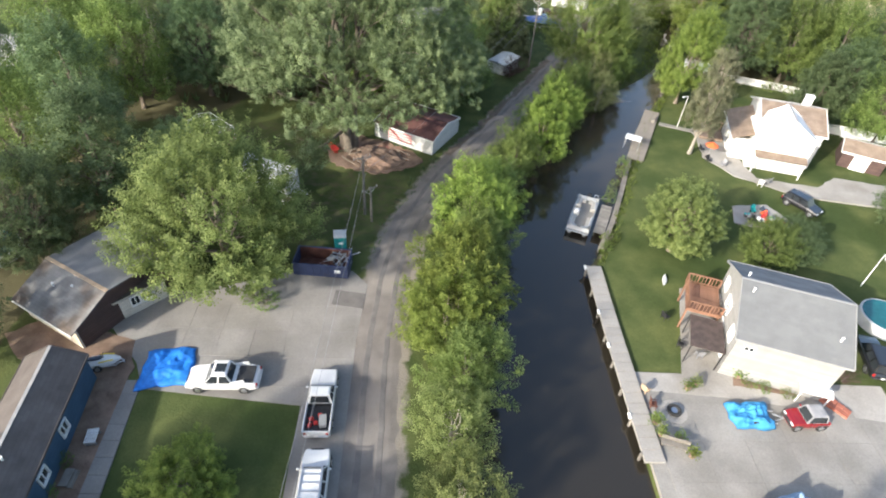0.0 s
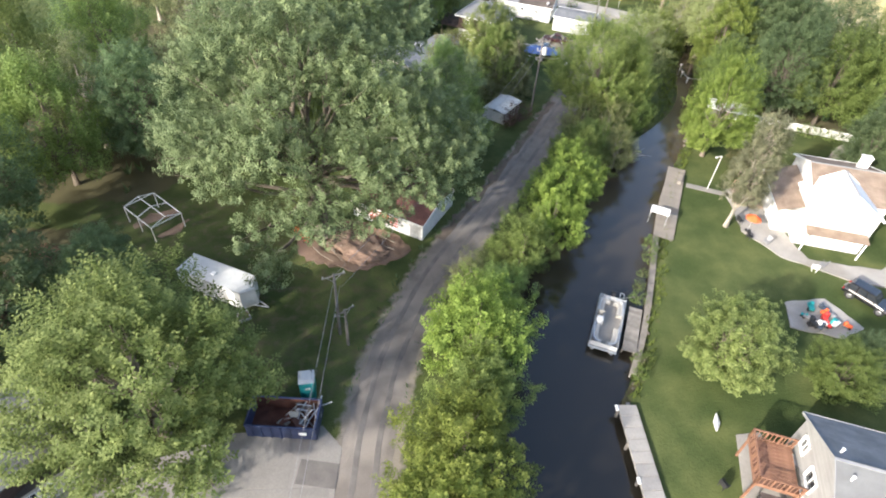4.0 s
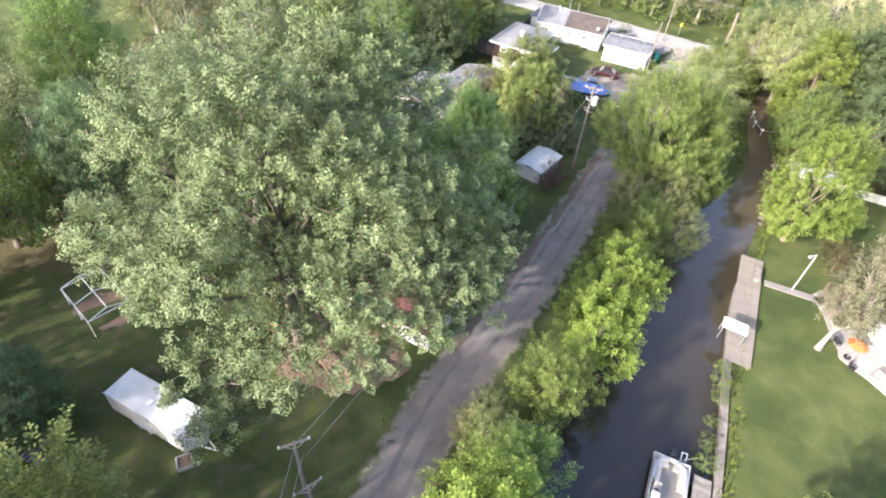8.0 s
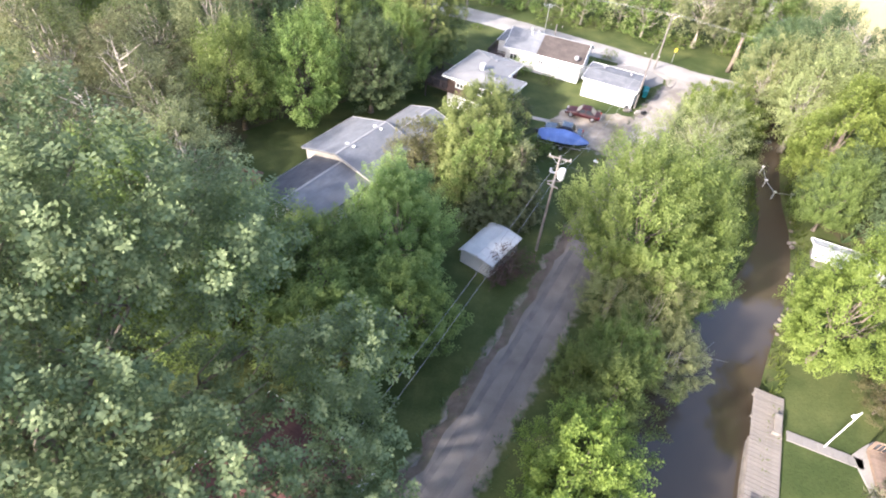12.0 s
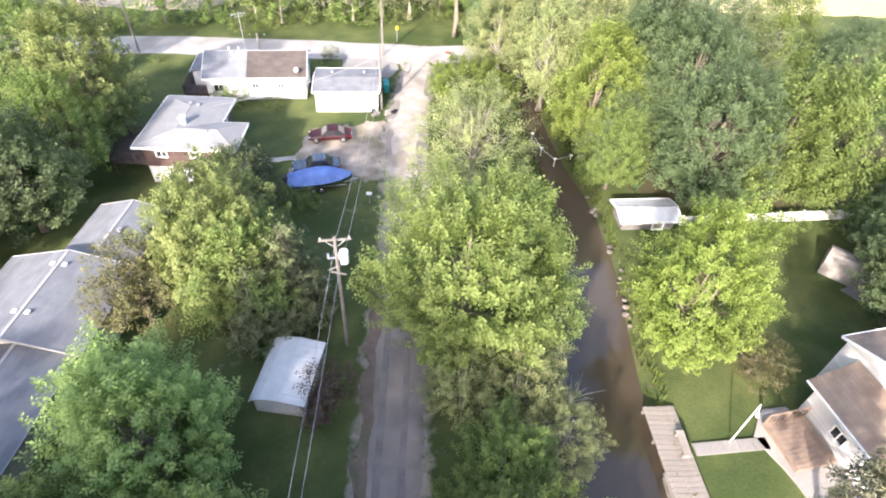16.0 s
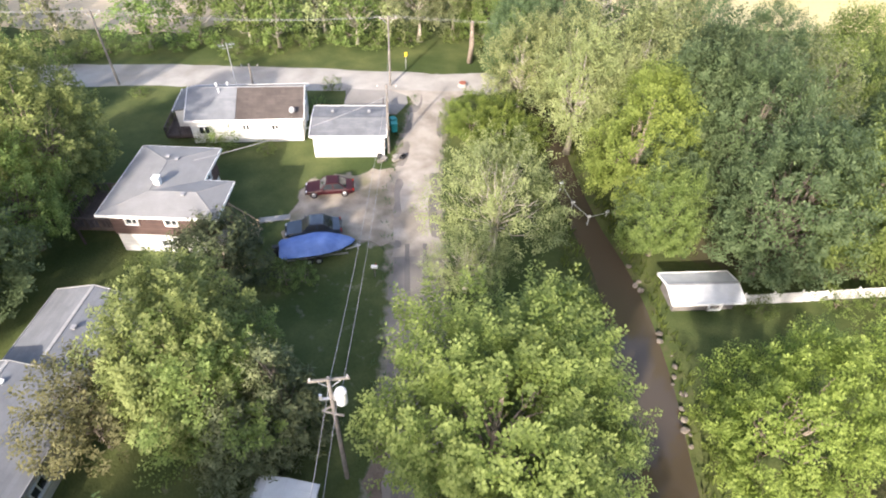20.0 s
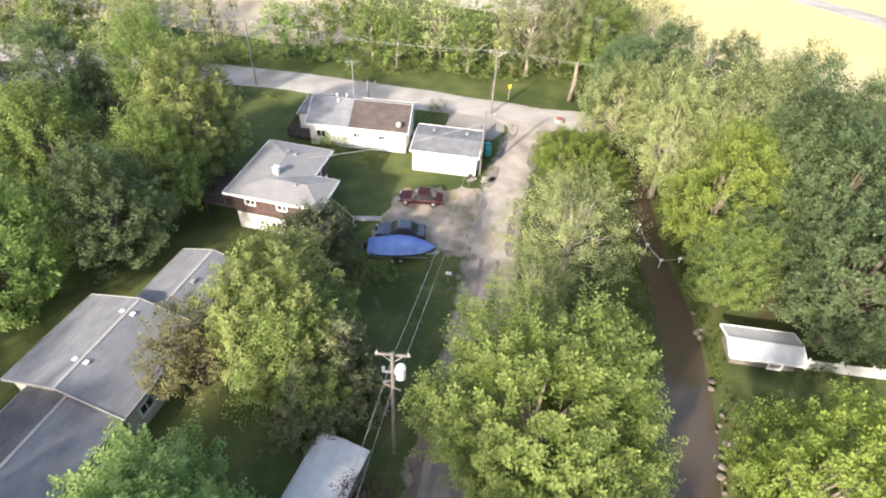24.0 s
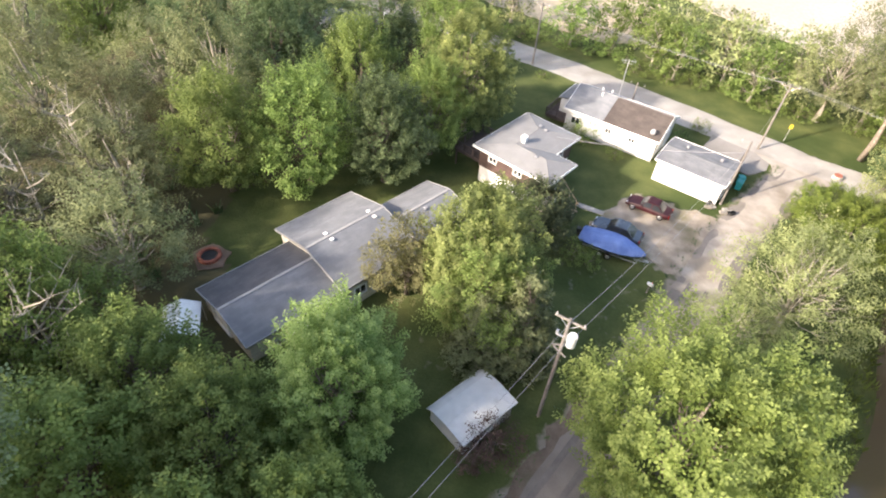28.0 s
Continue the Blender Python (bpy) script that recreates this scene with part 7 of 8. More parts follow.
# jetty with a small canopied lift
jt = thing("jetty", "long weathered timber jetty along the bank", "jetty", 0, 0, 0)
A, B = Vector((27.3, 60.0, 0)), Vector((33.6, 73.4, 0))
d_ = (B - A).normalized()
me = None
N_ = 44
for i in range(N_):
    ob = part("board", boxes((0, 0, 0, 2.1, 0.31, 0.06)), WOOD_DOCK, jt) if me is None else new("board", me)
    me = ob.data
    ob.parent = jt
    q = A.lerp(B, (i + 0.5) / N_)
    ob.matrix_basis = pose(q.x + rnd.uniform(-0.015, 0.015), q.y, 0.16 + rnd.uniform(0, 0.02), 0, 0, math.degrees(math.atan2(d_.y, d_.x)) - 90)
for i in range(8):
    for s in (-0.8, 0.8):
        q = A.lerp(B, i / 7) + Vector((d_.y, -d_.x, 0)) * s
        part("pile", rods(((q.x, q.y, -1.5), (q.x, q.y, 0.14), 0.1)), WOOD_GREY, jt)
cl = thing("dock_canopy", "small white flat canopy on steel legs over the jetty", "canopy", 27.5, 62.8, 0.2, -27)
part("top", boxes((0, 0, 1.5, 2.0, 1.3, 0.1), bevel=0.03), WHITE, cl)
for x in (-0.9, 0.9):
    for y in (-0.55, 0.55):
        part("leg", rods(((x, y, 0), (x, y, 1.46), 0.035)), STEEL, cl)
st2 = thing("storage_bench", "weathered grey storage bench on the jetty", "bench", 32.9, 70.6, 0.2, -28)
part("seat", boxes((0, 0, 0.42, 0.5, 1.7, 0.06)), WOOD_DOCK, st2)
for y in (-0.7, 0.7):
    part("leg", boxes((0, y, 0.2, 0.45, 0.08, 0.4)), WOOD_GREY, st2)
path = thing("path", "pale concrete paving path from jetty to house", "path", 0, 0, 0, kind="structure")
for P0, P1, n_, w_ in (((33.6, 70.1), (38.2, 68.2), 5, 0.8),):
    P0, P1 = Vector((*P0, 0)), Vector((*P1, 0))
    ang = math.degrees(math.atan2(P1.y - P0.y, P1.x - P0.x))
    for i in range(n_):
        q = P0.lerp(P1, (i + 0.5) / n_)
        part("slab", boxes((q.x, q.y, 0.0, (P1 - P0).length / n_ - 0.03, w_, 0.1, pose(0, 0, 0, 0, 0, ang))), CONCRETE, path)

def lamp_post(x, y, h, rz):
    e = thing("lamp_post", "slim white lamp post with a short arm", "lamp post", x, y, 0, rz, "lamp posts")
    part("post", rods(((0, 0, 0), (0, 0, h), 0.045, 0.035)), WHITE, e)
    part("arm", rods(((0, 0, h), (-0.8, 0, h + 0.1), 0.028)), WHITE, e)
    part("lamp_head", boxes((-0.9, 0, h + 0.06, 0.35, 0.18, 0.1), bevel=0.03), WHITE, e)


lamp_post(36.0, 69.4, 4.6, 25)
lamp_post(44.3, 38.4, 4.2, 60)
# yard things on the far side
f2 = thing("fence", "white plank fence beyond the drive", "fence", 0, 0, 0)
F0, F1 = Vector((56.0, 70.4, 0)), Vector((66.0, 66.8, 0))
ang = math.degrees(math.atan2(F1.y - F0.y, F1.x - F0.x))
for i in range(28):
    q = F0.lerp(F1, (i + 0.5) / 28)
    part("board", boxes((q.x, q.y, 0.7, 0.36, 0.04, 1.4, pose(0, 0, 0, 0, 0, ang))), WHITE, f2)
f3 = thing("fence", "long white picket fence along the edge of the wood", "fence", 0, 0, 0)
F0, F1 = Vector((49.0, 86.2, 0)), Vector((66.4, 79.0, 0))
ang = math.degrees(math.atan2(F1.y - F0.y, F1.x - F0.x))
me = None
for i in range(84):
    q = F0.lerp(F1, (i + 0.5) / 84)
    ob = part("board", boxes((0, 0, 0.55, 0.17, 0.04, 1.1), (0, 0, 1.12, 0.09, 0.04, 0.06)), WHITE, f3) if me is None else new("board", me)
    me = ob.data
    ob.parent = f3
    ob.matrix_basis = pose(q.x, q.y, rnd.uniform(-0.04, 0.02), 0, 0, ang)
for z in (0.3, 0.9):
    q = F0.lerp(F1, 0.5)
    part("rail", boxes((0, 0.045, z, (F1 - F0).length, 0.04, 0.09)), WHITE, f3).matrix_basis = pose(q.x, q.y, 0, 0, 0, ang)
for i in range(9):
    q = F0.lerp(F1, i / 8)
    part("post", boxes((0, 0.11, 0.6, 0.1, 0.1, 1.2)), WHITE, f3).matrix_basis = pose(q.x, q.y, 0, 0, 0, ang)
um = thing("garden_umbrella", "orange garden umbrella over the terrace", "umbrella", 37.4, 61.6, 0.05)
part("pole", rods(((0, 0, 0), (0, 0, 2.1), 0.03)), STEEL, um)
bm = bmesh.new()
bmesh.ops.create_cone(bm, cap_ends=False, segments=8, radius1=0.85, radius2=0.03, depth=0.5, matrix=Matrix.Translation((0, 0, 1.95)))
part("canopy", bm, ORANGE, um, "faded orange fabric")
part("base", rods(((0, 0, 0), (0, 0, 0.1), 0.3), n=12), BLACK, um)


def garden_chair(x, y, z, rz, mat=WHITE):
    e = thing("garden_chair", "simple outdoor chair on the terrace", "chair", x, y, z, rz, "garden chairs")
    part("seat", boxes((0, 0, 0.4, 0.55, 0.55, 0.06), bevel=0.01), mat, e)
    part("backrest", boxes((-0.28, 0, 0.7, 0.06, 0.55, 0.6, pose(0, 0, 0, 0, -12))), mat, e)
    for sx in (-0.22, 0.22):
        for sy in (-0.22, 0.22):
            part("leg", boxes((sx, sy, 0.19, 0.05, 0.05, 0.38)), mat, e)
    for sy in (-0.28, 0.28):
        part("armrest", boxes((0, sy, 0.6, 0.5, 0.06, 0.04)), mat, e)
    return e


for x, y, rz, m_ in ((41.6, 55.4, 60, WHITE), (42.7, 55.9, 120, GREY), (37.0, 62.9, 10, BLACK), (36.9, 60.2, 300, BLACK), (38.4, 59.4, 200, GREY), (18.5, 25.4, 30, WOOD_TAN), (18.7, 24.0, 350, RUST), (22.6, 33.2, 20, BLACK), (22.9, 30.0, 330, BLACK), (24.2, 29.0, 90, GREY)):
    garden_chair(x, y, 0.06, rz, m_)
tp = thing("toy_pad", "pale gravel patch strewn with toys", "pad", 0, 0, 0, kind="structure")
part("pad", slab(ragged([(36.4, 51.0), (35.3, 47.9), (39.7, 46.6), (42.4, 47.8), (40.6, 51.6)], 0.8, 0.12, 3), -0.1, 0.03), CONCRETE_PALE, tp)
rt = random.Random(9)
for i in range(16):
    mt = (RED, TEAL, ORANGE, GREY, WHITE, PAINT_NAVY, BLACK)[i % 7]
    e = thing("garden_toy", "bright plastic ride-on toy on the pad" if i % 3 == 0 else "coloured plastic toy on the pad", "toy", 38.9 + rt.uniform(-1.7, 2.2), 49.2 + rt.uniform(-1.5, 1.5), 0.03, rt.uniform(0, 360), "garden toys")
    k = rt.uniform(0.7, 1.25)
    part("body", boxes((0, 0, 0.3 * k, 0.8 * k, 0.4 * k, 0.25 * k), (0.2 * k, 0, 0.5 * k, 0.25 * k, 0.3 * k, 0.3 * k), bevel=0.05), mt, e)
    for s in (-1, 1):
        part("wheel", rods(((-0.25 * k, s * 0.2 * k - 0.03, 0.14 * k), (-0.25 * k, s * 0.2 * k + 0.03, 0.14 * k), 0.14 * k), n=10), BLACK, e)
kz = thing("kayak", "short white kayak lying on the lawn", "kayak", 24.2, 38.2, 0.05, 70)
bm = bmesh.new()
loft(bm, [[(u, -w_, 0.02), (u, -w_ * 1.2, 0.16), (u, 0, 0.26), (u, w_ * 1.2, 0.16), (u, w_, 0.02)] for u, w_ in ((-0.75, 0.03), (-0.4, 0.14), (0, 0.2), (0.4, 0.14), (0.75, 0.03))])
part("hull", bm, PAINT_WHITE, kz)
# things on the forecourt
ty = thing("tyre_planter", "old tractor tyre laid flat round a rim", "tyre", 20.3, 23.6, 0.06)
bm = bmesh.new()
loft(bm, [[(math.cos(a) * (0.42 + 0.14 * math.cos(b)), math.sin(a) * (0.42 + 0.14 * math.cos(b)), 0.2 + 0.16 * math.sin(b)) for b in [k * math.tau / 10 for k in range(10)]] for a in [k * math.tau / 24 for k in range(25)]], cap=False)
part("tyre", bm, RUBBER, ty)
part("rim", rods(((0, 0, 0.05), (0, 0, 0.25), 0.26), n=16), CHROME, ty)
tagged(part("mat", rods(((20.3, 23.6, 0.03), (20.3, 23.6, 0.085), 1.05), n=24), CONCRETE_PALE), "round pale grey stone base on the concrete", "stone base")
bn = thing("garden_bench", "long weathered bench with potted plants", "bench", 19.3, 20.6, 0.06, -18)
part("seat", boxes((0, 0, 0.42, 2.0, 0.45, 0.06)), WOOD_GREY, bn)
part("backrest", boxes((0, 0.24, 0.7, 2.0, 0.05, 0.4)), WOOD_GREY, bn)
for x in (-0.85, 0.85):
    part("leg", boxes((x, 0, 0.2, 0.08, 0.42, 0.4)), WOOD_GREY, bn)


def pot_plant(x, y, s, rz, lbl="clay pot with a leafy plant", leaf=LEAF_MAPLE, z=0.06):
    e = thing("potted_plant", lbl, "potted plant", x, y, z, rz, "potted plants")
    part("pot", rods(((0, 0, 0), (0, 0, 0.35 * s), 0.17 * s, 0.24 * s), n=12), CLAY, e)
    r = np.random.RandomState(int(x * 7 + y))
    p = r.randn(40, 3) * 0.16 * s + np.array([0, 0, 0.55 * s])
    o = new("foliage", leaf_mesh("foliage", p, r.randn(40, 3) + np.array([0, 0, 0.6]), 4, 0.16 * s, 0.6, 0.3, leaf, r))
    o.parent = e


# the great cottonwood: its limbs hold separate masses of leaves with dark gaps between
rc = random.Random(21)
west = [(-9.5, -3, 13.5, 4.2, 4.2, 3.4), (-10, 2.5, 16, 4.0, 4.0, 3.4), (-6.5, 5.5, 18.5, 4.4, 4.4, 3.6), (-7, -5.5, 10.5, 3.6, 3.6, 3.0), (-4.5, 0.0, 21.5, 4.6, 4.6, 3.6),
        (-11.6, -0.5, 10.0, 3.0, 3.0, 2.6), (-8.6, 7.0, 12.5, 3.6, 3.6, 3.2), (-4.0, -9.4, 8.0, 2.5, 2.5, 2.1), (-3.2, -11.0, 6.2, 2.2, 2.2, 2.0), (-5, 9.5, 14, 3.8, 3.8, 3.4), (-6.0, 1.0, 16.5, 3.8, 3.8, 3.0)]
middle = [(-3.5, -6.5, 14.5, 3.8, 3.8, 3.2), (-2, 6.5, 21, 4.3, 4.3, 3.4), (0.5, -2.5, 22.5, 4.2, 4.2, 3.2), (1.5, 3.2, 23.0, 4.2, 4.2, 3.4), (0.0, -8.2, 9.6, 3.2, 3.2, 2.7),
        (3.0, -7.0, 14.0, 2.8, 2.8, 2.2), (1.5, 10, 15, 3.8, 3.8, 3.4), (-0.5, -2.0, 17.5, 3.6, 3.6, 3.0), (-1.5, -5.0, 18.0, 3.0, 3.0, 2.6), (3.0, -0.5, 16.5, 3.2, 3.2, 2.6),
        (0.4, -9.4, 9.4, 2.1, 2.1, 1.7)]
east = [(4.5, -3.5, 19.0, 3.7, 3.7, 3.1), (5.5, 2.0, 20.5, 3.9, 3.9, 3.3), (4.6, 6.8, 18, 3.9, 3.9, 3.4), (8.6, -1.2, 16.6, 3.3, 3.3, 2.8), (9.6, 3.6, 16, 3.4, 3.4, 3.0),
        (7.4, -5.6, 13.5, 3.0, 3.0, 2.5), (11.6, 0.6, 12.0, 2.7, 2.7, 2.3), (10.4, -3.6, 11.6, 2.3, 2.3, 2.0), (5.6, -8.0, 9.6, 2.2, 2.2, 1.8), (8.2, -5.8, 10.4, 2.7, 2.7, 2.2),
        (4.6, -8.4, 10.4, 2.5, 2.5, 2.0), (11.2, -2.8, 9.6, 2.4, 2.4, 2.0), (6.2, -3.0, 12.6, 2.5, 2.5, 2.0), (3.4, -4.4, 12.4, 2.5, 2.5, 2.0),
        (4.6, 2.6, 11.5, 2.9, 2.9, 2.3), (10.8, 4.2, 11.5, 2.8, 2.8, 2.3), (10.8, 0.2, 10.0, 2.4, 2.4, 2.0), (1.2, -0.6, 12.0, 2.6, 2.6, 2.0), (0.4, -4.6, 14.0, 2.7, 2.7, 2.2), (-2.4, -3.6, 13.0, 2.8, 2.8, 2.2)]
big = west + middle + east
rs_ = np.random.RandomState(4)
sub = []
for c in big:
    for k in range(5):
        u = rs_.randn(3)
        u /= np.linalg.norm(u)
        u[2] = u[2] * 0.8 + 0.1
        s = c[3] * rs_.uniform(0.40, 0.56)
        sub.append((c[0] + u[0] * c[3] * 0.66, c[1] + u[1] * c[3] * 0.66, c[2] + u[2] * c[5] * 0.66, s, s, s * 0.8))
p, o = shell(sub, 1.55, rs_, 0.12, 0.22)
o = o * 0.8 + np.array([0, 0, 0.45]) + rs_.randn(len(o), 3) * 0.25
ct = thing("cottonwood_tree", "huge grey-green cottonwood with pale limbs and open gaps", "tree", -7.3, 59.8, 0)
o_ = new("crown", leaf_mesh("crown", p, o, 46, 0.165, 0.72, 0.35, LEAF_COTTON, rs_, 1.15, 0.46))
o_.parent = ct
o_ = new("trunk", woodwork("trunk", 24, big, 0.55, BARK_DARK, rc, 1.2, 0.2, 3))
o_.parent = ct
o_.location = (-1.5, 0.1, 0)
for pts in (((2, -1, 12), (4.4, -3.4, 13.8), (6.6, -4.9, 14.6), (8.0, -6.4, 13.9)),):
    bm = bmesh.new()
    tube(bm, [Vector(q) for q in pts], [0.15, 0.11, 0.08, 0.03][: len(pts)], 7)
    part("bare_limb", bm, BARK_PALE, ct, "bare pale limb", True)

full_tree("maple_big", 15, 6.2, 2.4, 7.5, 40, 0.31, 0.36, 2.5, 0.18, 0.64, LEAF_BRIGHT, seed=3, n_leaf=46, shoot=1.9, girth=0.42, trunk=0.30, up=0.95)
full_tree("maple_front", 12, 4.8, 0.9, 4.2, 46, 0.29, 0.34, 3.2, 0.17, 0.62, LEAF_YARD, seed=4, n_leaf=42, shoot=1.7, girth=0.36, trunk=0.25, up=1.1, point=0.40)
full_tree("maple_yard", 14.5, 6.9, 1.4, 6.0, 56, 0.265, 0.35, 2.4, 0.19, 0.62, LEAF_YARD, seed=5, n_leaf=44, shoot=1.8, girth=0.42, trunk=0.34, up=0.8, point=0.18)
full_tree("lime", 13, 5.2, 1.2, 5.6, 40, 0.31, 0.36, 2.8, 0.18, 0.66, LEAF_LIME, seed=6, n_leaf=40, shoot=1.1, girth=0.46, up=0.3, point=0.25)
full_tree("lime_tall", 15, 4.6, 1.8, 6.6, 32, 0.34, 0.38, 2.4, 0.21, 0.66, LEAF_LIME, seed=16, n_leaf=34, shoot=1.1, girth=0.50, up=0.3, point=0.3)
full_tree("bank", 8, 3.5, 0.2, 3.6, 18, 0.42, 0.52, 4.0, 0.18, 0.66, LEAF_BANK, seed=7, n_leaf=30, shoot=1.0, girth=0.36, stems=3, trunk=0.14, up=0.4)
full_tree("bank_dull", 8, 3.5, 0.2, 3.6, 22, 0.38, 0.50, 3.6, 0.18, 0.56, LEAF_MAPLE, seed=8, n_leaf=30, shoot=1.2, girth=0.36, stems=3, trunk=0.14, up=0.6)
full_tree("bank_dark", 8, 3.5, 0.3, 3.6, 26, 0.35, 0.38, 3.4, 0.17, 0.56, LEAF_OLIVE, seed=28, n_leaf=24, shoot=1.1, girth=0.36, stems=3, trunk=0.14, bark=BARK_PALE)
full_tree("bank_pale", 8, 3.5, 0.2, 3.6, 40, 0.30, 0.42, 3.4, 0.15, 0.50, LEAF_GREY, BARK_PALE, seed=29, n_leaf=30, shoot=1.0, girth=0.34, stems=3, trunk=0.12, up=0.4)
full_tree("yellowish", 12, 4.8, 0.6, 5.4, 84, 0.215, 0.30, 3.2, 0.20, 0.64, LEAF_OLIVE, seed=9, n_leaf=32, shoot=0.8, girth=0.42, up=0.3)
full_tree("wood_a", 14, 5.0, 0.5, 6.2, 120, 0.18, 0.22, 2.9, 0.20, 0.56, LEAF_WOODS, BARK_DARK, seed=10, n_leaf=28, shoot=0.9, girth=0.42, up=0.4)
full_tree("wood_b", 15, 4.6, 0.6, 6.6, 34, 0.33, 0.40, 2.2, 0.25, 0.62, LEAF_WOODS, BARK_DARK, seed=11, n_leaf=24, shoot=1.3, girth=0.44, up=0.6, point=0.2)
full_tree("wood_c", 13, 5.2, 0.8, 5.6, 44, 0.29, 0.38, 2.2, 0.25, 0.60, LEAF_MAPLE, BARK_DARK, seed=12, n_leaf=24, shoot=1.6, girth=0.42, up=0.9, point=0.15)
full_tree("wood_d", 13, 4.4, 1.0, 6.2, 64, 0.245, 0.38, 2.0, 0.24, 0.50, LEAF_GREY, seed=13, n_leaf=22, shoot=1.4, girth=0.42, bark=BARK_PALE, up=0.4, point=0.2)
full_tree("wood_e", 13, 4.4, 1.0, 6.2, 64, 0.245, 0.40, 1.8, 0.22, 0.50, LEAF_DULL, BARK_PALE, seed=33, n_leaf=22, shoot=1.4, girth=0.40, up=0.4, point=0.2)
proto("willow", "spread", 10, 5.4, 34, 1.7, 0.24, 0.34, LEAF_GREY, seed=14, n_leaf=20, shoot=1.5, girth=0.24, droop=0.7, lumps=0.2, bark=BARK_PALE, stems=4, trunk=0.14, inner=0.3, up=0.2)
proto("cedar", "cone", 8.5, 2.6, 26, 4.4, 0.28, 0.32, LEAF_CEDAR, seed=15, n_leaf=20, shoot=0.9, girth=0.16, droop=0.5, up=-0.1)
proto("spruce", "column", 12, 2.8, 26, 4.2, 0.30, 0.26, LEAF_SPRUCE, seed=16, n_leaf=18, shoot=0.9, girth=0.16, droop=0.4, up=0.1, bark=BARK_PALE)
proto("brown", "round", 7, 3.0, 18, 2.4, 0.22, 0.45, LEAF_BROWN, seed=17, n_leaf=18, shoot=0.8, girth=0.26, stems=3, trunk=0.1, lumps=0.18)
proto("bush", "bush", 2.0, 1.4, 9, 6.0, 0.14, 0.6, LEAF_MAPLE, seed=18, n_leaf=9, shoot=0.35, girth=0.16, trunk=0.05)
proto("row", "round", 9, 3.8, 16, 0.95, 0.42, 0.6, LEAF_MAPLE, seed=23, n_leaf=9, shoot=0.9, girth=0.42, lumps=0.16, bark=BARK_PALE)
proto("row_grey", "oval", 9, 3.4, 14, 0.9, 0.42, 0.55, LEAF_GREY, seed=24, n_leaf=9, shoot=1.0, girth=0.42, lumps=0.2, bark=BARK_PALE)
proto("yew", "bush", 4.6, 3.2, 16, 4.0, 0.26, 0.42, LEAF_YEW, seed=25, n_leaf=18, shoot=0.9, girth=0.2, stems=3, trunk=0.08)
proto("purple", "bush", 3.0, 1.8, 12, 4.0, 0.16, 0.5, LEAF_RED, seed=19, n_leaf=12, shoot=0.8, girth=0.16, stems=3, trunk=0.06)

tree("maple_yard", -17.2, 37.6, 15.0, 8.0, "broad green maple over the concrete yard", 20, "maple_tree")
tree("maple_big", 24.2, 83.4, 15.0, 6.4, "large bright green maple beside the lane", 40, "maple_tree")
tree("lime", 29.6, 86.2, 11.5, 3.7, "lime-green tree leaning over the creek", 10, "maple_tree")
tree("lime", 38.2, 76.8, 13.5, 4.5, "lime-green tree on the far lawn", 130, "maple_tree")
tree("brown", 41.2, 72.4, 3.6, 2.1, "dull grey-brown shrub at the lawn tree's foot", 80, "shrub", "shrub")
tree("maple_front", 4.5, 83.6, 11.4, 4.9, "pointed green maple by the long house", 75, "maple_tree")
tree("yellowish", 11.2, 95.6, 12.4, 4.9, "rounded yellow-green tree by the lawn", 15, "maple_tree")
tree("bank_dull", 12.0, 93.4, 10.0, 3.9, "weeping green tree behind the metal shed", 40, "tree")
tree("cedar", 15.0, 91.6, 9.0, 3.2, "feathery grey-green cedar beside the pole", 0, "cedar_tree", group="cedars")
tree("cedar", 12.6, 90.8, 7.4, 2.8, "drooping green cedar behind the shed", 120, "cedar_tree", group="cedars")
tree("brown", 5.6, 95.6, 7.6, 3.2, "brownish-leaved small tree by the roof", 30, "ornamental_tree")
tree("willow", 34.8, 99.8, 10.0, 5.6, "wispy grey-green willow with pale branches", 10, "willow_tree")
tree("willow", 30.6, 97.0, 6.0, 3.4, "low thin willow beside the lane", 200, "willow_tree")
tree("spruce", 35.3, 62.4, 14.0, 2.6, "thin brown-grey conifer on the lawn", 0, "spruce_tree")
tree("yellowish", 26.2, 42.8, 8.6, 4.0, "young green maple on the far lawn", 200, "maple_tree")
tree("yellowish", 4.9, 121.8, 14.0, 5.4, "pale yellow-green tree behind the houses", 60, "tree")
tree("yew", 14.6, 106.2, 5.4, 3.9, "dark spreading evergreen beside the raised house", 80, "evergreen_shrub", "shrub")
tree("purple", 14.6, 84.2, 2.8, 1.9, "purple-leaved shrub beside the metal shed", 0, "shrub", "shrub")
tree("purple", 13.6, 82.9, 2.2, 1.4, "reddish shrub before the metal shed", 70, "shrub", "shrub")
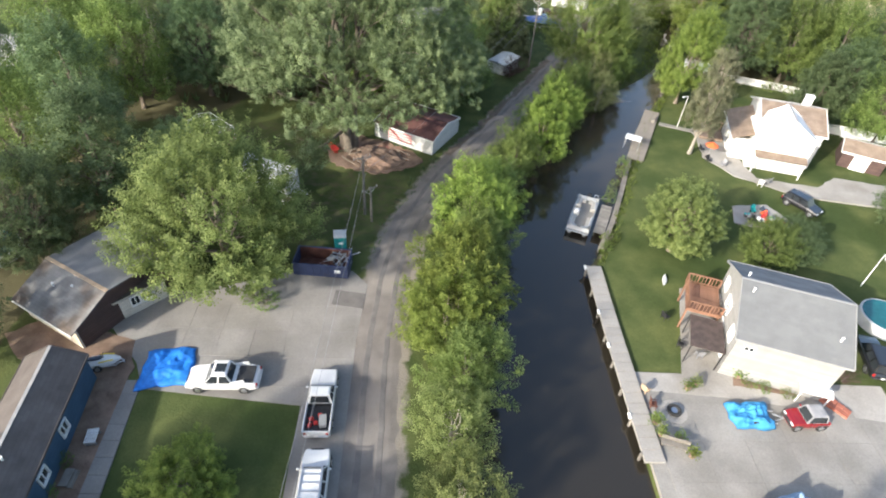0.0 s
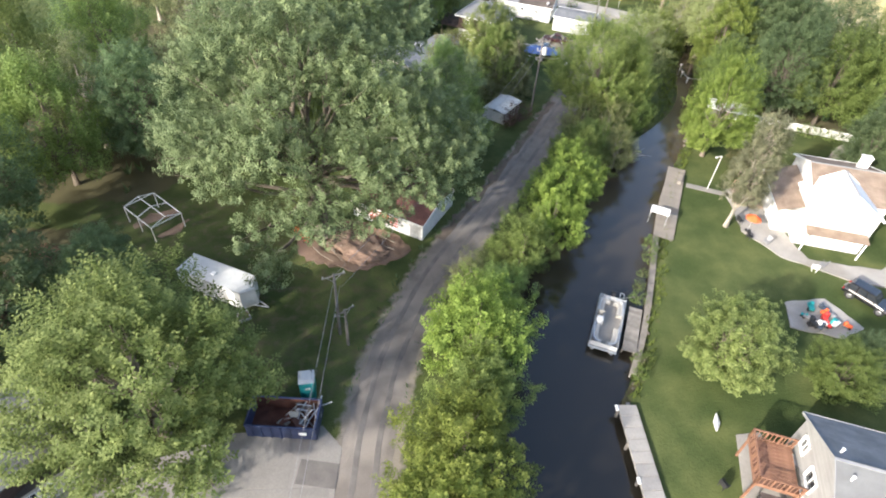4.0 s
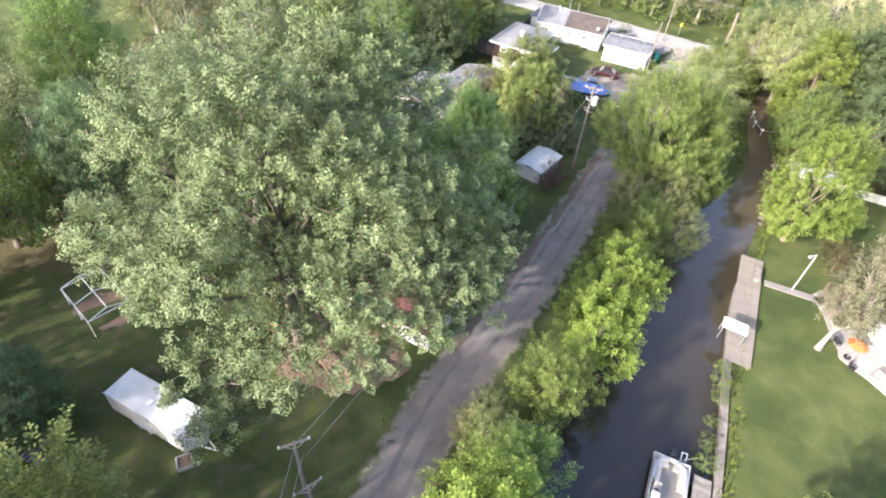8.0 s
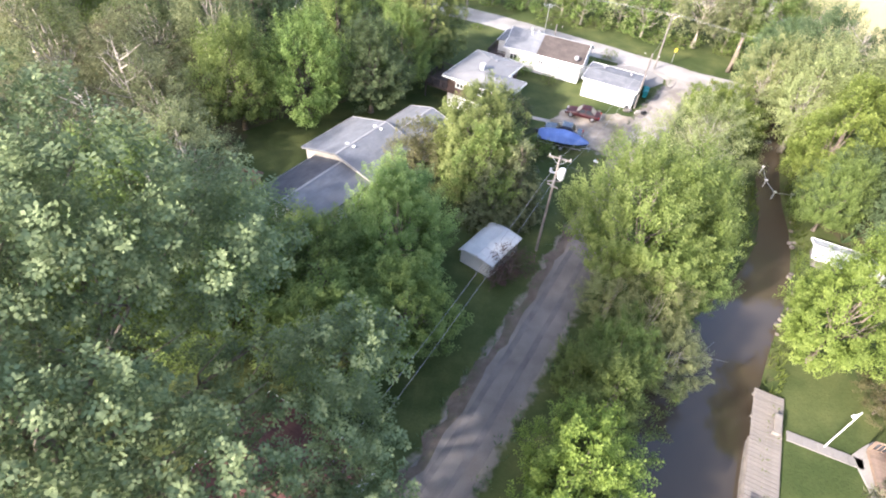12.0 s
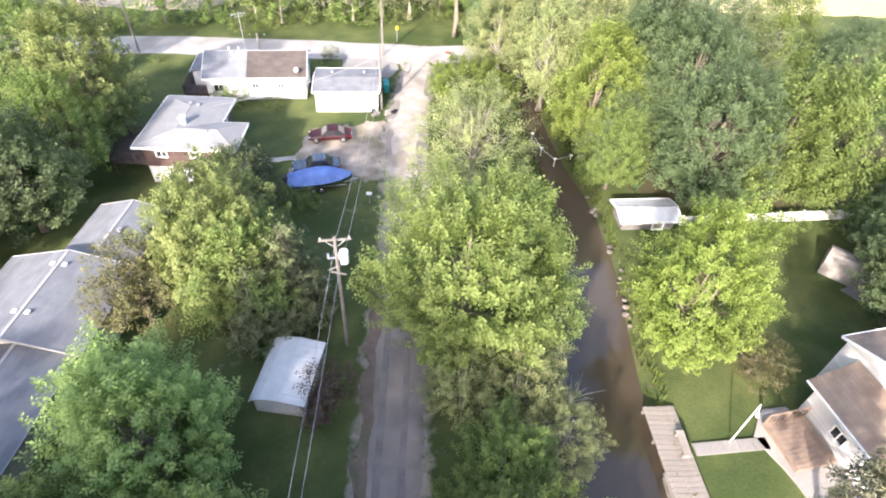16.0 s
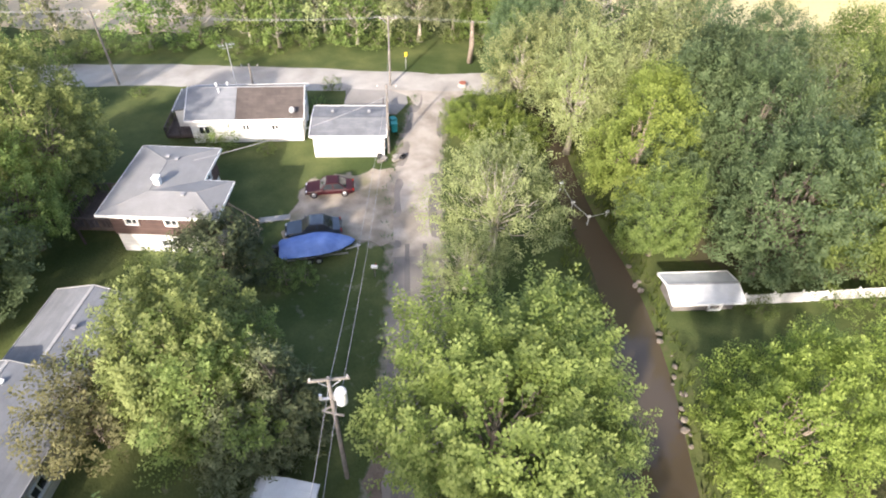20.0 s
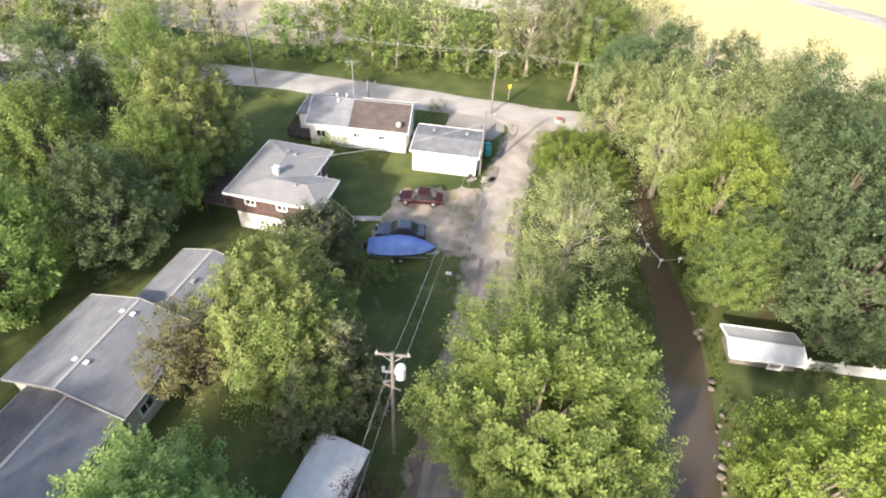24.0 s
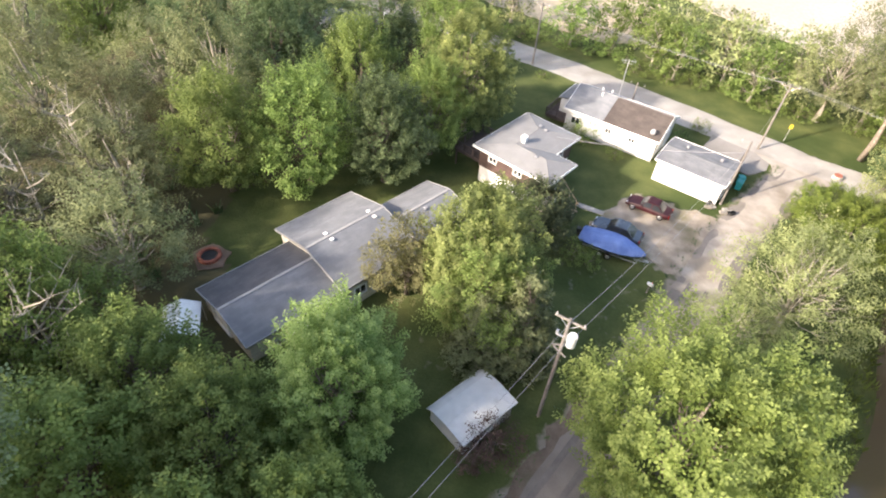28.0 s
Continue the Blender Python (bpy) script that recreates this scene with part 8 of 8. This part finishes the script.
# trees and thickets on the bank between lane and canal
BANK = [("bank_dark", 3.4, 15.5, 6.0, 3.0), ("bank_dark", 2.9, 20.5, 6.5, 3.0), ("bank_dull", 4.0, 24.5, 7.5, 3.2), ("bank", 2.8, 29.2, 7.8, 3.7), ("bank", 3.9, 33.8, 8.6, 3.8), ("bank_dull", 5.4, 38.8, 7.6, 3.4), ("bank", 5.4, 43.8, 8.8, 3.9),
        ("bank_dull", 7.6, 48.4, 6.4, 2.9), ("bank_pale", 5.9, 51.6, 5.0, 2.3), ("bank_dull", 11.0, 55.0, 6.8, 2.8), ("bank", 14.8, 59.8, 8.0, 3.1), ("bank", 16.8, 64.4, 8.6, 3.2), ("bank_dull", 19.8, 69.4, 8.0, 3.0), ("bank_dull", 21.6, 73.8, 6.5, 2.5), ("bank_pale", 24.6, 77.4, 8.0, 2.8), ("bank_pale", 25.4, 73.8, 5.6, 2.5), ("bank_dull", 28.2, 81.0, 8.0, 2.9), ("bank_pale", 22.0, 79.4, 7.0, 2.6), ("bank_dull", 18.6, 72.6, 5.4, 2.0)]
for i, (k, x, y, h, r) in enumerate(BANK):
    tree(k, x, y, h, r, "bright bushy tree on the canal bank" if k == "bank" else "pale grey-green bushy tree on the canal bank" if k == "bank_pale" else "dull green bushy tree on the canal bank", i * 73, "bank_tree", group="trees on the canal bank")
# single trees round the houses; those at y below 10 are unseen, added to throw shade
WEST_TREES = [('wood_a', -33.5, 37.5, 13, 4.6), ('wood_b', -35.0, 27.0, 12, 4.4), ('wood_b', -30.5, 45.5, 14, 5.0), ('wood_a', -25.0, 50.0, 9.0, 3.6), ('wood_c', -38.5, 48.0, 15, 5.2),
        ('wood_b', -38.6, 58.6, 15, 5.0), ('wood_c', -36.5, 68, 15, 5.4), ('wood_a', -29, 72.5, 15, 5.4), ('wood_b', -20, 71, 14, 5.0), ('wood_c', -14.6, 73.5, 15, 5.2),
        ('wood_c', -15.5, 82.5, 13, 4.8), ('wood_e', -15.0, 90.4, 10.0, 4.8), ('wood_e', -19.6, 97.0, 11.0, 5.0), ('wood_e', -25.0, 104.0, 11.5, 5.0), ('wood_e', -27.0, 93.0, 11.0, 5.0), ('wood_b', -20.5, 2.5, 11.5, 4.4), ('wood_c', -30.5, 4.0, 17, 6.0),
        ('bank', -14.2, 16.6, 4.6, 2.6)]
MIDDLE_TREES = [('wood_c', -6.5, 74.5, 11.5, 5.0), ('wood_c', 1.2, 72.4, 9.5, 4.4), ('wood_c', 6.0, 75.6, 8.6, 3.9), ('wood_c', -0.8, 79.0, 9.6, 4.2), ('wood_c', -7.0, 81.0, 10.0, 4.2),
        ('wood_c', -14.2, 104.0, 12.6, 5.0), ('wood_c', -7.6, 107.2, 12.6, 5.2), ('wood_b', -0.8, 109.8, 11.5, 4.4), ('wood_c', 2.4, 116.0, 11.0, 4.2), ('wood_c', -6.0, 118.5, 13.0, 4.8), ('wood_a', 25.0, 8.6, 8.5, 3.4),
        ('wood_c', -12.0, 5.6, 12.5, 4.6)]
EAST_TREES = [('wood_b', 38.2, 42.2, 5.0, 2.6), ('wood_c', 35.2, 41.2, 5.5, 2.9), ('wood_a', 54.0, 47.5, 9, 4.0), ('wood_c', 46.4, 93.6, 9.0, 3.2), ('wood_a', 52.4, 88.2, 14.5, 6.1),
        ('wood_c', 58.2, 85.8, 14.0, 5.8), ('wood_a', 55.6, 95.0, 16.0, 5.6), ('wood_c', 63.8, 83.4, 14.0, 5.8), ('wood_b', 47.6, 94.8, 9.0, 3.4), ('wood_b', 61.6, 76.4, 8.0, 3.0),
        ('wood_a', 58.6, 72.6, 13, 4.8), ('wood_c', 62.0, 66.0, 13, 4.8), ('wood_b', 54.6, 70.6, 11, 3.8)]
CREEK_TREES = [('wood_d', 49.6, 109.0, 13.0, 4.4), ('wood_b', 57, 122, 13, 4.6), ('wood_a', 62, 118, 13.5, 4.8), ('wood_b', 66.5, 111.5, 13.5, 4.8), ('wood_a', 71, 106, 13.5, 5.0),
        ('wood_c', 77, 101, 13.5, 5.0), ('wood_d', 53.0, 114.6, 12.5, 4.4), ('wood_a', 56.0, 127.4, 10.0, 4.2), ('wood_c', 52.6, 122.8, 9.5, 3.6), ('wood_d', 61.5, 110.5, 13.5, 4.6),
        ('lime_tall', 47.6, 98.8, 14.5, 4.4), ('wood_b', 53.0, 100.0, 14, 4.6), ('wood_d', 53.4, 104.0, 14, 4.4), ('wood_b', 56.0, 100.5, 15.5, 5.2), ('wood_d', 57.4, 109.5, 14, 4.6),
        ('bank', 42.2, 110.4, 6.4, 3.6), ('bank_pale', 38.6, 107.2, 4.8, 3.0), ('wood_d', 49.0, 117.4, 11.0, 4.2), ('wood_a', 51.4, 122.4, 11.5, 4.2), ('bank', 41.6, 115.0, 4.8, 2.8)]
SINGLES = WEST_TREES + MIDDLE_TREES + EAST_TREES + CREEK_TREES
for i, (k, x, y, h, r) in enumerate(SINGLES):
    tree(k, x, y, h, r, {"wood_d": "grey-green slender tree with pale branches", "wood_e": "dull grey-olive tree with pale branches", "lime_tall": "lime-green tree among darker ones"}.get(k, "full dark green broadleaf tree" if k in ("wood_a", "wood_b") else "mid-green broadleaf tree in full leaf"), i * 67, group="broadleaf trees")
# woods, and the row beyond the road
rw = random.Random(31)
placed = [(x, y) for _, x, y, _, _ in SINGLES]
count = 0
for area, gap, tries in ((WOODS[0], 7.6, 1500), (WOODS[1], 8.0, 1500), (WOODS[2], 8.5, 300), ([(-40, 170), (-10, 158), (13, 149.5), (32, 142.0), (62, 132.0), (64, 140), (50, 147), (30, 152), (10, 155), (-30, 174)], 3.5, 2600), ([(80, 70), (66, 52), (60, 44), (66, 36), (80, 44)], 8, 120)):
    for _ in range(tries):
        x, y = rw.uniform(-72, 97), rw.uniform(-5, 178)
        if not inside(np.array([x]), np.array([y]), area)[0]:
            continue
        if any((x - a) ** 2 + (y - b) ** 2 < gap * gap for a, b in placed) or (abs(x + 15.4) < 7 and abs(y - 142) < 5) or (abs(x + 62) < 8 and abs(y - 80) < 6):
            continue
        placed.append((x, y))
        far = y > 140
        k = rw.choice(("wood_a", "wood_b", "wood_c", "wood_c", "wood_e") if not far else ("row", "row", "row_grey"))
        h = rw.uniform(11.0, 17.5) if not far else rw.uniform(7, 10)
        tree(k, x, y, h, rw.uniform(4.6, 6.0) if not far else rw.uniform(3.2, 4.4), {"wood_d": "grey-green slender tree with pale branches", "wood_e": "dull grey-olive tree with pale branches"}.get(k, "tall broadleaf woodland tree in leaf" if not far else "roadside tree in an open row"), rw.uniform(0, 360), group="woodland trees" if not far else "roadside trees")
        count += 1
# dead grey trees
for i, (x, y, h) in enumerate(((-21.6, 96.5, 12.0), (-12.6, 81.0, 11.0), (-23, 92.0, 10.5), (57.0, 116.0, 12.0))):
    rd = random.Random(50 + i)
    dt = thing("dead_tree", "leafless grey dead tree with fine twigs", "tree", x, y, -0.05, 0)
    bm = bmesh.new()
    tube(bm, [Vector((0, 0, -0.2)), Vector((0.1, 0, h * 0.4)), Vector((rd.uniform(-0.5, 0.5), 0.2, h))], [0.15, 0.10, 0.02], 7)
    part("trunk", bm, BARK_PALE, dt, smooth=True)
    for k in range(16):
        bm = bmesh.new()
        z = h * rd.uniform(0.35, 0.95)
        a = rd.uniform(0, 6.28)
        l = rd.uniform(1.0, 3.2)
        s0 = Vector((0, 0, z))
        e0 = s0 + Vector((math.cos(a) * l, math.sin(a) * l, l * 0.7))
        tube(bm, [s0, s0.lerp(e0, 0.5) + Vector((0, 0, -0.1)), e0], [0.07, 0.045, 0.015], 5)
        for q in range(4):
            m0 = s0.lerp(e0, rd.uniform(0.4, 1))
            tube(bm, [m0, m0 + Vector((rd.uniform(-1, 1), rd.uniform(-1, 1), rd.uniform(0, 1))) * 0.9], [0.03, 0.008], 4)
        part("branch", bm, BARK_PALE, dt)

fbr = thing("fallen_tree_top", "pale dead branches fallen into the creek", "branch", 28.2, 76.4, WATER_Z - 0.1, 10)
rq = random.Random(77)
bm = bmesh.new()
tube(bm, [Vector((-2.0, 0, 0.6)), Vector((0, 0.1, 0.5)), Vector((1.6, 0, 0.5))], [0.10, 0.07, 0.03], 6)
part("stem", bm, BARK_PALE, fbr)
bm = bmesh.new()
for k in range(22):
    a = rq.uniform(-0.7, 0.7)
    s0 = Vector((rq.uniform(-1.5, 1.2), 0.05, 0.5))
    l = rq.uniform(0.9, 2.2)
    e0 = s0 + Vector((math.cos(a) * l, math.sin(a) * l, rq.uniform(0.1, 0.7)))
    tube(bm, [s0, s0.lerp(e0, 0.5) + Vector((0, 0, 0.12)), e0], [0.035, 0.022, 0.008], 4)
tagged(part("twigs", bm, BARK_PALE, fbr), kind="stuff")

# rank bushes under the roadside row
for i in range(44):
    f = i / 43
    x = -34 + 98 * f + rw.uniform(-1, 1)
    y = 165.5 - 33.5 * f - 2.5 * math.sin(math.pi * f) + rw.uniform(0, 4.5)
    tree("bush", x, y, rw.uniform(1.2, 2.6), rw.uniform(1.4, 2.6), "rank roadside bush under the trees", rw.uniform(0, 360), "bush", "bush", group="roadside bushes")

# ---------------------------------------------------------------- planting, poles, wires
for x, y, s, lf in ((22.1, 25.7, 1.2, LEAF_MAPLE), (18.6, 21.6, 1.1, LEAF_BRIGHT), (19.8, 21.2, 1.0, LEAF_MAPLE), (20.4, 19.9, 1.1, LEAF_LIME), (18.5, 22.6, 1.3, LEAF_MAPLE), (26.8, 27.0, 1.2, LEAF_MAPLE), (23.0, 26.2, 1.0, LEAF_GREY)):
    pot_plant(x, y, s, 0, leaf=lf)
for i, (x, y, h, r) in enumerate(((28.4, 25.9, 0.8, 0.7), (30.2, 25.4, 0.7, 0.6), (27.3, 26.3, 0.6, 0.5), (21.8, 51.0, 1.0, 0.9), (22.4, 52.6, 0.9, 0.7), (25.2, 57.9, 1.1, 0.9), (24.6, 56.5, 0.8, 0.7), (20.1, 43.9, 1.0, 1.0), (19.4, 42.6, 0.8, 0.7), (25.7, 59.4, 0.9, 0.7), (23.3, 54.4, 0.7, 0.6), (18.4, 123.6, 2.2, 1.7), (17.2, 124.4, 1.6, 1.2), (22.1, 121.4, 1.3, 1.0), (12.5, 138.1, 0.9, 1.0), (20.0, 103.2, 1.6, 1.2), (18.6, 103.6, 2.0, 1.5), (-3.6, 101.8, 1.2, 1.0), (12.6, 107.6, 2.4, 2.0), (9.8, 108.4, 1.8, 1.8), (-23.0, 18.8, 0.8, 0.6), (-23.0, 16.6, 0.7, 0.6), (-13.0, 33.6, 1.2, 1.3), (-14.4, 34.4, 1.0, 1.2), (32.0, 130.4, 1.5, 1.2), (29.4, 127.2, 1.2, 1.0))):
    tree("bush", x, y, h * 1.15, r, "low rounded green shrub", i * 50, "shrub", "shrub", group="garden shrubs")

for i, (x, y, h, r) in enumerate(((49.6, 85.2, 1.6, 1.3), (55.4, 82.6, 1.8, 1.6), (58.4, 81.4, 1.5, 1.4), (62.6, 79.4, 2.0, 1.7))):
    tree("bush", x, y, h, r, "low green shrub before the white fence", i * 70, "shrub", "shrub", group="garden shrubs")


def utility_pole(x, y, h, rz, arm=True, drum=False, label="weathered timber utility pole with crossarm"):
    e = thing("utility_pole", label, "utility pole", x, y, 0, rz, "utility poles")
    part("pole", rods(((0, 0, -0.2), (0, 0, h), 0.14, 0.10), n=10), WOOD_POLE, e)
    if arm:
        part("crossarm", boxes((0, 0.14, h - 0.35, 1.9, 0.1, 0.12)), WOOD_GREY, e)
        for s in (-1, 1):
            part("brace", rods(((s * 0.6, 0.14, h - 0.4), (0, 0.12, h - 1.0), 0.025)), STEEL, e)
    for s in (-0.85, 0.0, 0.85):
        part("insulator", rods(((s, 0.14, h - 0.3), (s, 0.14, h - 0.12), 0.05), n=8), CERAMIC, e)
    if drum:
        part("transformer", rods(((0.45, 0, h - 2.1), (0.45, 0, h - 1.2), 0.28), ((0.45, 0, h - 1.2), (0.45, 0, h - 1.12), 0.2), n=14), WHITE_METAL, e, "pale grey transformer drum")
        part("bracket", boxes((0.18, 0, h - 1.6, 0.4, 0.14, 0.5), (-0.3, 0, h - 1.7, 0.5, 0.1, 0.1), (-0.5, 0, h - 1.5, 0.14, 0.14, 0.3)), STEEL, e)
        part("lower_arm", boxes((0, 0.14, h - 2.6, 1.2, 0.08, 0.08, pose(0, 0, 0, 0, 0, 25)), (0, -0.14, h - 2.9, 1.0, 0.08, 0.08, pose(0, 0, 0, 0, 0, -20))), WOOD_GREY, e)
    return e


def wire(a, b, sag=0.7, r=0.013):
    e = thing("overhead_wire", "thin overhead power wire between poles", "wire", 0, 0, 0, 0, "overhead wires")
    a, b = Vector(a), Vector(b)
    bm = bmesh.new()
    tube(bm, [a.lerp(b, i / 12) - Vector((0, 0, sag * 4 * (i / 12) * (1 - i / 12))) for i in range(13)], [r] * 13, 5)
    part("cable", bm, GREY, e)


POLES = {"south": (-7.8, -12.0, 9.4), "lawn": (-5.6, 47.0, 7.2), "lane": (17.3, 87.5, 10.4), "garage": (32.9, 116.3, 7.4)}
utility_pole(*POLES["south"], 5)
utility_pole(*POLES["lawn"], 25)
utility_pole(-4.8, 45.8, 4.4, 40, label="short weathered pole beside the taller one")
utility_pole(*POLES["lane"], -20, True, True, "weathered utility pole with a pale transformer drum")
utility_pole(*POLES["garage"], -25, False)
utility_pole(38.6, 128.6, 8.2, -20)
utility_pole(10.7, 141.6, 8.4, -20)
utility_pole(-22, 159, 8.4, -20)
utility_pole(24.0, 133.4, 3.5, -20, False)
names_ = list(POLES)
for a, b in zip(names_, names_[1:]):
    (ax, ay, az), (bx, by, bz) = POLES[a], POLES[b]
    wire((ax + 0.1, ay, az - 0.1), (bx + 0.1, by, bz - 0.1), 0.9)
    wire((ax + 0.5, ay, az - 1.5), (bx + 0.4, by, bz - 1.3), 0.9, 0.014)
for dz, o in ((-0.1, 0.0), (-0.1, 0.8)):
    wire((-22 + o, 159, 8.4 + dz), (10.7 + o, 141.6, 8.4 + dz))
    wire((10.7 + o, 141.6, 8.4 + dz), (38.6 + o, 128.6, 8.2 + dz))
    wire((38.6 + o, 128.6, 8.2 + dz), (74 + o, 112, 8.2 + dz))
wire((32.9, 116.3, 6.2), (15.3, 116.0, 4.6), 0.5, 0.03)
wire((32.9, 116.3, 6.9), (38.6, 128.6, 6.4), 0.3)
snag = thing("ivy_snag", "pale broken tree stem wrapped in creeper", "tree stump", 50.2, 130.0, 0)
bm = bmesh.new()
tube(bm, [Vector((0, 0, -0.2)), Vector((0.1, 0, 2.5)), Vector((0, 0.1, 5.2))], [0.42, 0.32, 0.2], 9)
part("stem", bm, BARK, snag, smooth=True)
sg = thing("road_sign", "yellow diamond road sign on a post", "road sign", 42.1, 131.7, 0, 0)
part("post", rods(((0, 0, 0), (0, 0, 2.0), 0.04)), STEEL, sg)
part("plate", boxes((0, -0.05, 1.9, 0.4, 0.03, 0.55)), YELLOW, sg)
pd = thing("utility_pedestal", "round pale concrete marker disc by the junction", "marker", 46.3, 125.0, 0)
part("disc", rods(((0, 0, 0.0), (0, 0, 0.45), 0.55, 0.5), n=18), CONCRETE_PALE, pd)
part("cap", rods(((0, 0, 0.45), (0, 0, 0.52), 0.42), n=18), BRICK, pd)
mb = thing("mailbox", "small pale mailbox on a post by the lane", "mailbox", 25.0, 101.4, 0, -30)
part("post", boxes((0, 0, 0.5, 0.1, 0.1, 1.0)), WOOD_GREY, mb)
part("box", boxes((0, 0, 1.08, 0.5, 0.24, 0.26), bevel=0.05), WHITE, mb)
part("flag", boxes((0.1, 0.14, 1.2, 0.05, 0.02, 0.2)), RED, mb)
# pale pipe barrier across the creek
cb = thing("pipe_barrier", "white pipe barrier across the creek", "barrier", 0, 0, 0)
for a, b in (((44.7, 99.4, 0.2), (44.6, 101.6, 0.2)), ((44.6, 101.6, 0.2), (45.4, 104.4, 0.2)), ((44.7, 99.4, 0.2), (46.6, 99.2, 0.2))):
    part("pipe", rods((a, b, 0.035)), STEEL, cb)
for x, y in ((44.7, 99.4), (44.6, 101.6), (45.4, 104.4), (46.6, 99.2)):
    part("post", rods(((x, y, -1.4), (x, y, 0.35), 0.06)), WHITE_METAL, cb)
    part("float", boxes((x, y, 0.3, 0.36, 0.24, 0.16), bevel=0.04), WHITE, cb)
tree("purple", 35.7, 26.8, 1.5, 0.9, "dark red-leaved shrub by the brick steps", 20, "shrub", "shrub")
